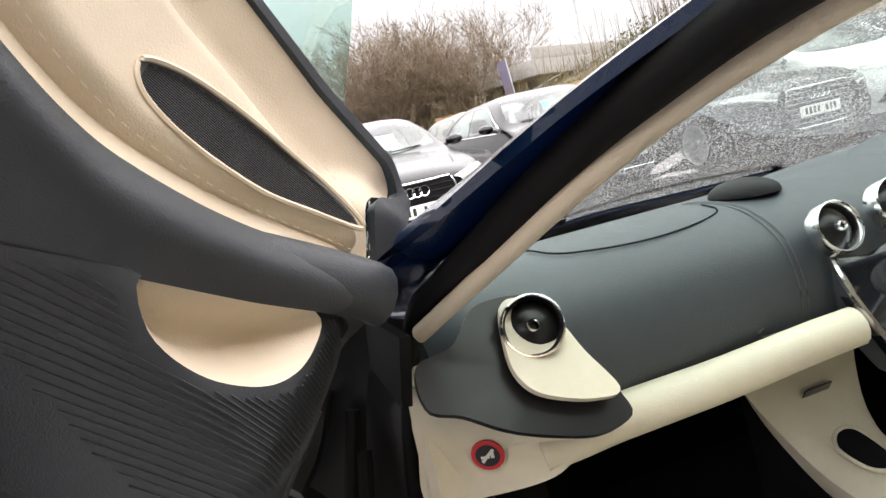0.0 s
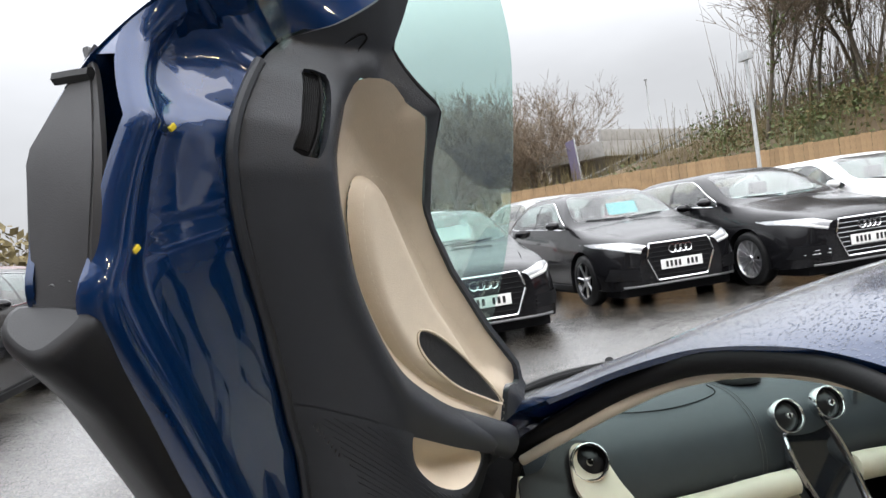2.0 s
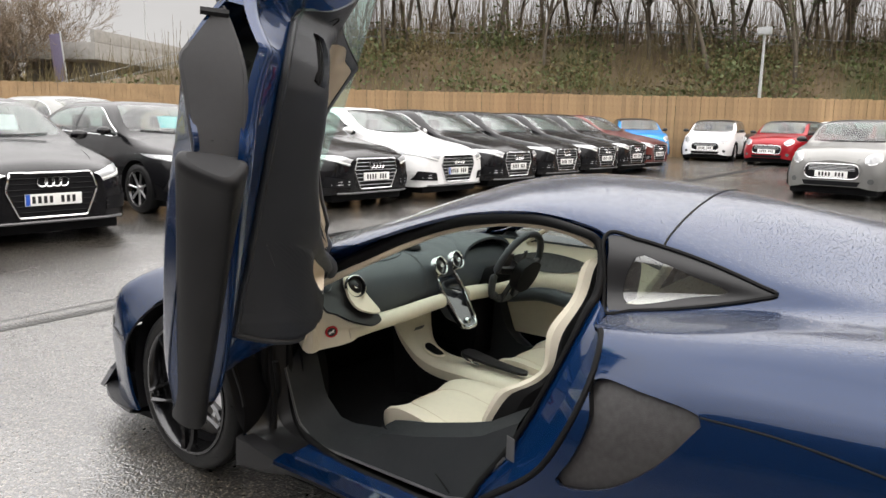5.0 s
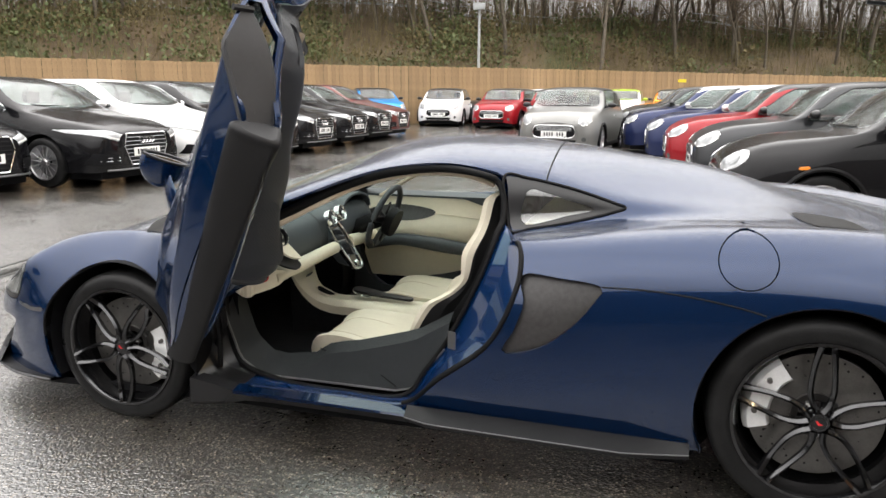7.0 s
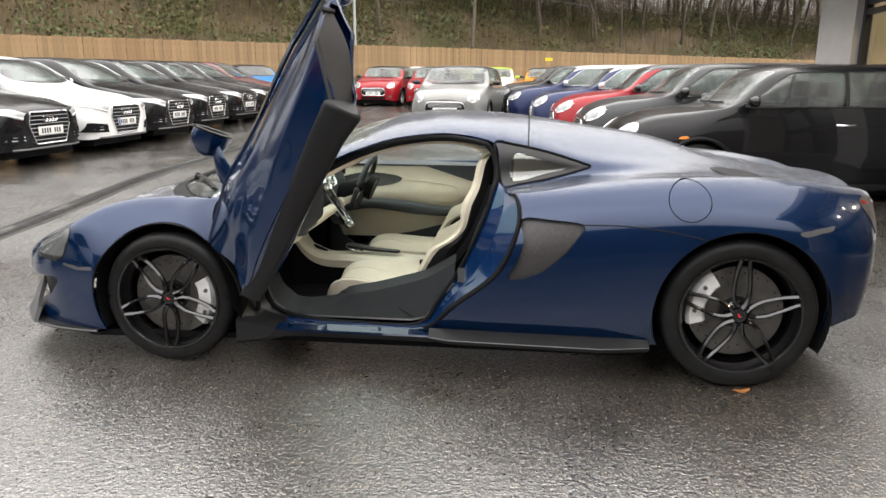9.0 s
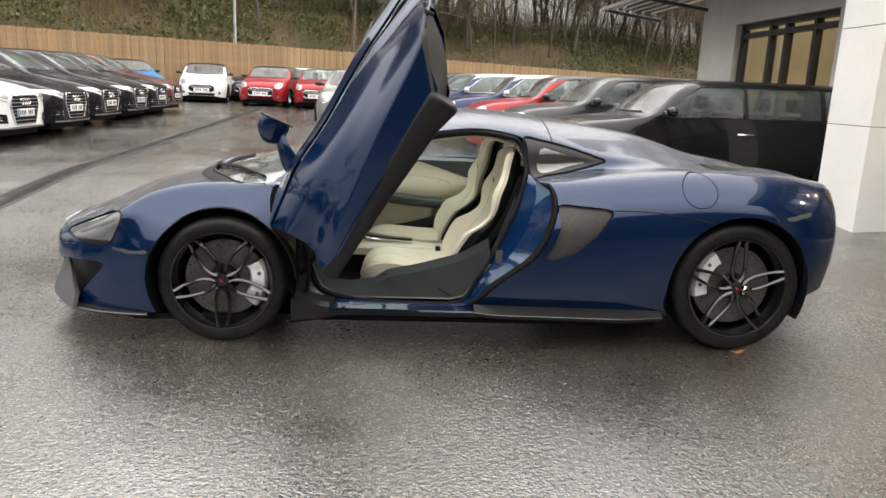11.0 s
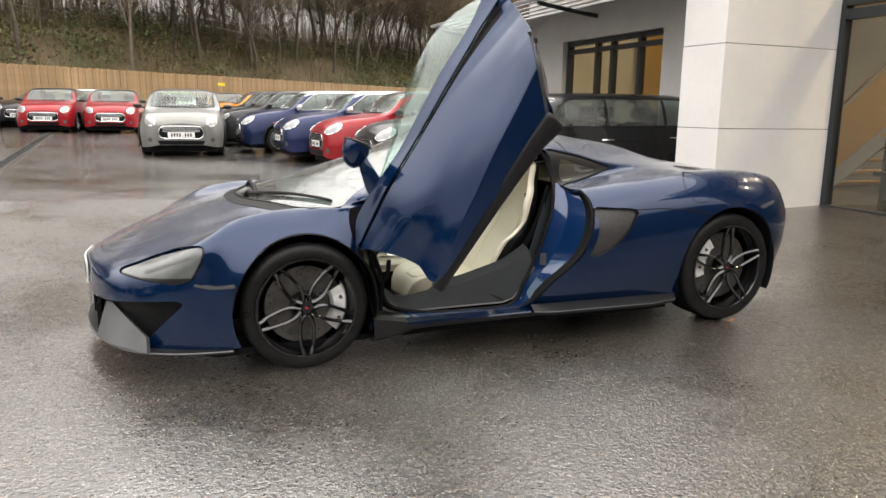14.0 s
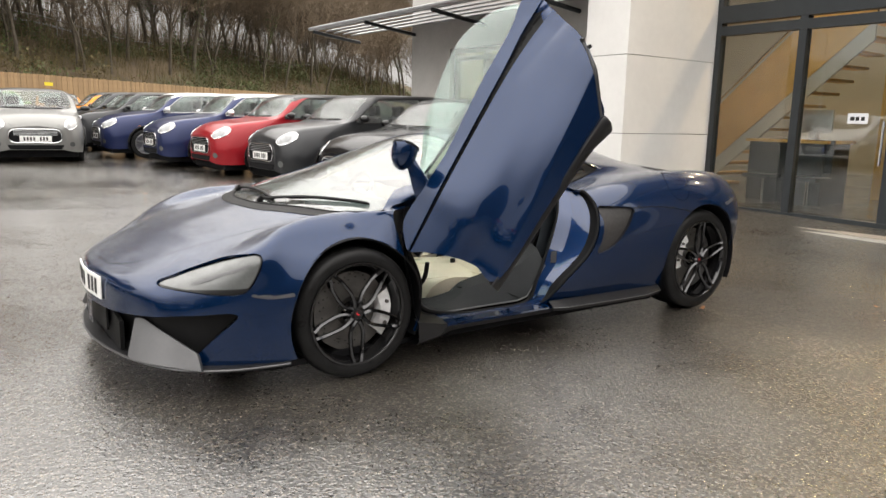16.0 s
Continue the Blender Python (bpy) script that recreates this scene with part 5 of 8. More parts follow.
tagged(link("trim_rib", swung(merge(*ribs)), DOOR_LEATHER, door), kind="stuff")
pk = clip(TRIM, at_xz(fs["pocket"]))
v = pk[0].copy()
v[:, 1] += .05 * np.clip(fs["pocket"](v[:, 0], v[:, 2]) / .03, 0, 1) - .006
link("door_pocket", swung((v, pk[1])), LEATHER_TAN, door, "cream lined door pocket", smooth=60)
sl = clip(TRIM, at_xz(fs["slot"], -.004))
link("air_slot", swung((sl[0] + (0, .004, 0), sl[1])), LINER, door)
for k in range(9):
    t = (k - 4) * .0042
    a, b = np.array((1.308, .816)), np.array((1.370, .704))
    n = np.array((.875, .484)) * t * .55
    p = np.array([(q[0], float(trim_y(q[0], q[1])) + .001, q[1]) for q in (a + (b - a) * u + n for u in np.linspace(.03, .97, 12))])
    link("slot_bar", swung(tube(p, .0014, 4)), BLACK_PLASTIC, door)
slring = np.array([(x, float(trim_y(x, z)) - .002, z) for x, z in loop(SLOT, 70)])
link("slot_ring", swung(tube(slring, .0025, 6, closed=True)), BLACK_PLASTIC, door)
pring = np.array([(x, float(trim_y(x, z)) - .004, z) for x, z in loop(PULL, 50)])
link("pull_recess", swung(tube(pring, .002, 6, closed=True)), BLACK_PLASTIC, door)
# the armrest runs out into a blunt horn at its front end
horn = np.array([(1.86, .690, .595), (1.95, .650, .635), (2.03, .607, .675), (2.085, .575, .700), (2.108, .568, .708)])
hl = loop(horn, 18, closed=False)
link("armrest_horn", swung(tube(hl, np.linspace(.030, .036, 18), 12, flat=.7)), DOOR_LEATHER, door)
# writing on the trim that is too small to read
for k in range(8):
    bx, bz = 1.805 + k * .009, .500 - k * .002
    by = float(trim_y(bx, bz)) - .0085
    link("script_bar", swung(box(bx, bx + .005, by - .001, by, bz - .006, bz + .008)), GREY_SATIN, door)

# door glass, its inner seal, cladding and vane
glass_low = loop([(1.12, .85, .84), (1.3, .825, .83), (1.6, .80, .82), (1.9, .775, .81), (2.15, .755, .80), (2.27, .775, .78)], 40, closed=False)
glass_top = loop([(1.10, .745, .98), (1.16, .665, 1.10), (1.28, .612, 1.175), (1.45, .60, 1.20), (1.60, .606, 1.165), (1.76, .618, 1.105), (1.93, .645, 1.03), (2.08, .685, .92), (2.20, .725, .84)], 40, closed=False)
bow = np.linspace(0, 1, 12)
glass_rows = np.array([glass_low * (1 - k) + glass_top * k + np.array((0, .030, .012)) * math.sin(k * math.pi) for k in bow])
glass = flipped(grid(lambda u, v: glass_rows[u.astype(int), v.astype(int)], np.arange(12), np.arange(40)))
link("door_window", swung(thick(glass, .004)), GLASS_GREEN, door, "frameless greenish door glass spotted with rain", shadow=False)
sealp = np.array([(x, float(trim_y(x, z)) + .006, z) for x, z in loop([(1.25, 1.008), (1.30, .981), (1.37, .941), (1.47, .922), (1.574, .909), (1.75, .896), (1.95, .886), (2.12, .872)], 50, closed=False)])
link("window_seal", swung(tube(sealp, .0045, 8)), RUBBER, door)
cx = np.concatenate([[1.381, 1.384, 1.390, 1.400], np.linspace(1.415, 2.335, 20)])
shrink = np.concatenate([[.72, .86, .95, 1.0], np.ones(20)])
top_ring = loop([(.905, .372), (1.02, .364), (1.058, .346), (1.03, .288), (.935, .250), (.905, .295)], 28)
end_ring = loop([(.925, .245), (.965, .232), (.985, .205), (.945, .150), (.90, .145), (.885, .210)], 28)
clad_rows = []
for x, k in zip(cx, shrink):
    u = (x - 1.381) / (2.335 - 1.381)
    r = top_ring * (1 - u) + end_ring * u
    r[:, 1] = r[:, 1].max() - (r[:, 1].max() - r[:, 1]) * np.interp(x, [1.40, 1.52], [.78, .58])
    r = (r - r.mean(0)) * k + r.mean(0)
    clad_rows.append(np.stack([np.full(28, x), r[:, 0], r[:, 1]], 1))
clad_rows = np.array(clad_rows)
clad = merge(grid(lambda u, v: clad_rows[u.astype(int), v.astype(int)], np.arange(len(cx)), np.arange(28), wrap_v=True), fan(clad_rows[0]), flipped(fan(clad_rows[-1])))
link("sill_cladding", swung(clad), CLADDING, door, "matt dark grey cladding along the door's lower edge", smooth=42)
vo_ = loop([(1.398, 1.008, .358), (1.262, door_y(1.262, .53) + .001, .530), (1.170, door_y(1.175, .67) - .002, .675)], 20, closed=False, sharp=True)
vi_ = loop([(1.400, .925, .372), (1.31, .932, .465), (1.25, .955, .545), (1.20, 1.003, .632), (1.172, 1.036, .672)], 20, closed=False)
vane = thick(strip(vo_, vi_, closed=False, steps=4), .012)
link("duct_vane", swung(vane), VANE_GREY, door, "dark plastic air vane on the door's rear edge", smooth=30)
link("vane_edge", swung(tube(vo_, np.linspace(.013, .008, 20), 6)), VANE_GREY, door)
link("vane_edge", swung(tube(vi_, np.linspace(.014, .007, 20), 6)), VANE_GREY, door)
link("vane_rib", swung(tube(loop([(1.187, 1.000, .630), (1.187, 1.03, .624), (1.188, 1.062, .618)], 8, closed=False), .010, 6)), CLADDING, door)
link("vane_rib", swung(tube(loop([(1.38, .935, .388), (1.385, .97, .378), (1.392, 1.01, .362)], 8, closed=False), .009, 6)), CLADDING, door)
for bx, by, bz in ((1.366, .955, .392), (1.369, .985, .384)):
    link("vane_bolt", swung(lathe([(0, .012), (.006, .012), (.007, 0)], 10, axis="z", centre=(bx, by, bz))), SATIN_BLACK, door)

# door mirror on a slim stalk
stalk = loop([(2.205, .868, .755), (2.195, .90, .80), (2.165, .930, .86), (2.135, .945, .925)], 14, closed=False)
link("mirror_stalk", swung(tube(stalk, np.linspace(.058, .024, 14), 10, flat=.45)), BLUE, door)
hu, hv = np.linspace(0, math.pi / 2 + .25, 14), np.linspace(0, 2 * math.pi, 28, endpoint=False)
head = grid(lambda u, v: np.stack([2.10 + .10 * np.cos(u), .98 + .095 * np.sin(u) * np.cos(v) * (1 + .12 * np.sin(v)), .915 + .064 * np.sin(u) * np.sin(v)], -1), hu, hv, wrap_v=True)
turn = pose(2.115, .95, .975) @ pose(0, 0, 0, 0, 26, 8) @ pose(-2.10, -.98, -.915)
link("mirror_housing", swung(moved(head, turn)), BLUE, door, smooth=60)
mg = np.array([(2.082, .98 + .088 * math.cos(a) * (1 + .12 * math.sin(a)), .915 + .058 * math.sin(a)) for a in hv])
link("mirror_glass", swung(moved(fan(mg), turn)), MIRROR, door)
mr = np.array([(2.080, .98 + .092 * math.cos(a) * (1 + .12 * math.sin(a)), .915 + .061 * math.sin(a)) for a in hv])
link("mirror_rim", swung(moved(tube(mr, .007, 6, closed=True), turn)), SATIN_BLACK, door)

# ---- cabin ----
floor_pts = np.array([(2.75, .62, .17), (1.5, .70, .16), (1.05, .66, .16), (1.05, -.66, .16), (1.5, -.70, .16), (2.75, -.62, .17)])
link("cabin_floor", thick(fan(floor_pts), .02), CARPET, supercar)
fw = np.array([(2.72, .70, .16), (2.62, .72, .74), (2.62, -.72, .74), (2.72, -.70, .16)])
link("firewall", fan(fw), CARPET, supercar)
bk = np.array([(1.12, .66, .16), (1.02, .62, .86), (1.02, -.62, .86), (1.12, -.66, .16)])
link("rear_bulkhead", fan(bk), CARPET, supercar)
shelf = np.array([(1.03, .60, .865), (.35, .48, .885), (.35, -.48, .885), (1.03, -.60, .865)])
link("rear_shelf", thick(flipped(fan(shelf)), .02), LEATHER_CREAM, supercar, "cream leather rear shelf")
roof_in = clip(SKIN, lambda x, y, z: np.minimum(np.minimum(np.minimum(x - .98, 1.70 - x), z - 1.06), .50 - np.abs(y)))
link("headliner", pushed(flipped(both(roof_in)), .028), LEATHER_CREAM, supercar, "pale cream headlining")
# sills between door opening and seat, both sides
for side in (1, -1):
    sxx = np.concatenate([np.linspace(2.268, 2.15, 7), np.linspace(2.12, 1.30, 13)])
    zo = np.interp(sxx, [1.30, 1.45, 2.1, 2.2, 2.268], [.40, .205, .205, .27, .46])
    zi = np.interp(sxx, [1.30, 1.45, 1.7, 1.84, 1.90, 2.05, 2.12, 2.2, 2.268], [.52, .43, .36, .335, .285, .262, .27, .34, .56])
    a = np.stack([sxx, np.full(20, side * .775), zo], 1)
    m1 = np.stack([sxx, np.full(20, side * .70), zi - .03], 1)
    b = np.stack([sxx, np.full(20, side * .635), zi], 1)
    c = np.stack([sxx, np.full(20, side * .60), np.full(20, .17)], 1)
    s2 = strip(a, m1, closed=False, steps=3)
    s3 = merge(strip(m1, b, closed=False, steps=2), strip(b, c, closed=False, steps=2))
    link("sill_plate", s2 if side < 0 else flipped(s2), SILL_LEATHER, supercar, "black sill plate", smooth=50)
    link("sill_edge", tube(a + (0, 0, .004), .005, 6), GREY_SATIN, supercar)
    link("sill_trim", s3 if side < 0 else flipped(s3), SILL_LEATHER, supercar, "dark grey leather sill trim", smooth=50)
    seam = np.array([(1.88, side * .668, .313), (1.75, side * .70, .285), (1.6, side * .74, .265), (1.5, side * .772, .225)])
    link("sill_seam", tube(loop(seam, 20, closed=False), .003, 5), LINER, supercar)
    foot = np.array([(2.24, side * .70, .18), (2.24, side * .72, .62), (2.62, side * .66, .62), (2.68, side * .62, .18)])
    link("footwell_side", fan(foot), CARPET, supercar)
    rq = np.array([(1.30, side * .66, .40), (1.06, side * .63, .40), (1.05, side * .585, .84), (1.13, side * .61, .84)])
    link("seat_well_trim", fan(rq), LEATHER_DARK, supercar)

# dashboard: one moulded body, lower on the passenger's side
dash_y = np.linspace(-.69, .69, 60)
DASH = [(2.60, .790), (2.50, .812), (2.38, .826), (2.28, .824), (2.215, .806), (2.165, .770), (2.142, .722), (2.136, .670), (2.150, .622), (2.19, .592), (2.28, .575)]
dprof = loop(DASH, 44, closed=False)


def dash_point(i, y):
    x, z = np.interp(i, np.arange(44), dprof[:, 0]), np.interp(i, np.arange(44), dprof[:, 1])
    edge = np.clip((np.abs(y) - .50) / .19, 0, 1)
    x = x + .06 * edge ** 2 * (x < 2.4) - .025 * np.exp(-(y / .16) ** 2) * (x < 2.35)
    z = z - .03 * edge ** 2 + np.where(y < -.12, .018, 0) * np.exp(-((y + .36) / .2) ** 2)
    return np.stack([x, y + 0 * x, z], -1)


dash_surf = grid(dash_point, np.arange(44), dash_y)
dash = link("dashboard", flipped(dash_surf), LEATHER_DARK, supercar, "dark green-grey leather dashboard with cream lower roll", smooth=60)
air = loop([(2.30, .14), (2.24, .16), (2.22, .30), (2.25, .44), (2.32, .47)], 40, closed=False)
link("airbag_seam", tube(np.array([(x, y, float(np.interp(x, dprof[::-1, 0][9:], dprof[::-1, 1][9:])) + .003) for x, y in air]), .0016, 4), LINER, dash)
for yy in (.115, .125):
    ln = np.array([tuple(dash_point(i, yy + .0)) for i in np.linspace(13, 40, 30)])
    link("dash_stitch", tube(ln + (-.001, 0, .001), .0012, 4), GREY_SATIN, dash)
link("glovebox_handle", moved(tube(loop([(-.024, 0, -.007), (.024, 0, -.007), (.024, 0, .007), (-.024, 0, .007)], 30), .0028, 6, closed=True), pose(2.136, .172, .640, 0, 0, 90)), GREY_SATIN, dash)
# passenger's end vent in its cream eye
vc = np.array((2.134, .568, .752))
vn = Vector((-.82, -.12, .57)).normalized()
vu = (Vector((0, -1, 0)) + vn * vn.y).normalized()
vv = vn.cross(vu)
vm = Matrix(((-vn.x, -vu.x, vv.x, vc[0]), (-vn.y, -vu.y, vv.y, vc[1]), (-vn.z, -vu.z, vv.z, vc[2]), (0, 0, 0, 1)))
if vv.z < 0:
    vm = vm @ Matrix.Diagonal((1, 1, -1, 1))
eye = loop([(-.045, .055), (-.008, .062), (.034, .045), (.056, .006), (.072, -.045), (.100, -.112), (.050, -.116), (-.008, -.102), (-.055, -.080), (-.074, -.045), (-.066, .004)], 80)
eye3 = np.array([(-.010 - .010 * np.clip(b * -6, 0, 1), -a * .74, b * .92 - .014) for a, b in eye])
link("vent_surround", moved(thick(flipped(fan(eye3)), -.010), vm), LEATHER_CREAM, dash, "cream leather teardrop round the air vent", smooth=50)
back = loop([(-.060, .070), (.02, .070), (.062, .04), (.085, -.04), (.112, -.115), (.112, -.155), (.03, -.165), (-.07, -.13), (-.13, -.085), (-.17, -.06), (-.165, .005), (-.11, .02)], 80)
back3 = np.array([(.008 + .10 * np.clip(-a - .08, 0, 1), -a * (.78 if a > 0 else 1), b * .90 - .010) for a, b in back])
link("vent_recess", moved(thick(flipped(fan(back3)), -.010), vm), SATIN_BLACK, dash, smooth=50)


def make_vent(m, r, ring, parent):
    link("vent_bezel", moved(lathe([(r * .86, .006), (r * .88, -.010), (r * .97, -.014), (r * 1.04, -.004), (r * 1.02, .014)], 36, axis="x"), m), ring, parent, smooth=50)
    link("vent_ball", moved(lathe([(0, -.012), (r * .3, -.010), (r * .62, -.004), (r * .88, .006)], 30, axis="x"), m), SATIN_BLACK, parent, smooth=60)
    link("vent_knob", moved(merge(lathe([(r * .10, -.016), (r * .16, -.020), (r * .22, -.016), (r * .22, -.006)], 20, axis="x")), m), CHROME, parent)
    link("vent_ring", moved(tube(np.array([(-.013, r * .98 * math.cos(a), r * .98 * math.sin(a)) for a in np.linspace(0, 2 * math.pi, 32, endpoint=False)]), .0018, 5, closed=True), m), CHROME, parent)


va = Vector((-.90, .20, .38)).normalized()
vy_ = Vector((0, 0, 1)).cross(-va).normalized()
vz_ = (-va).cross(vy_)
make_vent(Matrix(((-va.x, vy_.x, vz_.x, 2.112), (-va.y, vy_.y, vz_.y, .570), (-va.z, vy_.z, vz_.z, .762), (0, 0, 0, 1))), .042, SATIN_BLACK, dash)
for vy, vz in ((.060, .772), (-.058, .782)):
    make_vent(pose(2.105, vy, vz, 0, 20, 0), .040, CHROME, dash)
# centre screen in its bright frame
up_c, low_c = np.array((2.128, 0, .735)), np.array((1.985, -.008, .512))
scr = []
for t, w in ((0, .062), (.3, .072), (.7, .062), (.93, .048), (1.0, .030)):
    p = up_c + (low_c - up_c) * t
    scr.append((p, w))
left = [tuple(p + (0, w, 0)) for p, w in scr]
right = [tuple(p + (0, -w, 0)) for p, w in scr]
outline = loop(left + right[::-1], 70, sharp=True)
panel = link("centre_screen", thick(flipped(fan(outline)), -.018), SCREEN, dash, "tall glossy black touchscreen with chrome frame")
uline = loop(left + right[::-1], 80, closed=False)
link("screen_frame", tube(uline + (-.004, 0, .003), .0065, 8), CHROME, panel)
link("screen_back", merge(strip(outline, outline + (.09, 0, .02), closed=True)), LEATHER_DARK, panel)
link("screen_knob", lathe([(0, -.01), (.012, -.01), (.014, .004)], 18, axis="x", centre=tuple(low_c * .88 + up_c * .12 + np.array((-.004, 0, .0)))), CHROME, panel)
pod = grid(lambda u, v: np.stack([2.30 + .07 * np.cos(v) * np.sin(u), 0.05 + .055 * np.cos(u), .828 + .028 * np.sin(v) * np.sin(u)], -1), np.linspace(.05, 3.09, 14), np.linspace(0, math.pi, 12))
link("sensor_pod", pod, BLACK_PLASTIC, dash, smooth=60)
# instrument hood and cluster ahead of the wheel
hood = grid(lambda u, v: np.stack([2.14 + .22 * v, -.36 + .20 * np.cos(u) * (1 - .15 * v), .735 + (.115 + .01 * v) * np.sin(u) ** .6], -1), np.linspace(.05, math.pi - .05, 24), np.linspace(0, 1, 6))
link("instrument_hood", thick(hood, .012), LEATHER_DARK, dash, smooth=60)
link("gauge_panel", moved(box(-.01, .01, -.16, .16, -.055, .055, .01), pose(2.22, -.36, .765, 0, -20, 0)), SCREEN, dash)

# cream lower roll, end panel with the round sticker, and console
roll = loop([(2.140, .585, .582), (2.130, .53, .590), (2.135, .45, .592), (2.115, .30, .602), (2.085, .16, .622), (2.075, .08, .628)], 40, closed=False)
link("dash_roll", tube(roll, np.interp(np.linspace(0, 1, 40), [0, .3, 1], [.032, .034, .030]), 14, flat=1.0), LEATHER_CREAM, dash, "cream leather roll under the dashboard", smooth=70)
link("dash_roll", tube(roll * (1, -1, 1), .034, 12), LEATHER_CREAM, dash, smooth=70)
endp = loop([(2.205, .742, .535), (2.175, .745, .63), (2.148, .742, .722), (2.130, .69, .69), (2.118, .64, .655), (2.108, .595, .622), (2.10, .555, .612), (2.102, .545, .585), (2.115, .58, .552), (2.16, .66, .535)], 60)
kc = np.array((2.146, .655, .602))
knee = np.vstack([endp, endp * .5 + kc * .5, kc[None]])
knee_f = [(i, (i + 1) % 60, 60 + (i + 1) % 60, 60 + i) for i in range(60)] + [(60 + i, 60 + (i + 1) % 60, 120) for i in range(60)]
kick = link("knee_panel", thick(flipped((knee, knee_f)), .05), LEATHER_CREAM, dash, "cream knee panel with a red round airbag sticker", smooth=60)
link("knee_backing", moved(box(-.02, .02, -.09, .09, -.085, .06, .02), pose(2.21, .655, .61, 0, 0, 20)), LEATHER_CREAM, kick)
sm = look((2.145, .658, .602), (1.4, 1.1, .45)) @ pose(0, 0, -.004, 0, 180, 0)
link("airbag_sticker", moved(lathe([(.0, .001), (.023, .001), (.0235, -.001)], 36, axis="z"), sm), RED, kick)
link("sticker_ink", moved(merge(lathe([(0, .0016), (.017, .0016)], 30, axis="z")), sm), BLACK_INK, kick)
link("sticker_figure", moved(merge(moved(box(-.013, .013, -.0022, .0022, .0017, .0024), pose(0, 0, 0, 0, 0, 45)), box(-.010, .002, -.004, .0, .0017, .0022), box(.004, .009, -.004, .007, .0017, .0022)), sm), WHITE_INK, kick)
con_x = np.array([2.31, 2.29, 2.25, 2.19, 2.10, 1.95, 1.7, 1.5, 1.3, 1.1])
con_z = np.array([.58, .50, .425, .375, .352, .352, .345, .335, .345, .36])
con_w = np.array([.15, .122, .092, .078, .076, .088, .10, .095, .095, .10])
cl = loop(np.stack([con_x, con_w, con_z], 1), 46, closed=False)
cu = np.linspace(-1, 1, 17)
console = grid(lambda i, a: np.stack([np.interp(i, np.arange(46), cl[:, 0]), a * np.interp(i, np.arange(46), cl[:, 1]), np.interp(i, np.arange(46), cl[:, 2]) - .030 * np.abs(a) ** 6], -1), np.arange(46), cu)
cons = link("centre_console", flipped(console), LEATHER_CREAM, supercar, "cream leather centre console with black switch panel", smooth=60)
for sgn in (1, -1):
    sidec = cl * (1, sgn, 1) - (0, 0, .03)
    lowc = sidec * (1, .86, 1) - (0, 0, .045)
    s = strip(sidec, lowc, closed=False)
    link("console_side", s if sgn < 0 else flipped(s), LEATHER_CREAM, cons)
    s = strip(lowc, lowc * (1, .8, 0) + (0, 0, .165), closed=False)
    link("tunnel_carpet", s if sgn < 0 else flipped(s), CARPET, cons)
hole = loop([(2.19, .045, .372), (2.215, .02, .388), (2.21, -.015, .385), (2.16, -.025, .360), (2.12, -.005, .350), (2.135, .035, .352)], 40)
link("cup_recess", fan(hole + (-.004, 0, .010)), LINER, cons)
link("recess_rim", tube(hole + (-.004, 0, .010), .004, 6, closed=True), LEATHER_CREAM, cons)
link("console_badge", moved(box(-.001, .001, -.03, .03, -.012, .012), pose(2.262, .0, .455, 0, -35, 0)), GREY_SATIN, cons)
sw = loop([(1.995, .035, 0), (2.01, 0, 0), (1.995, -.038, 0), (1.93, -.040, 0), (1.80, -.028, 0), (1.70, -.020, 0), (1.70, .020, 0), (1.80, .028, 0), (1.93, .037, 0)], 50)
swz = sw + np.stack([0 * sw[:, 0], 0 * sw[:, 0], np.interp(sw[:, 0], [1.7, 1.85, 2.01], [.362, .372, .395])], 1)
swp = link("switch_panel", thick(flipped(fan(swz)), -.012), SATIN_BLACK, cons, "black switch panel with chrome buttons")
link("panel_ring", tube(loop([(1.90, .040, .370), (1.96, .042, .380), (2.005, .02, .394), (2.008, -.01, .395), (1.97, -.042, .382), (1.90, -.040, .370)], 30, closed=False), .0045, 6), CHROME, swp)
for bx, by in ((1.975, .018), (1.975, -.018), (1.940, .018), (1.940, -.018)):
    link("panel_button", lathe([(0, .014), (.010, .012), (.012, .0)], 14, axis="z", centre=(bx, by, .372 + (bx - 1.94) * .25)), CHROME, swp)

# steering wheel
wm = pose(1.975, -.355, .722, 0, -22, 0)
ang = np.linspace(0, 2 * math.pi, 72, endpoint=False)
flat_r = np.where(np.sin(ang) < -.72, .165, .178)
ring = np.stack([0 * ang, flat_r * np.cos(ang), flat_r * np.sin(ang)], 1)
wheel_s = link("steering_wheel", moved(tube(ring, .0165, 12, closed=True), wm), DOOR_LEATHER, supercar, "black leather three-spoke steering wheel", smooth=60)
hubp = 1.3 * loop([(.058, .035), (.0, .055), (-.058, .035), (-.062, -.02), (-.03, -.06), (.03, -.06), (.062, -.02)], 40)
link("wheel_hub", moved(thick(flipped(fan(np.array([(-.028, a, b) for a, b in hubp]))), -.045), wm), BLACK_PLASTIC, wheel_s)
link("hub_badge", moved(lathe([(0, -.030), (.017, -.030), (.018, -.027)], 20, axis="x"), wm), RED, wheel_s)
for a0, w in ((.12, .020), (math.pi - .12, .020), (-math.pi / 2 + .28, .013), (-math.pi / 2 - .28, .013)):
    p = np.array([(-.018 + .012 * t, (.045 + .125 * t) * math.cos(a0), (.045 + .125 * t) * math.sin(a0)) for t in np.linspace(0, 1, 8)])
    link("wheel_spoke", moved(tube(p, np.full(8, w), 8, flat=.6), wm), SATIN_BLACK, wheel_s)
link("steering_column", tube(np.array([(1.99, -.355, .715), (2.25, -.355, .62)]), .045, 14), BLACK_PLASTIC, wheel_s)
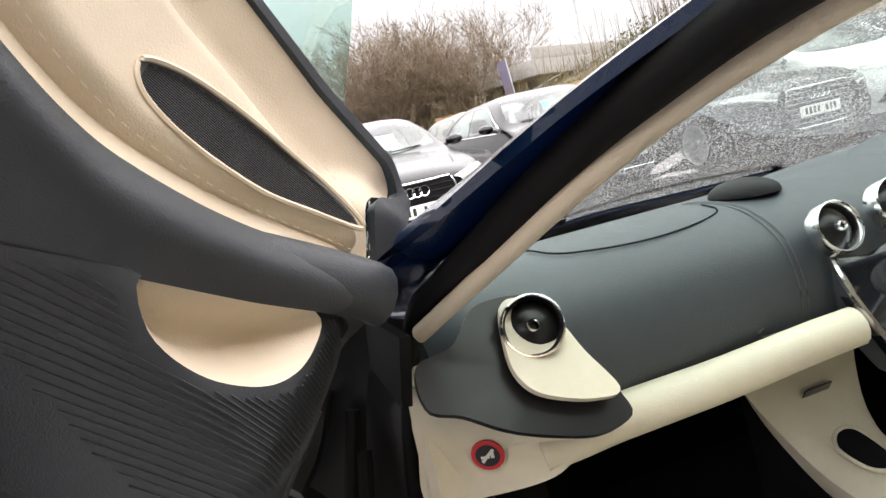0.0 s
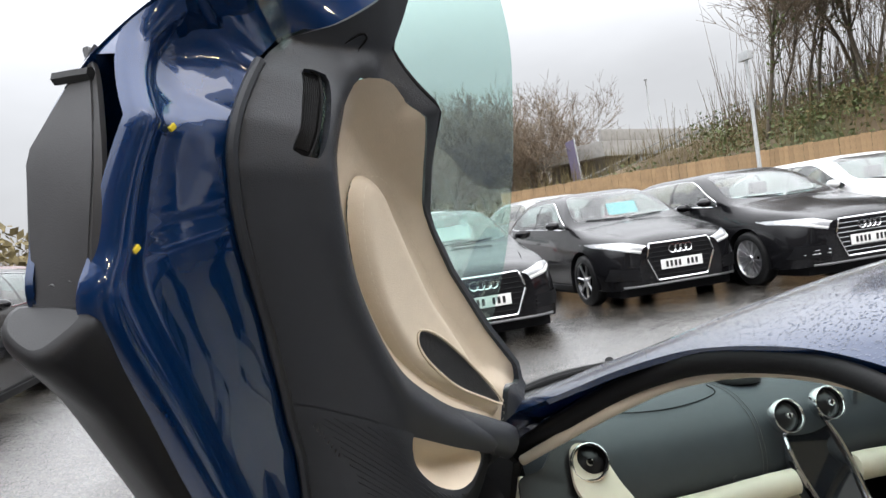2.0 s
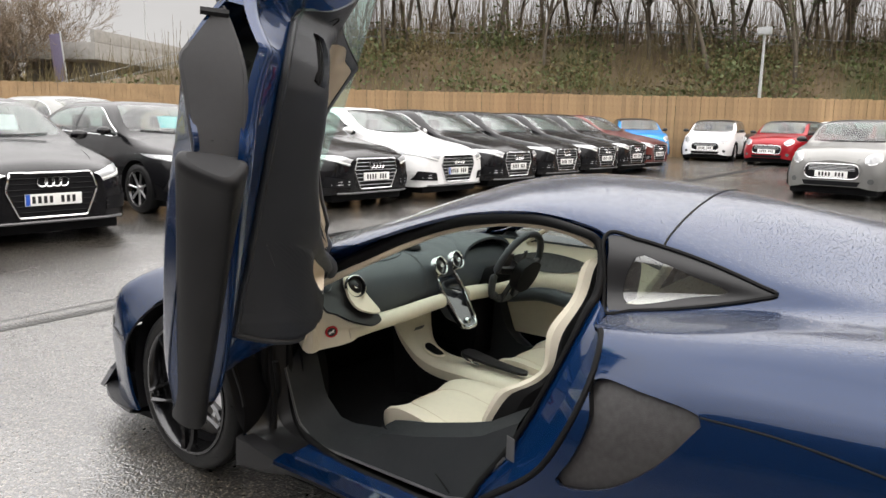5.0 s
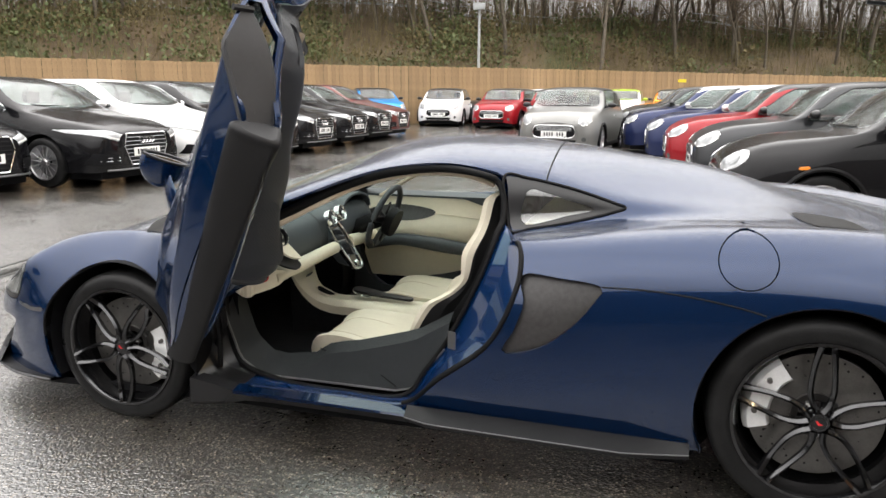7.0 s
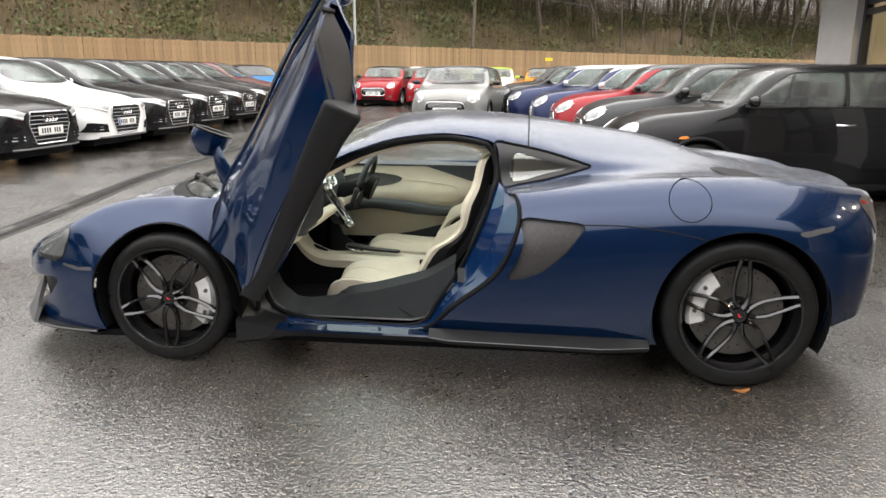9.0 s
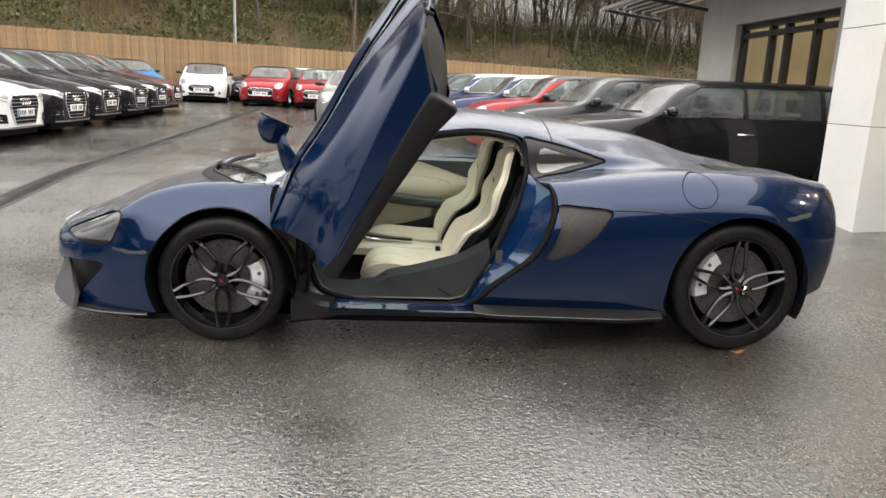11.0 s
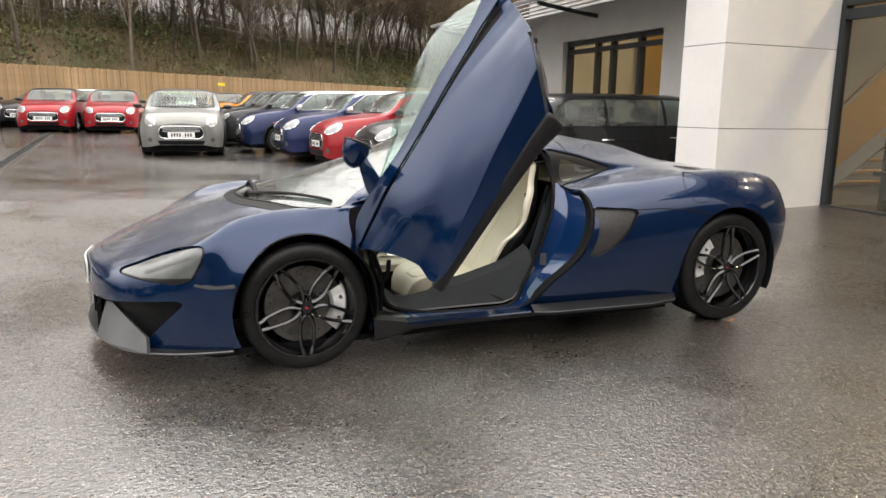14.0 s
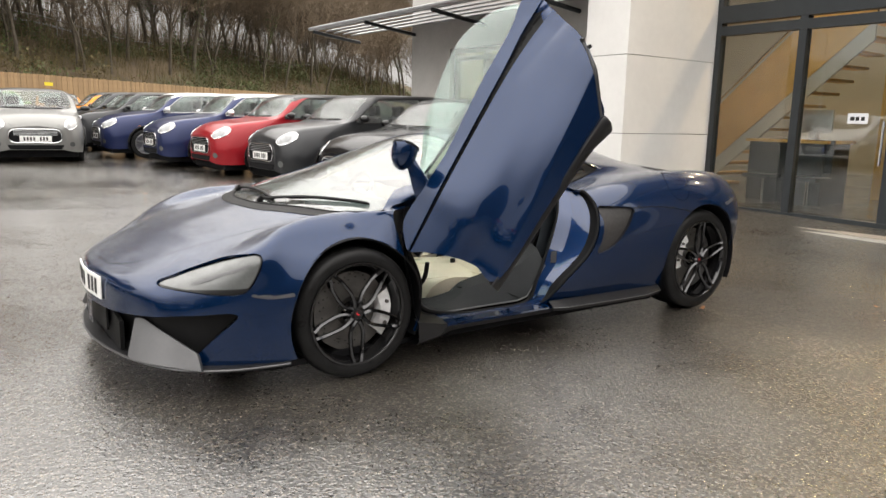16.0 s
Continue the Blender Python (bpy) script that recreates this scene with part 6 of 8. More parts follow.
for sgn in (1, -1):
    link("shift_paddle", moved(box(.012, .020, sgn * .06 - .012, sgn * .06 + .075 * (sgn > 0) + .012, .0, .075, .004), wm), CARBON, wheel_s)
mir = moved(box(-.012, .012, -.11, .11, -.028, .028, .012), pose(1.86, 0, 1.035, 0, 12, 0))
link("rear_view_mirror", mir, SATIN_BLACK, supercar)


# seats: a cushion with raised flanks and a one-piece back
def make_seat(yc):
    cu_t, cu_a = np.linspace(0, 1, 22) ** 1.5, np.linspace(-1, 1, 25)
    crown = lambda t: .285 + .045 * np.exp(-((t - .22) / .3) ** 2) - .11 * np.exp(-np.asarray(t) / .035)

    def cushion(t, a):
        x = 1.985 - .56 * t
        w = np.interp(t, [0, .03, .08, .16, .5, 1], [.130, .165, .190, .207, .228, .215])
        top = crown(t)
        z = top + .055 * np.abs(a) ** 3.5 * np.interp(t, [0, .2, .6, 1], [.1, .5, 1, 1.1]) - .10 * np.clip(np.abs(a) - .93, 0, 1) * 8 * .2
        return np.stack([x + .02 * a * a, yc + a * w, z], -1)
    top = grid(cushion, cu_t, cu_a)
    seat = link("seat", top, LEATHER_CREAM, supercar, "cream leather bucket seat", smooth=70)
    rim = np.vstack([cushion(cu_t, np.full(22, 1.0)), cushion(np.ones(25), cu_a[::-1]), cushion(cu_t[::-1], np.full(22, -1.0)), cushion(np.zeros(25), cu_a)])
    low_rim = (rim - (1.7, yc, 0)) * (.93, .93, 0) + (1.7, yc, .17)
    link("seat_base", flipped(strip(rim, low_rim, steps=2)), LEATHER_CREAM, seat, smooth=70)
    insert = loop([(1.90, -.10), (1.93, 0), (1.90, .10), (1.7, .125), (1.5, .13), (1.5, -.13), (1.7, -.125)], 40)
    seam = np.array([(x, yc + y, float(crown((1.985 - x) / .56)) + .003) for x, y in insert])
    link("seat_seam", tube(seam, .0025, 5, closed=True), LEATHER_TAN, seat)
    bt, ba = np.linspace(0, 1, 34), np.linspace(-1, 1, 27)
    cline = curve((0, 1.46, .28), (.25, 1.355, .43), (.5, 1.27, .60), (.75, 1.20, .80), (.9, 1.165, .93), (1.0, 1.15, .995))
    width = curve((0, .185), (.2, .228), (.38, .230), (.50, .204), (.64, .212), (.74, .192), (.82, .152), (.92, .142), (.97, .115), (1.0, .06))
    wing = curve((0, .05), (.15, .11), (.34, .125), (.46, .06), (.54, .035), (.68, .062), (.80, .045), (.92, .05), (1, .01))

    def front(t, a):
        c = cline(t)
        w, b = width(t), wing(t)
        return np.stack([c[..., 0] + b * np.abs(a) ** 3, yc + a * w, c[..., 1] + .25 * b * np.abs(a) ** 3], -1)

    def rear(t, a):
        p, b = front(t, a), wing(t)
        deep = .10 * (1 - .75 * np.abs(a) ** 4) * np.interp(t, [0, .6, 1], [1, .9, .45]) + .6 * b * np.abs(a) ** 3
        return p + np.stack([-deep, 0 * a, -.03 * (1 - np.abs(a) ** 4)], -1)
    link("backrest", grid(front, bt, ba), LEATHER_CREAM, seat, smooth=70)
    shell_faces = [flipped(grid(rear, bt, ba)), strip(front(np.ones(27), ba), rear(np.ones(27), ba), closed=False)]
    share = np.interp(bt, [0, .3, .55, .75, 1], [.30, .42, .75, .95, .95])[:, None]
    for sgn in (1, -1):
        f_edge, r_edge = front(bt, np.full(34, float(sgn))), rear(bt, np.full(34, float(sgn)))
        seam_line = f_edge * (1 - share) + r_edge * share
        bulge = (f_edge + seam_line) / 2 + (0, sgn * .010, 0)
        turn = (lambda q: q) if sgn > 0 else flipped
        link("backrest_flank", turn(merge(strip(f_edge, bulge, closed=False), strip(bulge, seam_line, closed=False))), LEATHER_CREAM, seat, smooth=70)
        shell_faces.append(turn(strip(seam_line, r_edge, closed=False)))
    link("backrest_shell", merge(*shell_faces), BLACK_PLASTIC, seat, "black moulded seat shell", smooth=70)
    for sgn in (1, -1):
        p = front(np.linspace(.08, .80, 20), np.full(20, sgn * .62)) + (.004, 0, 0)
        link("seat_seam", tube(p, .0015, 5), LEATHER_TAN, seat)
        hb = front(np.array(.735), np.array(sgn * .72))
        link("belt_guide", moved(lathe([(.006, -.002), (.014, -.003), (.016, .002)], 18, axis="x", centre=tuple(hb + (.006, 0, 0))), Matrix.Identity(4)), GREY_SATIN, seat)
    link("belt_buckle", box(1.52, 1.55, yc - .235, yc - .215, .31, .36, .006), BLACK_PLASTIC, seat)
    belt = loop([(1.13, yc + .235, .86), (1.22, yc + .25, .62), (1.36, yc + .255, .42), (1.45, yc + .26, .33)], 24, closed=False)
    link("seat_belt", tube(belt, .020, 6, flat=.12), RUBBER, seat)
    return seat


make_seat(.375)
make_seat(-.375)

# the far door's inner trim, seen across the cabin
fx, fz = np.linspace(1.12, 2.32, 60), np.linspace(.30, .802, 34)
far_y = lambda x, z: -(.735 - .02 * np.sin((z - .3) * 5) - .05 * np.exp(-((z - .60) / .09) ** 2) * np.interp(x, [1.1, 1.4, 2.1, 2.3], [.3, 1, 1, .4]))
FAR = grid(lambda u, v: np.stack([u, far_y(u, v), v], -1), fx, fz)
far_trim = link("far_door_trim", flipped(FAR), LEATHER_CREAM, supercar, "cream leather trim of the closed far door", smooth=60)
waist = lambda x: .802 - np.clip(1.62 - x, 0, 1) * .30
link("waist_trim", (lambda q: (q[0] + (0, .004, 0), q[1]))(flipped(clip(FAR, lambda x, y, z: z - waist(x) + .010))), LEATHER_DARK, far_trim, smooth=60)
ledge = np.array([(x, float(far_y(x, .802)) + .004, .803) for x in np.linspace(1.12, 2.30, 30)])
link("waist_ledge", flipped(strip(ledge, np.array([(x, -skin_y(x, .825) + .012, .825) for x in ledge[:, 0]]), closed=False)), LEATHER_DARK, far_trim, smooth=60)
fsp = inside(loop([(2.22, .70), (2.05, .745), (1.86, .735), (1.78, .705), (1.88, .665), (2.08, .655)], 60))
link("far_speaker", (lambda s: (s[0] + (0, .006, 0), s[1]))(flipped(clip(FAR, lambda x, y, z: fsp(x, z)))), CARBON, far_trim)
arm = loop([(2.20, -.66, .50), (2.0, -.645, .545), (1.8, -.65, .53), (1.5, -.66, .50), (1.25, -.68, .52)], 26, closed=False)
link("far_armrest", tube(arm, np.interp(np.linspace(0, 1, 26), [0, .5, 1], [.030, .042, .025]), 10), LEATHER_DARK, far_trim, smooth=70)
ln = loop([(1.80, .56), (1.55, .55), (1.41, .575), (1.42, .66), (1.62, .69), (1.80, .70)], 60, closed=False)
link("trim_seam", tube(np.array([(x, float(far_y(x, z)) + .003, z) for x, z in ln]), .002, 5), LEATHER_TAN, far_trim)
link("door_pull", box(1.62, 1.72, -.70, -.675, .585, .60, .004), SATIN_BLACK, far_trim)
# pillar trims inside the windscreen frame
for side in (1, -1):
    pil = loop([(2.14, side * .735, .815), (2.0, side * .675, .895), (1.85, side * .62, .975), (1.70, side * .575, 1.04), (1.5, side * .545, 1.085), (1.3, side * .53, 1.085), (1.17, side * .54, 1.05)], 44, closed=False)
    link("pillar_trim", tube(pil - (0, side * .020, .026), .012, 10, flat=.8), LEATHER_TAN, supercar, "almond trim on the windscreen pillar", smooth=70)
    corner = np.array([(2.10, side * .735, .80), (2.14, side * .745, .70), (2.32, side * .745, .72), (2.42, side * .74, .80)])
    link("pillar_foot", thick(fan(corner), .015), BLACK_PLASTIC, supercar)

# ---- parked cars: one builder, several body shapes ----
CAR_KNOTS = np.array([0, .22, .5, .78, 1.0])


class Shape:
    """Rails of a car body, by the distance f behind its nose: bottom, waist, belt, roof side (half width, height), and the middle line's height."""

    def __init__(self, length, axles, radius, low, waist, belt, side, top, screen, windows, pillars, doors):
        self.length, self.axles, self.radius = length, axles, radius
        self.low, self.waist, self.belt, self.side, self.top = curve(*low), curve(*waist), curve(*belt), curve(*side), curve(*top)
        self.screen, self.windows, self.pillars, self.doors = screen, windows, pillars, doors

    def point(self, f, s):
        f, s = np.broadcast_arrays(np.asarray(f, float), np.asarray(s, float))
        t = self.top(f)
        p = np.stack([self.low(f), self.waist(f), self.belt(f), self.side(f), np.stack([0 * t, t], -1)], -2)
        m = np.empty_like(p)
        k = CAR_KNOTS
        m[..., 1:-1, :] = (p[..., 2:, :] - p[..., :-2, :]) / (k[2:] - k[:-2])[:, None] * .8
        m[..., 0, :] = (p[..., 1, :] - p[..., 0, :]) / (k[1] - k[0])
        m[..., -1, 0] = (p[..., -1, 0] - p[..., -2, 0]) / (k[-1] - k[-2])
        m[..., -1, 1] = 0
        i = np.clip(np.searchsorted(k, s, side="right") - 1, 0, 3)
        h = k[i + 1] - k[i]
        u = ((s - k[i]) / h)[..., None]
        take = lambda a, j: np.take_along_axis(a, j[..., None, None].repeat(2, -1), -2)[..., 0, :]
        yz = (2*u**3 - 3*u**2 + 1) * take(p, i) + (u**3 - 2*u**2 + u) * h[..., None] * take(m, i) + (3*u**2 - 2*u**3) * take(p, i + 1) + (u**3 - u**2) * h[..., None] * take(m, i + 1)
        return np.stack([-f, yz[..., 0], yz[..., 1]], -1)

    def y_at(self, f, z):
        p = self.point(np.full(60, f), np.linspace(0, .8, 60))
        return float(np.interp(z, np.maximum.accumulate(p[:, 2]), p[:, 1]))

    def x_at(self, y, z):
        """The place of the nose's skin at half width y and height z."""
        f = np.linspace(0, .9, 70)
        return -float(f[np.argmax([self.y_at(q, z) >= abs(y) for q in f])])


SMALL = Shape(3.97, (.79, 3.26), .31,
    [(0, .50, .23), (.04, .62, .21), (.2, .78, .19), (.5, .82, .2), (2, .80, .2), (3.4, .82, .22), (3.8, .72, .27), (3.97, .5, .33)],
    [(0, .52, .45), (.03, .64, .45), (.12, .75, .45), (.3, .83, .46), (.79, .87, .52), (2, .865, .52), (3.26, .87, .55), (3.7, .81, .58), (3.9, .70, .6), (3.97, .55, .62)],
    [(0, .45, .64), (.03, .58, .665), (.15, .68, .70), (.35, .76, .76), (.79, .80, .84), (1.2, .80, .90), (2, .80, .93), (3.2, .80, .97), (3.7, .74, .98), (3.9, .66, .92), (3.97, .5, .85)],
    [(0, .25, .665), (.03, .33, .70), (.3, .42, .80), (.8, .56, .90), (1.08, .68, .955), (1.3, .69, 1.07), (1.62, .60, 1.29), (2.0, .565, 1.36), (2.8, .555, 1.36), (3.4, .55, 1.27), (3.75, .53, 1.10), (3.9, .48, .97), (3.97, .4, .88)],
    [(0, .68), (.03, .715), (.3, .825), (.8, .935), (1.05, .985), (1.3, 1.14), (1.62, 1.335), (2.0, 1.405), (2.8, 1.405), (3.4, 1.32), (3.75, 1.13), (3.9, 1.0), (3.97, .9)],
    (1.06, .20, 1.66, .08), [(1.30, .955), (1.6, 1.13), (1.85, 1.27), (2.1, 1.315), (2.8, 1.31), (3.2, 1.22), (3.4, 1.07), (3.35, 1.01), (2.6, .985), (1.9, .962)], (2.42,), (1.25, 2.46))
MIDDLE = Shape(4.55, (.88, 3.62), .32,
    [(0, .50, .24), (.04, .66, .22), (.2, .82, .2), (.5, .86, .2), (2, .84, .2), (3.8, .86, .22), (4.3, .76, .27), (4.55, .55, .33)],
    [(0, .55, .46), (.03, .68, .46), (.12, .80, .46), (.3, .87, .48), (.88, .91, .55), (2, .905, .55), (3.62, .91, .58), (4.2, .85, .62), (4.45, .74, .64), (4.55, .58, .66)],
    [(0, .48, .66), (.03, .62, .685), (.15, .72, .72), (.35, .79, .78), (.88, .83, .86), (1.3, .83, .92), (2.2, .83, .96), (3.6, .83, 1.0), (4.2, .78, 1.01), (4.45, .68, .95), (4.55, .55, .88)],
    [(0, .26, .69), (.03, .35, .72), (.3, .44, .82), (.9, .60, .925), (1.2, .71, .98), (1.45, .72, 1.10), (1.85, .62, 1.32), (2.25, .585, 1.385), (3.3, .575, 1.385), (3.9, .57, 1.32), (4.3, .55, 1.15), (4.45, .5, 1.0), (4.55, .42, .91)],
    [(0, .70), (.03, .735), (.3, .845), (.9, .96), (1.18, 1.01), (1.45, 1.16), (1.85, 1.365), (2.25, 1.43), (3.3, 1.43), (3.9, 1.37), (4.3, 1.19), (4.45, 1.03), (4.55, .93)],
    (1.19, .22, 1.90, .08), [(1.46, .985), (1.8, 1.16), (2.1, 1.30), (2.4, 1.345), (3.3, 1.345), (3.8, 1.27), (4.1, 1.12), (4.05, 1.04), (3.0, 1.02), (2.1, .995)], (2.62, 3.5), (1.38, 2.66, 3.55))
MINI = Shape(3.85, (.80, 3.29), .305,
    [(0, .45, .24), (.04, .58, .21), (.2, .74, .19), (.5, .80, .2), (2, .78, .2), (3.4, .80, .22), (3.7, .70, .27), (3.85, .5, .33)],
    [(0, .50, .44), (.03, .60, .44), (.12, .70, .45), (.3, .79, .46), (.80, .855, .52), (2, .845, .52), (3.29, .855, .55), (3.6, .80, .58), (3.78, .70, .6), (3.85, .55, .62)],
    [(0, .42, .62), (.03, .52, .66), (.12, .60, .715), (.3, .69, .80), (.80, .775, .88), (1.1, .78, .915), (2, .79, .94), (3.2, .79, .965), (3.6, .74, .96), (3.78, .66, .90), (3.85, .5, .83)],
    [(0, .22, .66), (.03, .30, .71), (.12, .36, .78), (.3, .42, .86), (.8, .55, .935), (1.0, .66, .955), (1.15, .685, 1.03), (1.42, .64, 1.27), (1.7, .615, 1.345), (2.8, .61, 1.365), (3.4, .60, 1.31), (3.65, .58, 1.14), (3.78, .5, .96), (3.85, .4, .86)],
    [(0, .68), (.03, .735), (.12, .81), (.3, .885), (.8, .965), (.98, .985), (1.15, 1.09), (1.42, 1.325), (1.7, 1.395), (2.8, 1.41), (3.4, 1.355), (3.65, 1.18), (3.78, .99), (3.85, .88)],
    (.99, .16, 1.45, .06), [(1.20, .965), (1.38, 1.12), (1.58, 1.27), (1.8, 1.325), (2.8, 1.335), (3.3, 1.27), (3.5, 1.10), (3.4, 1.0), (2.6, .98), (1.9, .972)], (2.45,), (1.14, 2.5))
ESTATE = Shape(4.25, (.83, 3.50), .315,
    [(0, .45, .24), (.04, .58, .21), (.2, .76, .19), (.5, .84, .2), (2, .82, .2), (3.7, .84, .22), (4.1, .74, .27), (4.25, .55, .33)],
    [(0, .52, .45), (.03, .62, .45), (.12, .72, .45), (.3, .82, .47), (.83, .89, .53), (2, .885, .53), (3.5, .89, .56), (4.0, .84, .6), (4.18, .74, .62), (4.25, .6, .64)],
    [(0, .43, .63), (.03, .54, .67), (.12, .62, .725), (.3, .72, .81), (.83, .81, .90), (1.15, .82, .94), (2, .82, .965), (3.5, .82, .985), (4.0, .79, .98), (4.18, .72, .93), (4.25, .55, .86)],
    [(0, .22, .67), (.03, .31, .72), (.12, .37, .79), (.3, .43, .875), (.83, .56, .955), (1.05, .68, .98), (1.2, .705, 1.05), (1.5, .655, 1.29), (1.8, .63, 1.37), (3.2, .625, 1.39), (3.85, .615, 1.37), (4.1, .60, 1.20), (4.2, .55, 1.02), (4.25, .45, .90)],
    [(0, .69), (.03, .745), (.12, .82), (.3, .90), (.83, .985), (1.03, 1.01), (1.2, 1.11), (1.5, 1.345), (1.8, 1.42), (3.2, 1.44), (3.85, 1.415), (4.1, 1.24), (4.2, 1.05), (4.25, .92)],
    (1.04, .16, 1.53, .06), [(1.26, .995), (1.45, 1.14), (1.65, 1.29), (1.9, 1.345), (3.2, 1.36), (3.75, 1.33), (3.95, 1.15), (3.9, 1.03), (3.0, 1.01), (2.0, 1.0)], (2.25, 3.2), (1.2, 2.3, 3.22))


def parked_wheel(parent, x, y, z, r, style, side):
    def put(s):
        v, f = s
        v = v * (1, side, 1) + (x, y * side, z)
        return (v, f) if side > 0 else (v, [tuple(reversed(q)) for q in f])
    rim = r * .70
    prof = [(rim - .01, -.015), (rim + .01, 0), (r - .03, -.003), (r - .008, -.018), (r, -.045), (r, -.16), (r - .02, -.19), (rim, -.195)]
    wheel = link("wheel", put(flipped(lathe(prof, 36))), TYRE, parent)
    link("rim", put(flipped(lathe([(rim + .002, -.004), (rim - .008, -.002), (rim - .014, -.012), (rim - .03, -.12), (.02, -.13)], 36))), ALLOY_DARK if style == "dark" else ALLOY, wheel)
    n = {"multi": 14, "five": 5, "dark": 7}[style]
    for k in range(n):
        a = 2 * math.pi * k / n + .3
        p = np.array([((.03 + (rim - .04) * t) * math.cos(a), -.022 - .012 * (1 - t), (.03 + (rim - .04) * t) * math.sin(a)) for t in (0, .35, .7, 1)])
        w = {"multi": .008, "five": .026, "dark": .014}[style]
        link("spoke", put(tube(p, (w * 1.1, w, w, w * 1.25), 5, flat=1.0)), ALLOY, wheel)
    link("hub", put(flipped(lathe([(0, -.012), (.035, -.015), (.05, -.03), (.055, -.06)], 16))), ALLOY, wheel)
    return wheel


def nose_patch(shape, poly, lift, depth=1.0):
    """A piece of the nose's skin, cut out by an outline in (half width, height)."""
    fn = inside(poly)
    fs_ = np.unique(np.concatenate([np.linspace(0, .06, 26), np.linspace(.06, depth, 50)]))
    surf = grid(lambda f, s: shape.point(f, s), fs_, np.linspace(.02, .98, 60))
    return flipped(pushed(clip(surf, lambda x, y, z: np.where(x > -depth, fn(np.abs(y), z), -1.)), lift + .006))


def nose_plate(shape, poly, x):
    """The flat middle of a grille or intake, as wide as the nose is blunt."""
    right = [(min(a, shape.waist(0)[0] + .02), b) for a, b in poly if a > 0]
    ring = np.array([(x, a, b) for a, b in right] + [(x, -a, b) for a, b in right[::-1]])
    return fan(ring)


def make_car(name, shape, style, paint_mat, roof_mat, label, group, wheel_style, card=None, plate_blue=False):
    car = thing(name, pose(0, 0, 0), label, "car", group)
    n = int(shape.length * 17)
    fs_ = np.unique(np.concatenate([np.linspace(0, .05, 12), np.linspace(.05, shape.length - .05, n), np.linspace(shape.length - .05, shape.length, 8)]))
    skin = flipped(grid(shape.point, fs_, np.linspace(0, 1, 28)))
    fa, ra = shape.axles
    r = shape.radius
    arch_f = lambda x, y, z: np.where(np.abs(y) > .4, np.minimum(np.hypot(x + fa, z - r), np.hypot(x + ra, z - r)) - (r + .045), 1.)
    b0, bq, t0, tq = shape.screen
    ymax = .80
    scr = lambda x, y, z: np.minimum(np.minimum((-x) - (b0 + bq * (np.abs(y) / ymax) ** 2), (t0 + tq * (np.abs(y) / .6) ** 2) + x), np.where(z > .9, shape.side(-x)[..., 0] - .015 - np.abs(y), -1.))
    win_in = inside(loop([(-a, b) for a, b in shape.windows], 90))
    win = lambda x, y, z: np.where(np.abs(y) > .3, win_in(x, z), -1.)
    rear = lambda x, y, z: np.minimum(np.minimum(-x - (shape.length - .72), z - (shape.belt(-x)[..., 1] + .06)), np.minimum(shape.side(-x)[..., 0] - .03 - np.abs(y), (shape.length - .12) + x))
    half = clip(skin, arch_f)
    half = clip(half, lambda x, y, z: -scr(x, y, z))
    half = clip(half, lambda x, y, z: -win(x, y, z))
    half = clip(half, lambda x, y, z: -rear(x, y, z))
    for d in shape.doors:
        half = clip(half, lambda x, y, z: np.where((np.abs(y) > .5) & (z > .3) & (z < shape.belt(-x)[..., 1] + .03), np.abs(x + d - .02 * np.sin((z - .3) * 3)) - .0045, 1.))
    half = clip(half, lambda x, y, z: np.where((z > .6) & (-x < shape.screen[0]), np.abs(np.abs(y) - shape.side(-x)[..., 0] - .10) - .004, 1.))
    top_f = lambda x, y, z: np.minimum(z - (shape.side(-x)[..., 1] - .02), -x - shape.screen[2] + .05)
    body_s = half if roof_mat is None else clip(half, lambda x, y, z: -top_f(x, y, z))
    link("body", flipped(both(body_s)), paint_mat, car, smooth=38)
    if roof_mat is not None:
        link("roof", flipped(both(clip(half, top_f))), roof_mat, car, smooth=38)
    dark = clip(pushed(flipped(skin), -.03), lambda x, y, z: np.minimum(shape.belt(-x)[..., 1] + .0 - z, arch_f(x, y, z)))
    link("inner_shell", both(dark), LINER, car)
    link("windscreen", flipped(both(clip(skin, scr))), GLASS_DARK, car, shadow=False)
    wins = clip(skin, win)
    for sd in (1, -1):
        cuts = [0] + list(shape.pillars) + [99]
        for k in range(len(cuts) - 1):
            piece = clip(wins, lambda x, y, z: np.minimum(-x - cuts[k] - .03, cuts[k + 1] + x - .03))
            if len(piece[1]):
                link("side_window", flipped(piece) if sd > 0 else mirrored(flipped(piece)), GLASS_DARK, car, shadow=False)
        for p in shape.pillars:
            post = clip(wins, lambda x, y, z: .03 - np.abs(x + p))
            link("window_pillar", pushed(flipped(post) if sd > 0 else mirrored(flipped(post)), .001), SATIN_BLACK, car)
        rim_w = np.array([(-a, sd * (shape.y_at(a, b) + .002), b) for a, b in loop(shape.windows, 80)])
        link("window_trim", tube(rim_w, .007, 5, closed=True), SATIN_BLACK if style == "mini" else CHROME, car)
        for d in shape.doors[:-1]:
            z = shape.belt(d)[1] - .12
            fx_ = shape.doors[-1] - .25 if len(shape.doors) == 2 else d + 1.05
            link("door_handle", tube(np.array([(-fx_ + q, sd * (shape.y_at(fx_, z) + .018 - 3 * q * q), z) for q in np.linspace(-.09, .09, 7)]), .011, 6), CHROME if style == "mini" else paint_mat, car)
        mx, mz = shape.windows[0][0] + .10, shape.windows[0][1] + .055
        my = shape.y_at(mx, mz - .06)
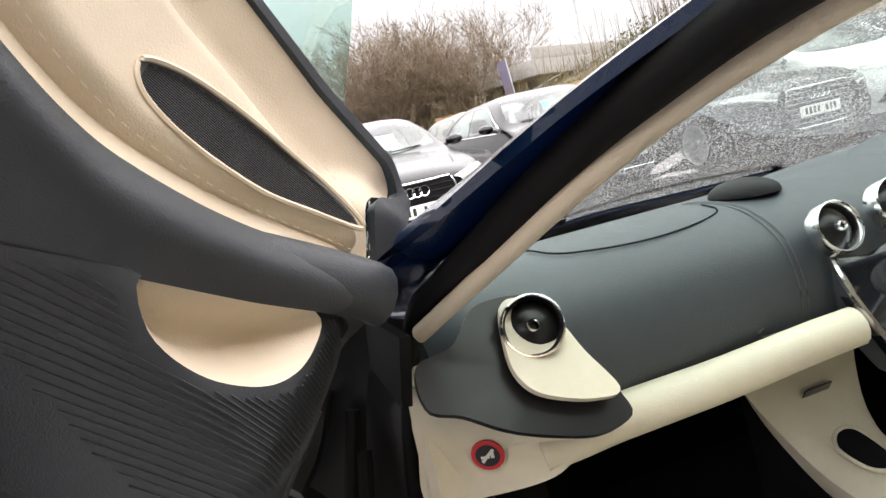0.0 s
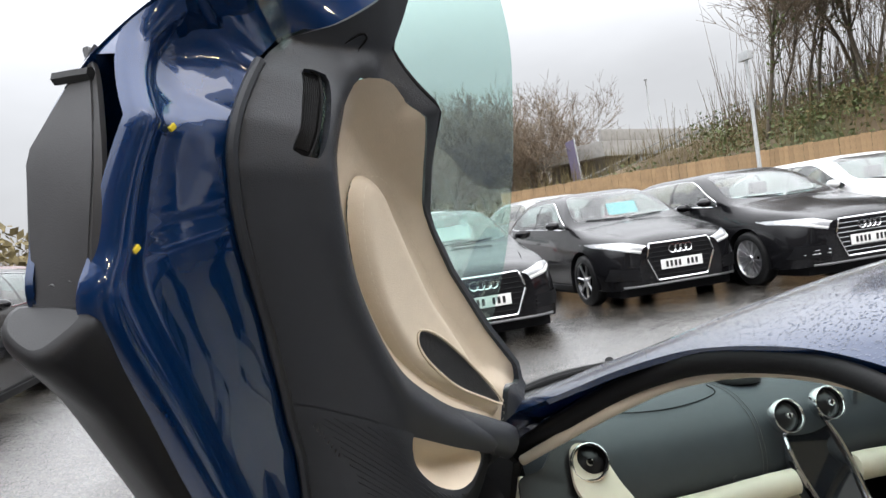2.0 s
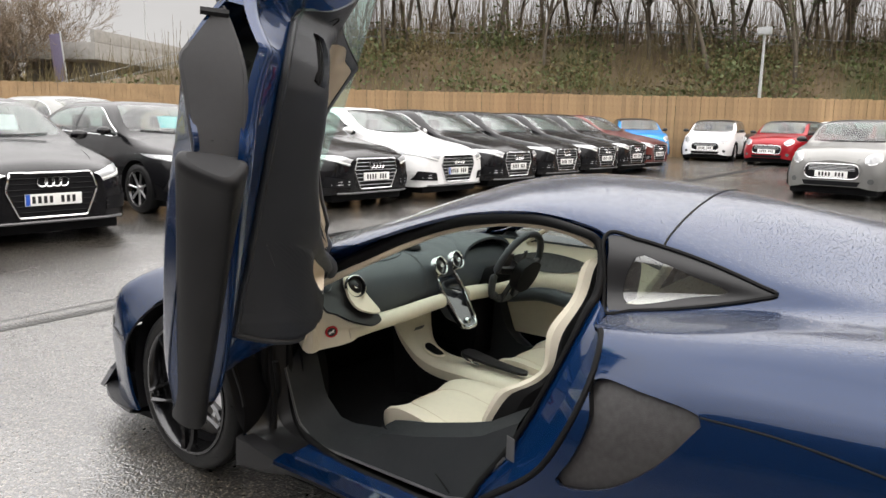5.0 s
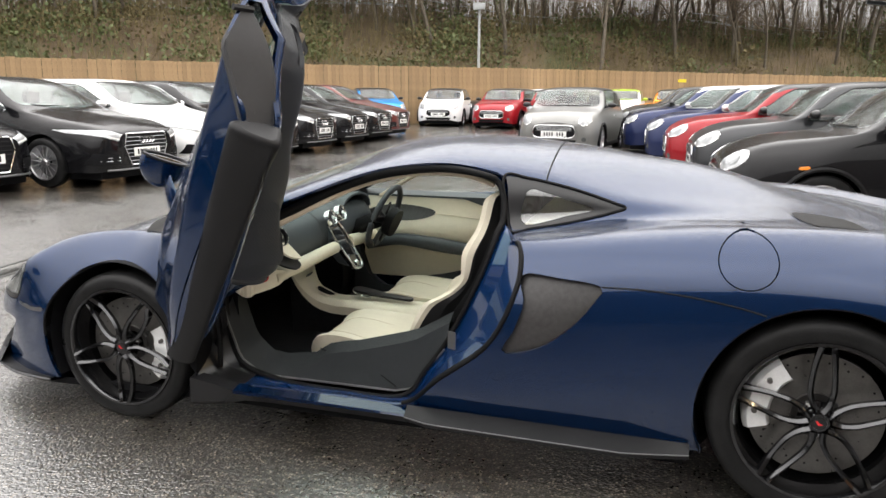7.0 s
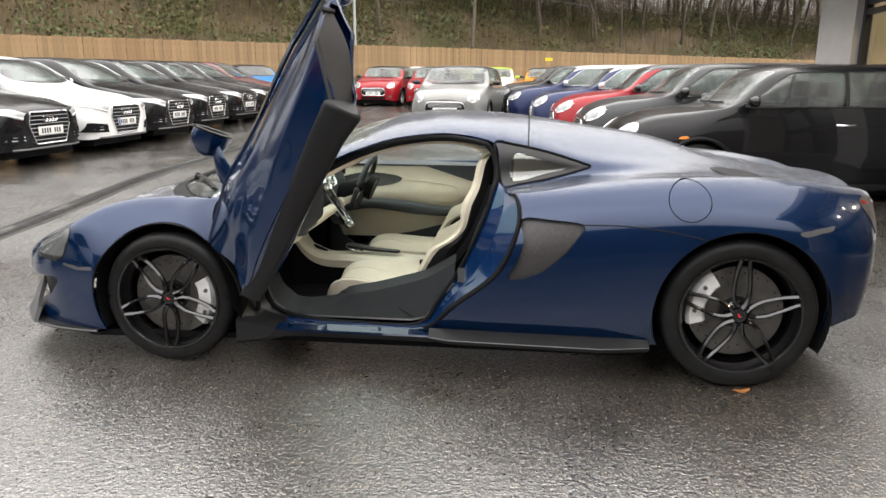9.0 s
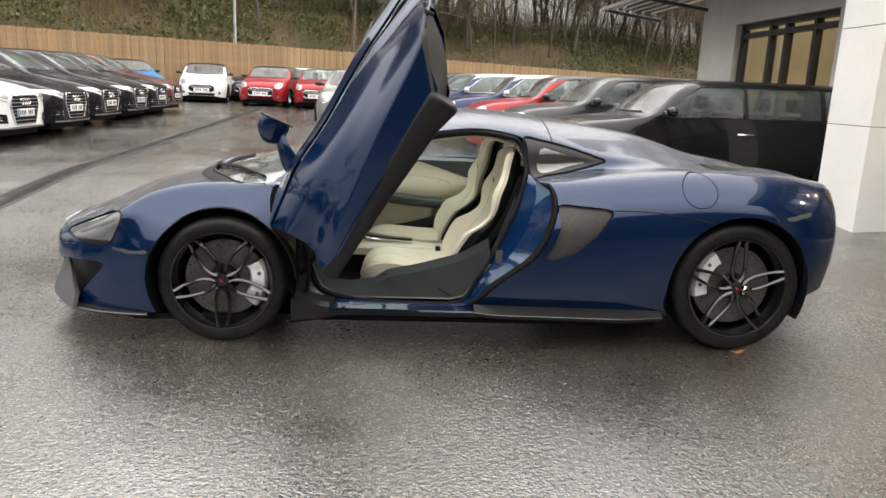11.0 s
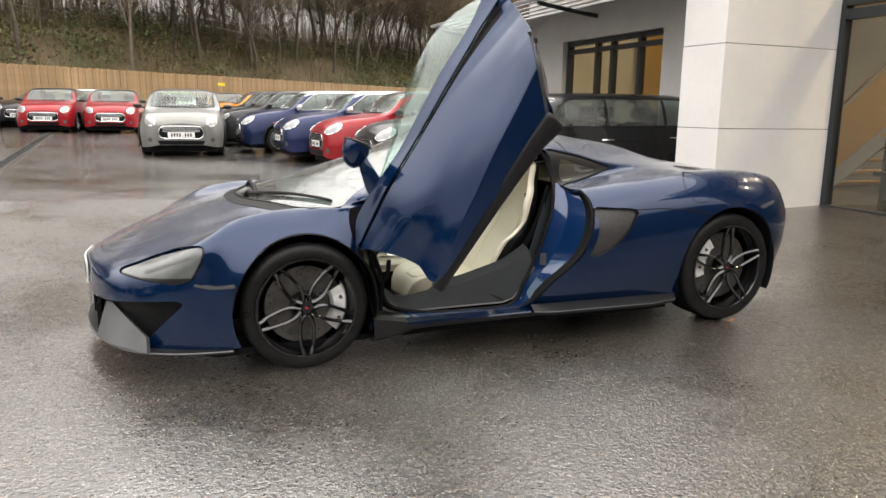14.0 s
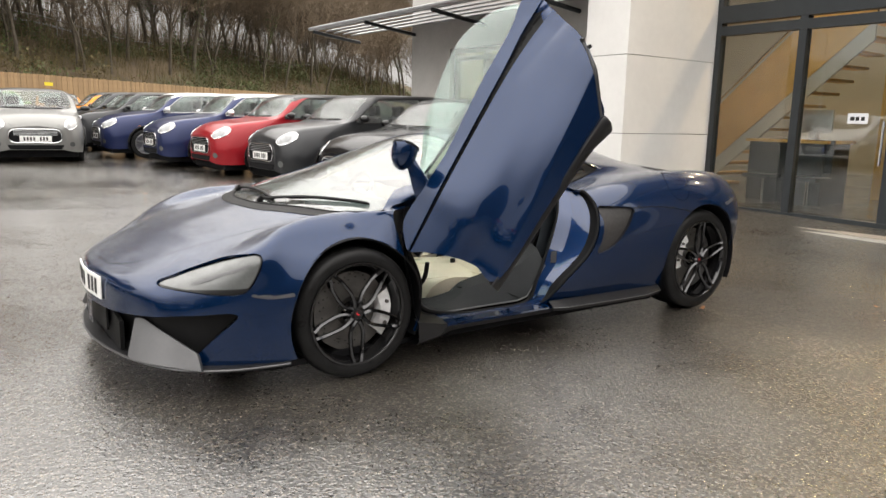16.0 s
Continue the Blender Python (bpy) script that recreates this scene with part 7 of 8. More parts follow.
        hu = grid(lambda u, v: np.stack([-mx + .05 + .07 * np.cos(u), sd * (my + .15) + .095 * np.sin(u) * np.cos(v), mz + .055 * np.sin(u) * np.sin(v)], -1), np.linspace(0, 1.9, 8), np.linspace(0, 2 * math.pi, 16, endpoint=False), wrap_v=True)
        mirror = link("door_mirror", hu, roof_mat or paint_mat, car, smooth=60)
        link("mirror_arm", tube(np.array([(-mx, sd * (my - .02), mz - .05), (-mx + .02, sd * (my + .10), mz - .02)]), .020, 6), SATIN_BLACK, mirror)
    link("rear_window", flipped(both(clip(skin, rear))), GLASS_DARK, car, shadow=False)
    for fx_, rr in ((fa, r), (ra, r)):
        for sd in (1, -1):
            parked_wheel(car, -fx_, shape.waist(fx_)[0] - .018, r, r, wheel_style, sd)
            a = np.linspace(-.3, math.pi + .3, 20)
            o = np.stack([-fx_ + (r + .046) * np.cos(a), np.full(20, sd * (shape.waist(fx_)[0] - .01)), r + (r + .046) * np.sin(a)], 1)
            link("wheel_arch", merge(strip(o, o * (1, .55, 1), closed=False), strip(o * (1, .55, 1), o * (0, .55, 0) + (-fx_, 0, r), closed=False)), LINER, car)
            if style == "mini":
                link("arch_trim", tube(o + (0, sd * .006, 0), .022, 6), BLACK_PLASTIC, car)
    # black underbody set extra low, so its shape deepens the shade below
    link("underbody", box(-shape.length + .2, -.15, -.70, .70, .10, .24, .03), LINER, car)
    for y0, y1 in ((-shape.low(2)[0] - .045, -.6), (.6, shape.low(2)[0] + .045)):
        link("sill", box(-ra + r + .06, -fa - r - .06, y0, y1, .17, .235, .01), BLACK_PLASTIC, car)
    # seats and dash as dim shapes behind the glass
    bz = float(shape.belt(1.5)[1])
    link("dash_top", box(-b0 - .60, -b0 - .18, -.66, .66, bz - .10, bz + .0, .03), BLACK_PLASTIC, car)
    for sy in (.36, -.36):
        for sx_ in (2.15, 3.0):
            st_ = box(-sx_ - .12, -sx_, sy - .22, sy + .22, .45, bz + .10, .05)
            hd = box(-sx_ - .13, -sx_ - .03, sy - .12, sy + .12, bz + .13, bz + .30, .04)
            link("seat_back", merge(st_, hd), CARPET, car)
    # nose
    if style == "audi":
        big = shape is MIDDLE
        gz0, gz1, gw0, gw1 = (.27, .685, .31, .42) if not big else (.28, .69, .31, .43)
        gm = gz0 + (gz1 - gz0) * .62
        hexa = [(0, gz0), (gw0, gz0), (gw1, gm), (gw1 - .05, gz1), (0, gz1)]
        fullhex = [(-1, gz0)] + hexa[1:4] + [(-1, gz1)]
        gs = flipped(nose_patch(shape, fullhex, -.004))
        grille = link("grille", merge(both(gs), nose_plate(shape, fullhex, .006)), LINER, car, "black grille with chrome frame and bars")
        fr = loop([(gw0 * .1, gz0), (gw0, gz0), (gw1, gm), (gw1 - .05, gz1), (gw0 * .1, gz1)], 40, closed=False, sharp=True)
        pts = [(shape.x_at(y, z) + .012, y, z) for y, z in fr]
        ring = np.array(pts + [(a, -b, c) for a, b, c in pts[::-1]])
        link("grille_frame", tube(ring, .010, 6, closed=True), CHROME, grille)
        for k in range(1, 8):
            z = gz0 + (gz1 - gz0) * k / 8
            w = np.interp(z, [gz0, gm, gz1], [gw0, gw1, gw1 - .05]) - .015
            ys = np.linspace(-w, w, 15)
            link("grille_bar", tube(np.array([(shape.x_at(y, z) + .012, y, z) for y in ys]), .0045, 5), DULL_CHROME if big else BLACK_PLASTIC, grille)
        for k in range(4):
            link("emblem_ring", moved(tube(np.array([(0, .045 * math.cos(a), .045 * math.sin(a)) for a in np.linspace(0, 2 * math.pi, 20, endpoint=False)]), .007, 5, closed=True), pose(shape.x_at(.05, .6) + .022, (k - 1.5) * .066, gz1 - .085)), CHROME, grille)
        plate_z, plate_x = gz0 + .165, shape.x_at(.1, .45) + .022
        for sd in (1, -1):
            m = (lambda s: s) if sd > 0 else mirrored
            lamp_poly = [(gw1 + .015, .60), (gw1 + .06, .585), (gw1 + .22, .625), (shape.waist(.5)[0] - .03, .70), (shape.waist(.5)[0] - .02, .745), (gw1 + .2, .725), (gw1 - .02, .665)]
            hl = link("headlamp", m(flipped(nose_patch(shape, lamp_poly, .003))), LAMP_INNER, car, "slanted clear headlamp")
            brow = [(gw1 + .05, .60), (gw1 + .22, .637), (shape.waist(.5)[0] - .05, .705), (shape.waist(.5)[0] - .05, .72), (gw1 + .2, .655), (gw1 + .05, .617)]
            link("daylight_strip", m(flipped(nose_patch(shape, brow, .006))), WHITE_PLATE, hl)
            duct = [(gw1 + .05, .30), (gw1 + .08, .42), (shape.waist(.4)[0] - .06, .45), (shape.waist(.4)[0] - .03, .31)]
            du = link("side_intake", m(flipped(nose_patch(shape, duct, .002))), LINER, car)
            for q in (.345, .385):
                ys = np.linspace(gw1 + .09, shape.waist(.3)[0] - .06, 8)
                link("intake_bar", m(tube(np.array([(shape.x_at(y, q) + .008, y, q) for y in ys]), .006, 5)), DULL_CHROME if big else BLACK_PLASTIC, du)
        lip = np.array([(shape.x_at(y, .26) + .012, y, .225) for y in np.linspace(-.70, .70, 21)])
        link("front_lip", tube(lip, .014, 6), GREY_SATIN, car)
    else:
        hexa = [(-1, .375), (.36, .375), (.43, .45), (.41, .56), (.33, .615), (-1, .62)]
        grille = link("grille", merge(both(flipped(nose_patch(shape, hexa, .003))), nose_plate(shape, hexa, .008)), LINER, car, "black oval grille with chrome frame and bars")
        fr = loop([(.04, .375), (.34, .375), (.425, .44), (.415, .555), (.33, .615), (.04, .62)], 40, closed=False)
        pts = [(shape.x_at(y, z) + .014, y, z) for y, z in fr]
        link("grille_frame", tube(np.array(pts + [(a, -b, c) for a, b, c in pts[::-1]]), .009, 6, closed=True), CHROME, grille)
        for z in (.515, .540, .565, .590):
            ys = np.linspace(-.36, .36, 13)
            link("grille_bar", tube(np.array([(shape.x_at(y, z) + .016, y, z) for y in ys]), .0045, 5), DULL_CHROME, grille)
        plate_z, plate_x = .445, shape.x_at(.1, .45) + .022
        low = [(-1, .25), (.42, .25), (.46, .33), (-1, .335)]
        link("lower_intake", merge(both(flipped(nose_patch(shape, low, .003))), nose_plate(shape, low, .008)), LINER, car)
        for sd in (1, -1):
            m = (lambda s: s) if sd > 0 else mirrored
            el = [(.60 + .105 * math.cos(a) + .02 * math.sin(a), .715 + .095 * math.sin(a)) for a in np.linspace(0, 2 * math.pi, 30, endpoint=False)]
            hl = link("headlamp", m(flipped(nose_patch(shape, el, .004))), LAMP_INNER, car, "round chrome-rimmed headlamp")
            el2 = [(.60 + .06 * math.cos(a), .715 + .055 * math.sin(a)) for a in np.linspace(0, 2 * math.pi, 24, endpoint=False)]
            link("lamp_lens", m(flipped(nose_patch(shape, el2, .012))), LAMP_CLEAR, hl)
            ringp = np.array([(shape.x_at(y, z) + .012, y, z) for y, z in el])
            link("lamp_ring", m(tube(ringp, .007, 6, closed=True)), CHROME, hl)
            fog = [(.60 + .045 * math.cos(a), .345 + .045 * math.sin(a)) for a in np.linspace(0, 2 * math.pi, 16, endpoint=False)]
            link("fog_lamp", m(flipped(nose_patch(shape, fog, .005))), LENS, car)
            amb = inside([(-.62, .70), (-.70, .70), (-.74, .665), (-.60, .66)])
            sidem = clip(skin, lambda x, y, z: np.where(np.abs(y) > .6, amb(x, z), -1.))
            link("side_lamp", m(pushed(flipped(sidem), .004)), AMBER, car)
    plate = link("number_plate", box(plate_x - .006, plate_x, -.26, .26, plate_z - .055, plate_z + .055, .003), WHITE_PLATE, car, "white number plate with black bars")
    for bar in bars(.42, .066, (4, 3), .5):
        link("plate_bar", moved(bar, pose(plate_x + .0015, 0.0, plate_z, 0, 0, 90)), BLACK_INK, plate, smooth=0)
    if plate_blue:
        link("plate_band", box(plate_x, plate_x + .001, -.255, -.215, plate_z - .052, plate_z + .052), BLUE_PLATE, plate, smooth=0)
    # tail lamps
    for sd in (1, -1):
        tp = inside([(-shape.length + .30, .80), (-shape.length, .80), (-shape.length, .92), (-shape.length + .34, .93)])
        tl_ = clip(skin, lambda x, y, z: np.where((np.abs(y) > .35), tp(x, z), -1.))
        if len(tl_[1]):
            link("tail_lamp", pushed(flipped(tl_) if sd > 0 else mirrored(flipped(tl_)), .004), RED_LENS, car)
    capf = shape.point(np.zeros(34), np.linspace(0, 1, 34))
    link("nose_skin", fan(np.vstack([capf, (capf * (1, -1, 1))[::-1]])), paint_mat, car)
    capr = shape.point(np.full(34, shape.length), np.linspace(0, 1, 34))
    link("tail_skin", flipped(fan(np.vstack([capr, (capr * (1, -1, 1))[::-1]]))), paint_mat, car)
    # wiper blades
    for y0, y1 in ((-.55, -.05), (.0, .5)):
        pw = np.array([(-b0 - bq * (y / ymax) ** 2 - .02, y, float(shape.top(b0 + bq * (y / ymax) ** 2 + .02)) - .045 * (abs(y) / .6) ** 2 + .012) for y in np.linspace(y0, y1, 8)])
        link("wiper", tube(pw, .008, 5), SATIN_BLACK, car)
    if card:
        cm, cy, cw = card
        fcx = (b0 + t0) / 2 + .08
        link("windscreen_card", moved(box(-.002, .002, -cw / 2, cw / 2, -.09, .09), pose(-fcx - .10, cy, float(shape.top(fcx)) - .10, 0, -28, 0)), cm, car, "printed card behind the windscreen", smooth=0)
    return car


BLACK_CAR = paint("black_car_paint", (0.006, 0.006, 0.007), 0.0, 0.25, wet=False, coat=0.35)
GREY_CAR = paint("dark_grey_car_paint", (0.030, 0.031, 0.034), 0.4, 0.32, wet=False, coat=0.5)
SILVER_CAR = paint("silver_car_paint", (0.20, 0.20, 0.192), 0.4, 0.35, wet=False, coat=0.5)
WHITE_CAR = paint("white_car_paint", (0.74, 0.74, 0.74), 0.0, 0.3, wet=False, coat=0.5)
RED_CAR = paint("red_car_paint", (0.27, 0.010, 0.016), 0.2, 0.3, wet=False, coat=0.5)
NAVY_CAR = paint("navy_car_paint", (0.014, 0.022, 0.075), 0.4, 0.3, wet=False, coat=0.5)
SKY_CAR = paint("bright_blue_car_paint", (0.02, 0.22, 0.55), 0.2, 0.3, wet=False, coat=0.5)
ORANGE_CAR = paint("orange_car_paint", (0.72, 0.24, 0.01), 0.1, 0.3, wet=False, coat=0.5)
LIME_CAR = paint("lime_car_paint", (0.40, 0.58, 0.03), 0.1, 0.3, wet=False, coat=0.5)
MAROON_CAR = paint("maroon_car_paint", (0.12, 0.025, 0.02), 0.4, 0.3, wet=False, coat=0.5)
TURQUOISE_CARD = material("turquoise_card", (0.05, 0.55, 0.58), 0.6, vary=0.05)
WHITE_CARD = material("white_card", (0.7, 0.72, 0.75), 0.6, vary=0.05)


def repaint(car, swaps):
    for o in car.children_recursive:
        if o.type == "MESH":
            for s in o.material_slots:
                if s.material in swaps:
                    new_mat = swaps[s.material]
                    s.link = "OBJECT"
                    s.material = new_mat


def park(car, x, y, yaw, label="", swaps=None, copy=True):
    """Stand a car, or a copy of it, with the middle of its nose at (x, y), facing yaw degrees from +x."""
    m = pose(x, y, float(rise(x, y)), 0, 0, yaw)
    c = copy_thing(car, m) if copy else car
    c.matrix_world = m
    if swaps:
        repaint(c, swaps)
    if label:
        tagged(c, label)
    return c


hatch_car = make_car("hatchback_car", SMALL, "audi", BLACK_CAR, None, "small black hatchback with chrome-framed grille, parked wet", "row of parked hatchbacks", "dark", (TURQUOISE_CARD, .15, .42))
park(hatch_car, 8.0, -3.25, 180, copy=False)
park(hatch_car, 7.33, -.72, 180, "small black hatchback with a pale windscreen card", {TURQUOISE_CARD: WHITE_CARD})
big_car = make_car("estate_car", MIDDLE, "audi", BLACK_CAR, None, "black estate car with chrome-barred grille, parked wet", "row of parked estates", "multi")
park(big_car, 7.25, -5.1, 180, "black hatchback car on multi-spoke silver wheels", copy=False)
park(big_car, 7.22, -7.0, 180, "white estate car with chrome-barred grille", {BLACK_CAR: WHITE_CAR})
for k, (x, y) in enumerate(((7.2, -8.8), (7.35, -10.9), (7.4, -12.9), (7.45, -14.7))):
    park(big_car, x, y, 180)
park(big_car, 7.5, -16.3, 180, "brown-grey estate car at the end of the row", {BLACK_CAR: MAROON_CAR})
grey_car = park(big_car, 6.55, 1.72, 180, "dark grey estate car with a yellow windscreen card", {BLACK_CAR: GREY_CAR})
for c in [o for o in scene.objects if o.parent is None and o.name.split(".")[0] in ("hatchback_car", "estate_car")][1:4:2]:
    npl = [o for o in c.children if o.name.startswith("number_plate")][0]
    bx_ = max(v.co.x for v in npl.data.vertices)
    bz_ = sum(v.co.z for v in npl.data.vertices) / len(npl.data.vertices)
    link("plate_band", box(bx_, bx_ + .001, -.255, -.215, bz_ - .052, bz_ + .052), BLUE_PLATE, npl, smooth=0)
card = link("windscreen_card", moved(box(-.002, .002, -.19, .19, -.11, .11), pose(-1.68, .06, 1.16, 0, -30, 0)), YELLOW_CARD, grey_car, "yellow price card behind the windscreen", smooth=0)
link("card_bar", moved(merge(*[box(-.003, -.002, -.14 + k * .035, -.115 + k * .035, .01, .06) for k in range(8)]), pose(-1.68, .06, 1.16, 0, -30, 180)), WHITE_INK, card, smooth=0)
park(big_car, 6.4, 4.6, 180, "black estate car parked beside the grey one")
park(big_car, 16.2, 1.2, 0, "dark saloon seen from behind its red tail lamps", {BLACK_CAR: GREY_CAR})
for x, y, yaw, sw in ((16.3, 3.5, 0, GREY_CAR), (16.3, 5.8, 0, MAROON_CAR), (16.5, 8.1, 0, WHITE_CAR), (16.4, 10.5, 0, RED_CAR), (22.0, 2.5, 180, BLACK_CAR), (22.5, 5.0, 180, WHITE_CAR), (22.2, 7.4, 180, GREY_CAR),
                      (17.6, -1.6, 0, WHITE_CAR), (17.4, -4.2, 0, SILVER_CAR)):
    park(big_car, x, y, yaw, "parked estate car in the far row", {BLACK_CAR: sw})

mini = make_car("small_city_car", MINI, "mini", SILVER_CAR, SATIN_BLACK, "silver small city car with round headlamps, parked wet", "parked small city cars", "five")
park(mini, 2.59, -11.5, 84, copy=False)
NAVY_W = {SILVER_CAR: NAVY_CAR, SATIN_BLACK: WHITE_CAR}
DARK_W = {SILVER_CAR: GREY_CAR}
for x, y, yaw, sw, lab in (
        (.15, -6.68, 2, DARK_W, "dark grey small city car with round headlamps"), (.45, -8.66, 2, {SILVER_CAR: RED_CAR}, "red small city car with black roof"),
        (.78, -10.65, 1, NAVY_W, "navy small city car with white roof"), (1.27, -13.1, 0, NAVY_W, "navy small city car with white roof"), (1.55, -15.4, 0, DARK_W, "dark small city car in the row"),
        (1.65, -17.5, 0, DARK_W, "dark small city car in the row"), (1.6, -19.7, 0, {SILVER_CAR: ORANGE_CAR}, "orange small city car in the row"),
        (6.1, -21.4, 84, {SILVER_CAR: RED_CAR}, "red small city car with white bonnet marks"), (8.3, -22.4, 97, {SILVER_CAR: WHITE_CAR}, "white small city car with black roof"),
        (9.9, -21.6, 130, {SILVER_CAR: SKY_CAR}, "bright blue small city car"), (5.1, -24.2, 86, {SILVER_CAR: WHITE_CAR, SATIN_BLACK: WHITE_CAR}, "white small city car near the fence"),
        (4.2, -21.2, 86, {SILVER_CAR: RED_CAR}, "red small city car near the fence"), (7.2, -24.9, 88, {SILVER_CAR: GREY_CAR}, "grey small city car near the fence"),
        (2.1, -24.6, 88, {SILVER_CAR: WHITE_CAR, SATIN_BLACK: LIME_CAR}, "white small city car with a lime roof"), (.1, -25.4, 88, {SILVER_CAR: ORANGE_CAR}, "orange small city car near the fence"),
        (12.0, -22.6, 150, {SILVER_CAR: NAVY_CAR}, "navy small city car near the fence"), (13.6, -19.6, 150, {SILVER_CAR: RED_CAR}, "red small city car near the fence")):
    park(mini, x, y, yaw, lab, sw)
clubman = make_car("small_estate_car", ESTATE, "mini", BLACK_CAR, None, "black small estate car with round headlamps and amber side lamp", "parked small city cars", "five")
park(clubman, .0, -4.45, 1, copy=False)

# ---- the showroom ----
CLADDING_WHITE = material("white_wall_panel", (0.72, 0.71, 0.69), 0.45, vary=0.05, scale=1.5, bump=0.06, bump_scale=40, rough_vary=0.1)
RENDER_GREY = material("pale_grey_render", (0.50, 0.49, 0.47), 0.8, vary=0.08, scale=2, bump=0.25, bump_scale=150)
FRAME_GREY = material("anthracite_window_frame", (0.035, 0.040, 0.044), 0.35, 0.3, vary=0.08)
CANOPY = material("grey_canopy_metal", (0.33, 0.34, 0.35), 0.4, 0.6, vary=0.15, scale=4)
PLY = material("honey_wood_panel", (0.62, 0.38, 0.13), 0.5, vary=0.16, scale=3, bump=0.1)
TILE_FLOOR = material("pale_floor_tile", (0.45, 0.43, 0.40), 0.3, vary=0.08, scale=2)
SHOP_GLASS = glass_material("showroom_glass", (0.86, 0.89, 0.88))
JOINT = material("panel_joint", (0.16, 0.155, 0.15), 0.8)
PAVING = material("pale_concrete_paving", (0.30, 0.27, 0.23), 0.45, vary=0.15, scale=4, bump=0.3, bump_scale=120, rough_vary=0.15)

# projecting fin of white panels, one piece a panel, set 8 mm apart
link("wall_core", box(-4.58, -2.83, -2.93, -2.29, -.1, 5.6), JOINT, smooth=0)
tagged(bpy.data.objects["wall_core"], "dark core behind white wall panels", "wall", kind="structure")
fin = thing("wall_fin", pose(0, 0, 0), "white panelled wall fin beside the glass front", "wall", kind="structure")
levels = [.06, 1.136, 2.096, 3.06, 4.02, 5.0, 5.6]
for z0, z1 in zip(levels[:-1], levels[1:]):
    link("wall_panel", box(-2.83, -2.80, -2.96, -2.26, z0 + .004, z1 - .004, .002), CLADDING_WHITE, fin, smooth=0)
    link("wall_panel", box(-4.55, -2.83, -2.29, -2.26, z0 + .004, z1 - .004, .002), CLADDING_WHITE, fin, smooth=0)
    link("wall_panel", box(-3.72, -2.83, -2.96, -2.93, z0 + .004, z1 - .004, .002), CLADDING_WHITE, fin, smooth=0)

# glass front: frames, doors and panes
front = thing("glass_front", pose(0, 0, 0), "anthracite framed glass front with a sliding door", "window", kind="structure")
for y0, y1 in ((-2.255, -2.18), (-1.10, -1.00), (.06, .16), (1.2, 1.3), (2.4, 2.5), (3.6, 3.7)):
    link("mullion", box(-4.66, -4.54, y0, y1, .10, 5.4, .004), FRAME_GREY, front, smooth=0)
for z0, z1 in ((.10, .20), (2.44, 2.56), (2.60, 2.82), (4.6, 4.7)):
    link("transom", box(-4.655, -4.535, -2.18, 3.6, z0, z1, .004), FRAME_GREY, front, smooth=0)
for y0, y1 in ((-2.18, -1.10), (-1.0, .06), (.16, 1.2), (1.3, 2.4), (2.5, 3.6)):
    for z0, z1 in ((.20, 2.44), (2.82, 4.6)):
        link("pane", box(-4.606, -4.594, y0, y1, z0, z1), SHOP_GLASS, front, smooth=0, shadow=False)
link("door_notice", box(-4.592, -4.588, -.42, -.19, 1.32, 1.44), WHITE_CARD, front, "small notice stuck to the glass door", smooth=0)
for k, w in enumerate((.05, .04, .04)):
    link("notice_bar", box(-4.587, -4.586, -.39 + k * .062, -.39 + k * .062 + w, 1.355, 1.40), BLACK_INK, front, smooth=0)
link("door_pull_bar", tube(np.array([(-4.52, .02, .85), (-4.52, .02, 1.35)]), .014, 8), CHROME, front)
# the room behind
for nm, s, mt, lb in (("showroom_floor", box(-12, -4.66, -8.6, 6, .02, .10), TILE_FLOOR, "pale tiled showroom floor"), ("showroom_back_wall", box(-12.2, -12, -8.6, 6, .1, 5.6), RENDER_GREY, "plain back wall of the showroom"),
                      ("showroom_ceiling", box(-12, -4.66, -8.6, 6, 5.4, 5.6), RENDER_GREY, "showroom ceiling"), ("showroom_side_wall", box(-12, -4.6, 6, 6.2, .1, 5.6), RENDER_GREY, "plain side wall of the showroom"),
                      ("showroom_end_wall", box(-12, -3.9, -8.8, -8.6, .1, 5.6), RENDER_GREY, "plain end wall of the showroom")):
    tagged(link(nm, s, mt, smooth=0), lb, "floor" if "floor" in nm else "wall", kind="structure")
panel = link("wood_wall_panel", box(-7.3, -7.24, -1.25, 1.6, .1, 2.9, .004), PLY)
tagged(panel, "honey-coloured wood panelling inside the showroom", "panel")
tv = thing("wall_screen", pose(-7.22, .15, 1.9), "dark flat screen on the wood panelling", "screen")
link("screen_panel", box(0, .04, -.55, .75, -.32, .32, .006), SCREEN, tv)
stair = thing("staircase", pose(0, 0, 0), "wooden stair with solid honey-coloured balustrade", "stairs")
for k in range(14):
    x, y, z = -6.9, -3.9 + k * .20, .1 + (k + 1) * .19
    link("tread", box(-7.6, -6.55, y, y + .24, z - .04, z, .004), PLY, stair, smooth=0)
bal = np.array([(-6.5, -3.9, .30), (-6.5, -3.9, 1.15), (-6.5, -1.1, 3.75), (-6.5, -1.1, 2.75)])
link("balustrade", thick(fan(bal), .05), PLY, stair, smooth=0)
link("stair_handrail", tube(np.array([(-6.45, -3.9, 1.24), (-6.45, -1.1, 3.84)]), .022, 8), CHROME, stair)
link("stringer", thick(fan(bal - (0.0, 0, .28)), .04), RENDER_GREY, stair, smooth=0)
upper_floor = link("upper_floor_edge", box(-12, -6.2, -1.1, 6, 2.95, 3.25), PLY, smooth=0)
tagged(upper_floor, "timber-faced edge of the upper floor", "floor", kind="structure")
desk = thing("reception_desk", pose(-6.0, -1.75, .1), "dark reception desk with papers behind the glass", "desk")
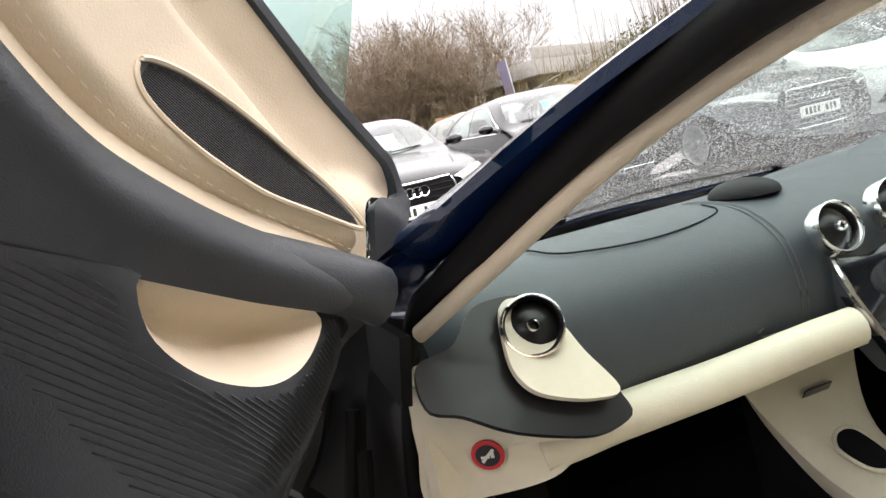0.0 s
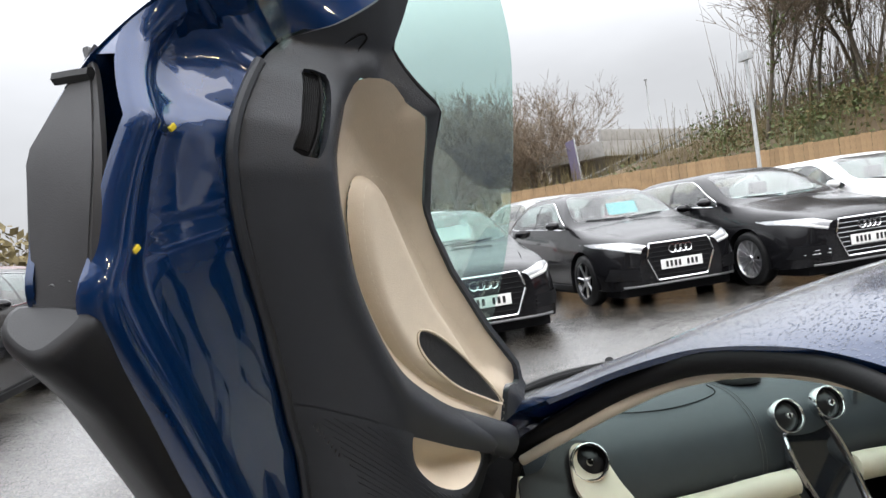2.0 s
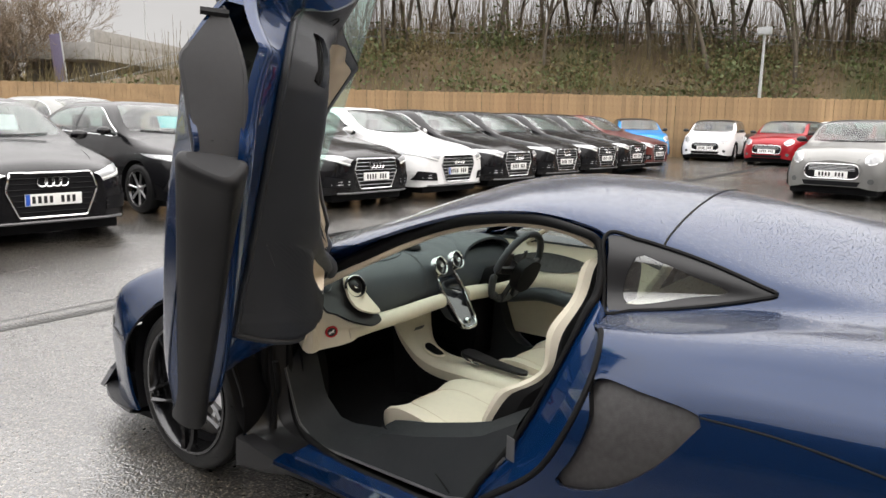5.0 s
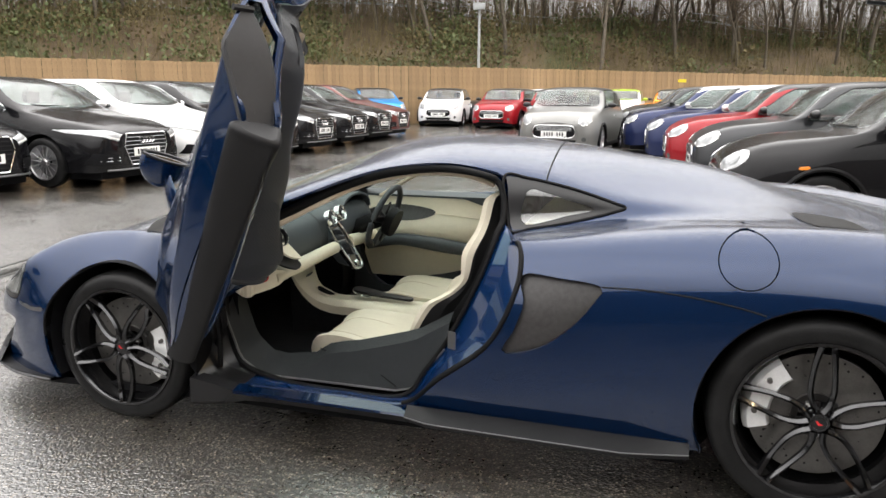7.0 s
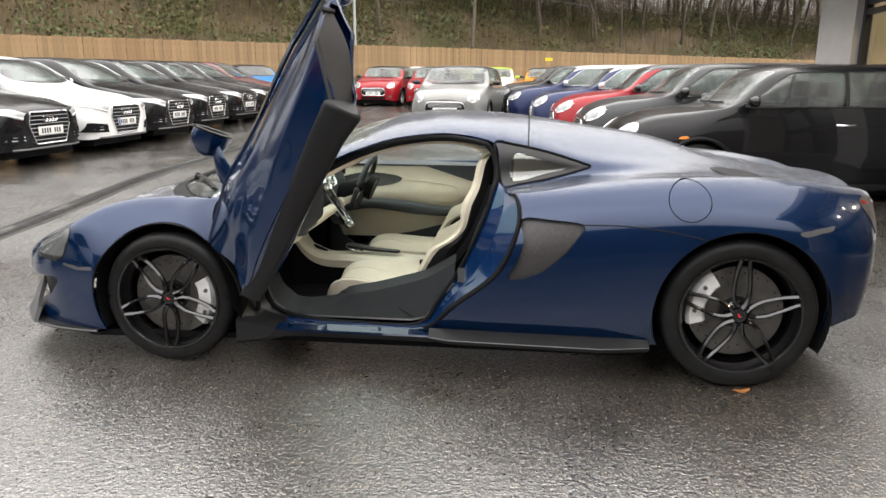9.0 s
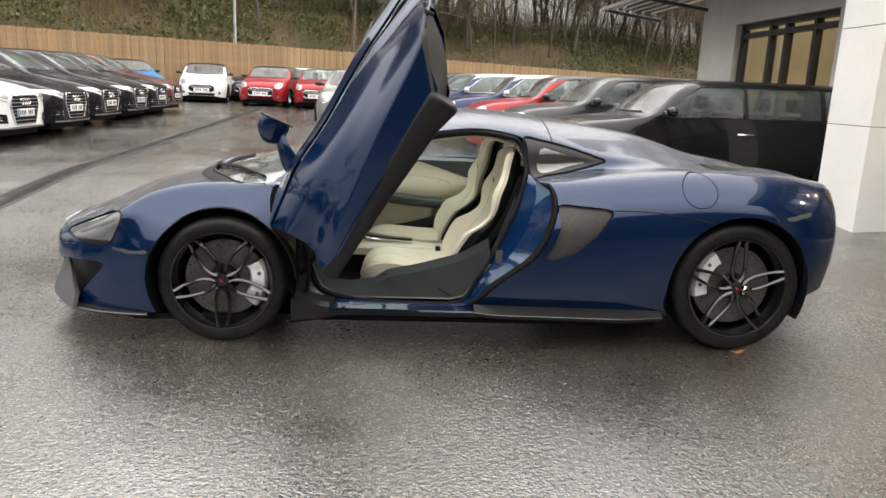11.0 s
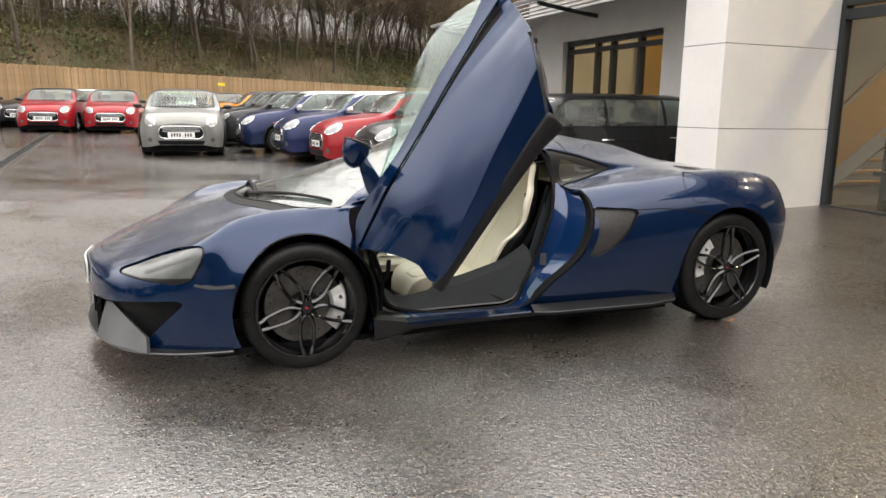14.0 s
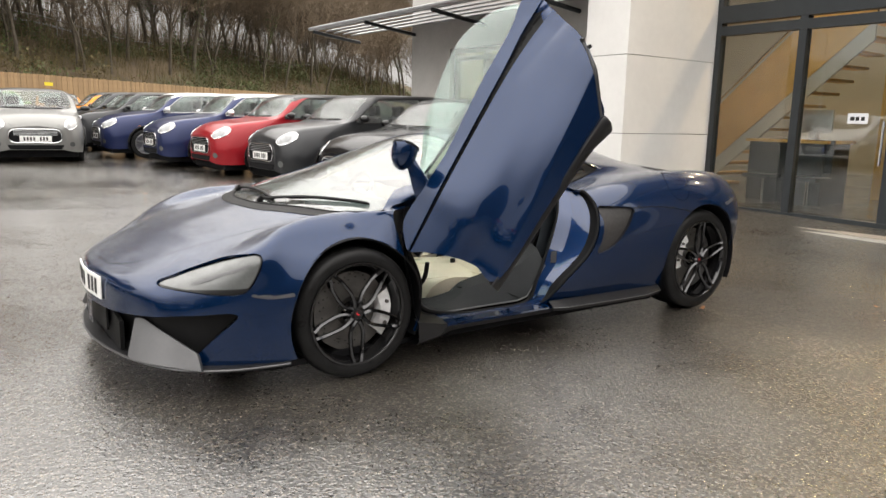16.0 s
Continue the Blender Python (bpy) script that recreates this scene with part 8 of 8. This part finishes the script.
link("desk_body", box(-.35, .35, -.55, .55, 0, .95, .01), FRAME_GREY, desk)
link("desk_top", box(-.40, .40, -.60, .60, .95, .99, .008), PLY, desk)
mon = thing("monitor", pose(-6.0, -1.55, 1.09), "grey desk monitor seen from behind", "monitor")
link("monitor_case", box(-.02, .02, -.25, .25, .10, .42, .008), CANOPY, mon)
link("monitor_stand", box(-.05, .05, -.05, .05, 0, .12, .005), CANOPY, mon)
for k, (px_, py_) in enumerate(((-5.6, -2.0), (-5.5, -1.3))):
    ch = thing("office_chair", pose(px_, py_, .1), "grey office chair behind the glass", "chair", "office chairs")
    link("seat", box(-.22, .22, -.22, .22, .44, .50, .02), FRAME_GREY, ch)
    link("backrest", box(-.25, -.20, -.20, .20, .55, 1.0, .02), FRAME_GREY, ch)
    link("column", tube(np.array([(0, 0, .06), (0, 0, .45)]), .025, 8), CHROME, ch)
    link("base", merge(*[tube(np.array([(0, 0, .06), (.26 * math.cos(a), .26 * math.sin(a), .02)]), .018, 6) for a in np.arange(5) * 1.257]), BLACK_PLASTIC, ch)
# warm lamps inside, as glimpsed through the panes
lamp_mat = material("warm_lamp_face", (1, .9, .7), .5, emission=((1.0, .78, .45), 9.0))
for lx, ly in ((-6.4, -.2), (-6.4, 1.8), (-5.6, -6.0), (-5.6, -4.4), (-8.5, -2.0)):
    cl_ = thing("ceiling_lamp", pose(lx, ly, 5.38 if lx < -6 else 5.38), "round warm ceiling lamp in the showroom", "lamp", "showroom lamps")
    link("lamp_rim", lathe([(.20, -.05), (.24, -.05), (.24, .02)], 24, axis="z"), CANOPY, cl_)
    link("lamp_face", lathe([(0, -.045), (.20, -.045)], 24, axis="z"), lamp_mat, cl_)
    ld = bpy.data.lights.new("lamp_light", "AREA")
    ld.shape, ld.size, ld.energy, ld.color = "DISK", .4, 45, (1.0, .76, .45)
    lo = new("lamp_light", ld)
    lo.matrix_world = pose(lx, ly, 5.30)

# recessed side with windows, and the louvred canopy over it
wall_side = thing("side_facade", pose(0, 0, 0), "pale grey rendered facade with framed windows", "wall", kind="structure")
for s in (box(-3.95, -3.70, -8.5, -7.22, 0, 5.6), box(-3.95, -3.70, -7.22, -2.96, 2.52, 5.6), box(-3.95, -3.70, -7.22, -2.96, 0, .45), box(-3.95, -3.70, -4.48, -2.96, .45, 2.52)):
    link("rendered_wall", s, RENDER_GREY, wall_side, smooth=0)
win_ = thing("window_side", pose(0, 0, 0), "dark framed showroom windows with warm light inside", "window", kind="structure")
for y0, y1 in ((-7.22, -7.14), (-6.36, -6.28), (-5.92, -5.84), (-5.20, -5.12), (-4.56, -4.48)):
    link("window_frame", box(-3.90, -3.80, y0, y1, .45, 2.52, .004), FRAME_GREY, win_, smooth=0)
for z0, z1 in ((.45, .53), (2.30, 2.38), (2.44, 2.52)):
    link("window_rail", box(-3.895, -3.805, -7.14, -4.56, z0, z1, .004), FRAME_GREY, win_, smooth=0)
for y0, y1 in ((-7.14, -6.36), (-6.28, -5.92), (-5.84, -5.20), (-5.12, -4.56)):
    link("pane", box(-3.856, -3.844, y0, y1, .53, 2.44), SHOP_GLASS, win_, smooth=0, shadow=False)
inner_panel = link("wood_wall_panel", box(-6.3, -6.22, -8.4, -4.0, .1, 2.9, .004), PLY)
tagged(inner_panel, "honey-coloured wood panelling behind the side windows", "panel")
canopy = thing("louvred_canopy", pose(0, 0, 0), "grey metal canopy of sloping louvres over the facade", "canopy")
for k in range(6):
    x = -3.62 + k * .20
    link("louvre", moved(box(-.11, .11, -10.7, -2.97, -.012, .012, .004), pose(x, 0, 3.03 + .012 * k, 0, 18, 0)), CANOPY, canopy, smooth=0)
for y in (-10.6, -8.4, -6.2, -4.0):
    link("canopy_bracket", tube(loop([(-3.7, y, 2.86), (-3.1, y, 2.93), (-2.58, y, 3.0)], 12, closed=False), .035, 8), FRAME_GREY, canopy)
link("canopy_edge", tube(np.array([(-2.55, -10.7, 3.05), (-2.55, -2.97, 3.05)]), .035, 8), CANOPY, canopy)
tagged(link("upper_wall", box(-4.2, -3.96, -8.5, -2.96, 5.6, 7.5), RENDER_GREY, smooth=0), "pale grey upper wall of the showroom", "wall", kind="structure")
tagged(link("showroom_roof", box(-12.2, -3.6, -8.8, 6.2, 5.6, 5.8), RENDER_GREY, smooth=0), "flat showroom roof", "roof", kind="structure")
tagged(link("high_wall_front", box(-4.7, -4.5, -2.3, 6.2, 5.4, 7.5), CLADDING_WHITE, smooth=0), "white upper wall above the glass front", "wall", kind="structure")
# paved strip with a low kerb along the front
pave = thing("pavement", pose(0, 0, 0), "pale wet concrete paving along the showroom front", "pavement", kind="structure")
for k in range(9):
    y = -2.25 + k * .9
    link("paving_slab", box(-4.53, -3.95, y + .003, y + .897, .0, .115, .006), PAVING, pave, smooth=0)
for k in range(9):
    y = -2.25 + k * .9
    link("kerb_stone", box(-3.945, -3.80, y + .003, y + .897, .0, .10, .012), CONCRETE, pave, smooth=0)

# ---- fence, bank, trees and what lies beyond ----
FENCE_WOOD = material("weathered_fence_board", (0.31, 0.205, 0.108), 0.75, vary=0.22, scale=2.5, bump=0.3, bump_scale=60, random_value=0.16)
F_DIR, F_OUT = np.array((.8045, .5940)), np.array((.5940, -.8045))
F0 = np.array((17.9, -18.2))
fence = thing("wooden_fence", pose(0, 0, 0), "tall brown close-board wooden fence along the yard", "fence", kind="structure")
board = bpy.data.meshes.new("fence_board")
bv, bf = box(-.074, .074, -.011, .011, 0, 2.2, .006)
board.from_pydata([tuple(p) for p in bv], [], bf)
board.materials.append(FENCE_WOOD)
random.seed(5)


def fence_pose(k, off=0.0, dz=0.0):
    p = F0 + F_DIR * k + F_OUT * off
    return pose(p[0], p[1], float(rise(*p)) + dz, 0, random.uniform(-.35, .35), math.degrees(math.atan2(F_DIR[1], F_DIR[0])))


near = np.arange(-36, 9, .15)
for i, k in enumerate(near):
    ob = new("fence_board", board)
    ob.parent = fence
    ob.matrix_world = fence_pose(k, .014 * (i % 2), random.uniform(-.02, .012))
rest = []
for k in np.concatenate([np.arange(9, 16, .15), np.arange(-75, -36, .15)]):
    rest.append(moved((bv, bf), fence_pose(k, .014 * (int(k / .15) % 2), random.uniform(-.02, .012))))
tagged(link("fence_run", merge(*rest), FENCE_WOOD, fence, smooth=0), kind="stuff")
for z in (.7, 1.4, 2.2):
    a, b = F0 + F_DIR * -75 + F_OUT * .06, F0 + F_DIR * 16 + F_OUT * .06
    link("fence_rail", tube(np.array([(*a, z + .15), (*b, z + .15)]), .04, 4), FENCE_WOOD, fence)
sign = link("warning_sign", box(-.22, .22, -.016, -.012, -.07, .07), YELLOW_CARD)
p = F0 + F_DIR * -22.6 - F_OUT * .03
sign.matrix_world = pose(p[0], p[1], 2.32, 0, 0, math.degrees(math.atan2(F_DIR[1], F_DIR[0])))
tagged(sign, "small yellow notice fixed high on the fence", "sign")


def bank_material():
    m = material("leaf_litter_bank", (0.098, 0.070, 0.041), 0.9, vary=0.4, scale=.5, bump=0.9, bump_scale=9)
    nt = m.node_tree
    b = nt.nodes["Principled BSDF"]
    co = nt.nodes.new("ShaderNodeTexCoord")
    n = nt.nodes.new("ShaderNodeTexNoise")
    n.inputs["Scale"].default_value, n.inputs["Detail"].default_value = .22, 6
    nt.links.new(co.outputs["Object"], n.inputs["Vector"])
    r = nt.nodes.new("ShaderNodeMapRange")
    r.inputs["From Min"].default_value, r.inputs["From Max"].default_value = .5, .62
    nt.links.new(n.outputs["Fac"], r.inputs["Value"])
    mx = nt.nodes.new("ShaderNodeMix")
    mx.data_type = "RGBA"
    old = b.inputs["Base Color"].links[0].from_socket
    nt.links.new(old, mx.inputs[6])
    mx.inputs[7].default_value = (.058, .062, .024, 1)
    nt.links.new(r.outputs[0], mx.inputs[0])
    nt.links.new(mx.outputs[2], b.inputs["Base Color"])
    return m


BANK = bank_material()
bank_h = curve((0, .45), (1.5, .85), (3, 1.7), (7, 3.9), (10, 5.2), (12, 5.5), (25, 5.6), (60, 5.2), (70, .1))


def bank_point(k, o):
    fall = np.clip((26 - k) / 24, 0, 1)
    z = bank_h(o) * (fall ** .7 * .92 + .08) + .35 * np.sin(k * .31 + o) * np.clip(o / 6, 0, 1) * np.clip((60 - o) / 20, 0, 1)
    return np.stack([F0[0] + F_DIR[0] * k + F_OUT[0] * (o + .3), F0[1] + F_DIR[1] * k + F_OUT[1] * (o + .3), z], -1)


tagged(link("embankment", flipped(grid(bank_point, np.linspace(-110, 60, 140), np.concatenate([np.linspace(0, 13, 22), np.linspace(16, 70, 8)]))), BANK, smooth=80), "steep brown bank of leaf litter behind the fence", "bank", kind="structure")

# bare trees
BARK = material("grey_brown_bark", (0.105, 0.088, 0.066), 0.9, vary=0.3, scale=6, bump=0.5, bump_scale=40)
TWIG = material("brown_twigs", (0.165, 0.125, 0.085), 0.9, vary=0.3, scale=2)
MOSS = material("ivy_leaves", (0.085, 0.105, 0.035), 0.6, vary=0.5, scale=3)
BUD = material("russet_scrub", (0.135, 0.108, 0.05), 0.9, vary=0.45, scale=2)


def prisms(p0, p1, r0, r1, sides):
    """Tapered sticks from many starts to many ends, all at once."""
    p0, p1 = np.array(p0), np.array(p1)
    r0, r1 = np.array(r0)[:, None, None], np.array(r1)[:, None, None]
    t = p1 - p0
    t /= np.maximum(np.linalg.norm(t, axis=1, keepdims=True), 1e-9)
    ref = np.where(np.abs(t[:, 2:3]) > .9, np.array([[1., 0, 0]]), np.array([[0, 0, 1.]]))
    u = np.cross(t, ref)
    u /= np.linalg.norm(u, axis=1, keepdims=True)
    w = np.cross(t, u)
    a = np.linspace(0, 2 * np.pi, sides, endpoint=False)
    ring = u[:, None] * np.cos(a)[None, :, None] + w[:, None] * np.sin(a)[None, :, None]
    v = np.concatenate([p0[:, None] + ring * r0, p1[:, None] + ring * r1], 1).reshape(-1, 3)
    base = np.arange(len(p0)) * 2 * sides
    f = [(b + j, b + (j + 1) % sides, b + sides + (j + 1) % sides, b + sides + j) for b in base for j in range(sides)]
    return v, f


def make_tree(seed, height, spread, ivy=0.0, forks=3, depth=4, thin=.011):
    rng = np.random.RandomState(seed)
    big, fine, tips = [], [], []

    def grow(p, d, length, r, level):
        n = (4, 4, 3, 2, 1)[level]
        for k in range(n):
            d = d + rng.normal(0, .10 + .05 * level, 3) + np.array((0, 0, .05 + .03 * level))
            d /= np.linalg.norm(d)
            q = p + d * length / n
            rq = r * (1 - .55 / n * 1.0)
            (big if level < 2 else fine).append((p, q, r, rq))
            if level < depth and (level > 0 or k >= 1):
                kids = {0: forks, 1: 3, 2: 3, 3: 3}[level] if k == n - 1 else {0: 2, 1: 2, 2: 2, 3: 1}[level]
                for c in range(kids):
                    az = rng.uniform(0, 2 * math.pi)
                    tilt = rng.uniform(.35, .85) * spread
                    side = np.array((math.cos(az), math.sin(az), 0))
                    dd = d * math.cos(tilt) + side * math.sin(tilt)
                    grow(q, dd / np.linalg.norm(dd), length * rng.uniform(.50, .68), rq * rng.uniform(.45, .62), level + 1)
            p, r = q, rq
        tips.append(p)

    grow(np.zeros(3), np.array((rng.normal(0, .05), rng.normal(0, .05), 1.)), height * .52, height * .0085 + .02, 0)
    tree = thing("tree", pose(0, 0, 0), "bare winter tree with fine brown twigs on the bank", "tree", "bare trees on the bank")
    link("trunk", prisms(*zip(*big), 6), BARK, tree, smooth=60)
    f = [(a, b, max(r, thin), max(s, thin * .6)) for a, b, r, s in fine]
    link("crown", prisms(*zip(*f), 3), TWIG, tree, smooth=0)
    if ivy:
        pts = []
        for a, b, r, s in big:
            for _ in range(int(26 * ivy)):
                t = rng.uniform()
                c = a + (b - a) * t + rng.normal(0, r + .07, 3)
                if c[2] < height * .55:
                    pts.append(c)
        q = np.array(pts)
        link("ivy", leaf_quads(q, rng, .05, .11), MOSS, tree, smooth=0)
    return tree


def leaf_quads(q, rng, lo, hi):
    n = len(q)
    d = rng.normal(0, 1, (n, 3))
    d /= np.linalg.norm(d, axis=1, keepdims=True)
    e = np.cross(d, rng.normal(0, 1, (n, 3)))
    e /= np.linalg.norm(e, axis=1, keepdims=True)
    s = rng.uniform(lo, hi, (n, 1))
    v = np.stack([q - d * s, q + e * s * .6, q + d * s, q - e * s * .6], 1).reshape(-1, 3)
    return v, [(4 * i, 4 * i + 1, 4 * i + 2, 4 * i + 3) for i in range(n)]


trees = [make_tree(11, 9.5, 1.0, .0), make_tree(12, 11.0, .8, .5), make_tree(13, 8.5, 1.15, .0, 4), make_tree(14, 12.0, .7, .9), make_tree(15, 7.5, 1.2, .0, 4)]
far_trees = [make_tree(16, 9.0, 1.2, .0, 4, 3, .03), make_tree(17, 8.0, 1.1, .0, 4, 3, .03)]
rng = np.random.RandomState(21)
first = [True] * 5
for i in range(150):
    kind = int(rng.randint(0, 5))
    k = -85 + i * .62 + rng.uniform(-.8, .8)
    o = rng.choice([5.5, 8.5, 10.5, 12.5, 15]) + rng.uniform(-1.4, 1.4)
    b = bank_point(np.array(k), np.array(o))
    m = pose(b[0], b[1], b[2] - .1, 0, 0, rng.uniform(0, 360)) @ Matrix.Scale(rng.uniform(.85, 1.3), 4)
    if first[kind]:
        trees[kind].matrix_world = m
        first[kind] = False
    else:
        t = copy_thing(trees[kind], pose(0, 0, 0))
        t.matrix_world = m
# far line of trees past the yard's open end
far_first = [True, True]
for i in range(64):
    a = radians(-30 + i * 1.55 + rng.uniform(-.8, .8))
    d = rng.uniform(75, 115)
    kind = i % 2
    t = far_trees[kind] if far_first[kind] else copy_thing(far_trees[kind], pose(0, 0, 0))
    far_first[kind] = False
    t.matrix_world = pose(d * math.cos(a), d * math.sin(a), -.3, 0, 0, rng.uniform(0, 360)) @ Matrix.Scale(rng.uniform(.8, 1.15), 4)
    tagged(t, "distant bare tree beyond the open end of the yard", "tree", "distant bare trees")

# a clump of taller trees beyond the bridge's near end
for i in range(16):
    a = radians(-11.5 - i * .66 + rng.uniform(-.4, .4))
    d = rng.uniform(52, 66)
    t = copy_thing(trees[(0, 2, 4)[i % 3]], pose(0, 0, 0))
    t.matrix_world = pose(d * math.cos(a), 1 + d * math.sin(a), -.2, 0, 0, rng.uniform(0, 360)) @ Matrix.Scale(rng.uniform(1.0, 1.25), 4)
    tagged(t, "bare tree in a clump beyond the parked cars", "tree", "distant bare trees")

# undergrowth: brambles and saplings over the bank, and hedges far off
rng = np.random.RandomState(33)
n = 16000
kk, oo = rng.uniform(-85, 50, n), rng.uniform(.4, 13, n) ** 1.0
base = bank_point(kk, oo)
hgt = rng.uniform(.3, 1.4, n) * np.where(rng.uniform(0, 1, n) < .12, 2.2, 1)
tip = base + np.stack([rng.normal(0, .25, n), rng.normal(0, .25, n), hgt], 1)
tagged(link("bank_scrub", prisms(base - (0, 0, .1), tip, np.full(n, .016), np.full(n, .006), 3), BUD, smooth=0), "brown brambles and saplings covering the bank", "scrub", kind="stuff")
n = 60000
clumps = 260
ck, cc = rng.uniform(-85, 14, clumps), rng.uniform(1.0, 12.5, clumps)
who = rng.randint(0, clumps, n)
kk, oo = ck[who] + rng.normal(0, .8, n), np.clip(cc[who] + rng.normal(0, .6, n), .3, 13)
up = np.abs(rng.normal(0, .55, n)) * (.6 + .8 * ((who * 7919) % 13) / 13)
base = bank_point(kk, oo) + np.stack([rng.normal(0, .15, n), rng.normal(0, .15, n), up], 1)
green = (who * 31) % 5 < 3
tagged(link("bank_ivy", leaf_quads(base[green], rng, .05, .13), MOSS, smooth=0), "olive green ivy and bramble leaves on the bank", "scrub", kind="stuff")
tagged(link("bank_brush", leaf_quads(base[~green], rng, .04, .12), BUD, smooth=0), "brown winter bushes on the bank", "scrub", kind="stuff")
n = 14000
a = rng.uniform(radians(-36), radians(75), n)
d = rng.uniform(62, 80, n)
q = np.stack([d * np.cos(a), d * np.sin(a), rng.uniform(0, 1, n) ** 1.4 * (5.0 + 1.4 * np.sin(a * 23) + 4.0 * np.exp(-((a + .30) / .07) ** 2))], 1)
tagged(link("far_hedge", leaf_quads(q, rng, .2, .6), BUD, smooth=0), "brown winter hedge at the far end of the yard", "hedge", kind="stuff")
# thicket of thin stems along the top of the bank
n = 13000
kk = rng.uniform(-85, 10, n)
oo = rng.uniform(9.5, 30, n)
base = bank_point(kk, oo)
hgt = rng.gamma(3.0, .75, n) + .4
lean = rng.normal(0, .13, (n, 2)) * hgt[:, None]
tip = base + np.concatenate([lean, hgt[:, None]], 1)
tagged(link("thicket", prisms(base - (0, 0, .1), tip, np.full(n, .022), np.full(n, .006), 3), TWIG, smooth=0), "thicket of thin bare stems on top of the bank", "scrub", kind="stuff")
# barrier along the top of the bank
BARRIER = material("galvanised_barrier", (.30, .31, .31), .45, .6, vary=.15)
barrier = thing("road_barrier", pose(0, 0, 0), "grey steel crash barrier along the top of the bank", "barrier")
ln = np.array([bank_point(np.array(k), np.array(11.5)) for k in np.linspace(-70, 22, 90)])
link("barrier_rail", merge(*[strip(ln + (0, 0, z0), ln + (0, 0, z0 + .12), closed=False) for z0 in (.55,)]), BARRIER, barrier)
link("barrier_rail", tube(ln + (0, 0, 1.05), .03, 6), BARRIER, barrier)
for p in ln[::2]:
    link("barrier_post", tube(np.array([p - (0, 0, .2), p + (0, 0, 1.08)]), .04, 5), BARRIER, barrier)

# concrete flyover far off
bridge = thing("road_bridge", pose(54.5, -26.5, 0, 0, 0, -62), "grey concrete road bridge beyond the yard", "bridge")
link("deck", box(-7, 26, -4, 4, 5.2, 6.3, .05), CONCRETE, bridge)
link("parapet", box(-7, 26, 3.7, 4.0, 6.3, 7.1, .03), CONCRETE, bridge)
link("parapet", box(-7, 26, -4.0, -3.7, 6.3, 7.1, .03), CONCRETE, bridge)
for x in (-4, 8, 20):
    link("pier", box(x - .6, x + .6, -3, 3, 0, 5.2, .05), CONCRETE, bridge)

# lamp columns
POST = material("galvanised_post", (.42, .43, .43), .5, .5, vary=.12)


def lamp_post(x, y, h, label, arm=0.0, yaw=0, sign=False, r=.07):
    p = thing("lamp_post", pose(x, y, float(rise(x, y)) if math.hypot(x, y) < 45 else 0, 0, 0, yaw), label, "lamp post", "lamp posts")
    link("column", tube(np.array([(0, 0, 0), (0, 0, 1.2), (0, 0, 1.25), (0, 0, h)]), (r * 1.25, r * 1.2, r, r * .7), 10), POST, p)
    link("base_plate", box(-.18, .18, -.18, .18, 0, .03, .005), POST, p)
    if arm:
        link("bracket", tube(loop([(0, 0, h - .05), (arm * .4, 0, h + .15), (arm, 0, h + .18)], 10, closed=False), r * .5, 6), POST, p)
        link("lantern", box(arm - .05, arm + .65, -.14, .14, h + .12, h + .24, .04), POST, p)
    else:
        link("floodlight", box(-.25, .25, -.06, .12, h - .30, h - .02, .02), POST, p)
    if sign:
        link("sign_plate", box(-.05, -.04, -.28, .28, 2.45, 3.1, .002), WHITE_PLATE, p)
        link("sign_mark", box(-.052, -.05, -.16, .16, 2.62, 2.94), RED, p, smooth=0)
    return p


lamp_post(8.25, -28.3, 5.0, "galvanised lighting column in front of the fence")
lamp_post(21.2, -14.4, 5.4, "galvanised lighting column in front of the fence")
lamp_post(26.2, .35, 9.0, "tall lighting column with a square sign", sign=True)
lamp_post(40.1, -1.4, 7.9, "lighting column at the yard's far end")
lamp_post(65.7, -36.5, 13.2, "tall street lamp with a bracket arm", 1.5, 150, r=.11)
lamp_post(78.1, -34.2, 14.0, "tall street lamp with a bracket arm", 1.5, 150, r=.11)
banner = thing("banner_flag", pose(47.5, -20.5, 0, 0, 6, 20), "tall narrow flag on a pole far off", "flag")
link("flag_pole", tube(np.array([(0, 0, 0), (0, 0, 6.8)]), .05, 6), POST, banner)
link("flag_cloth", box(.02, .9, -.01, .01, 2.6, 6.7, .004), material("purple_grey_cloth", (.14, .12, .18), .8, vary=.1), banner)
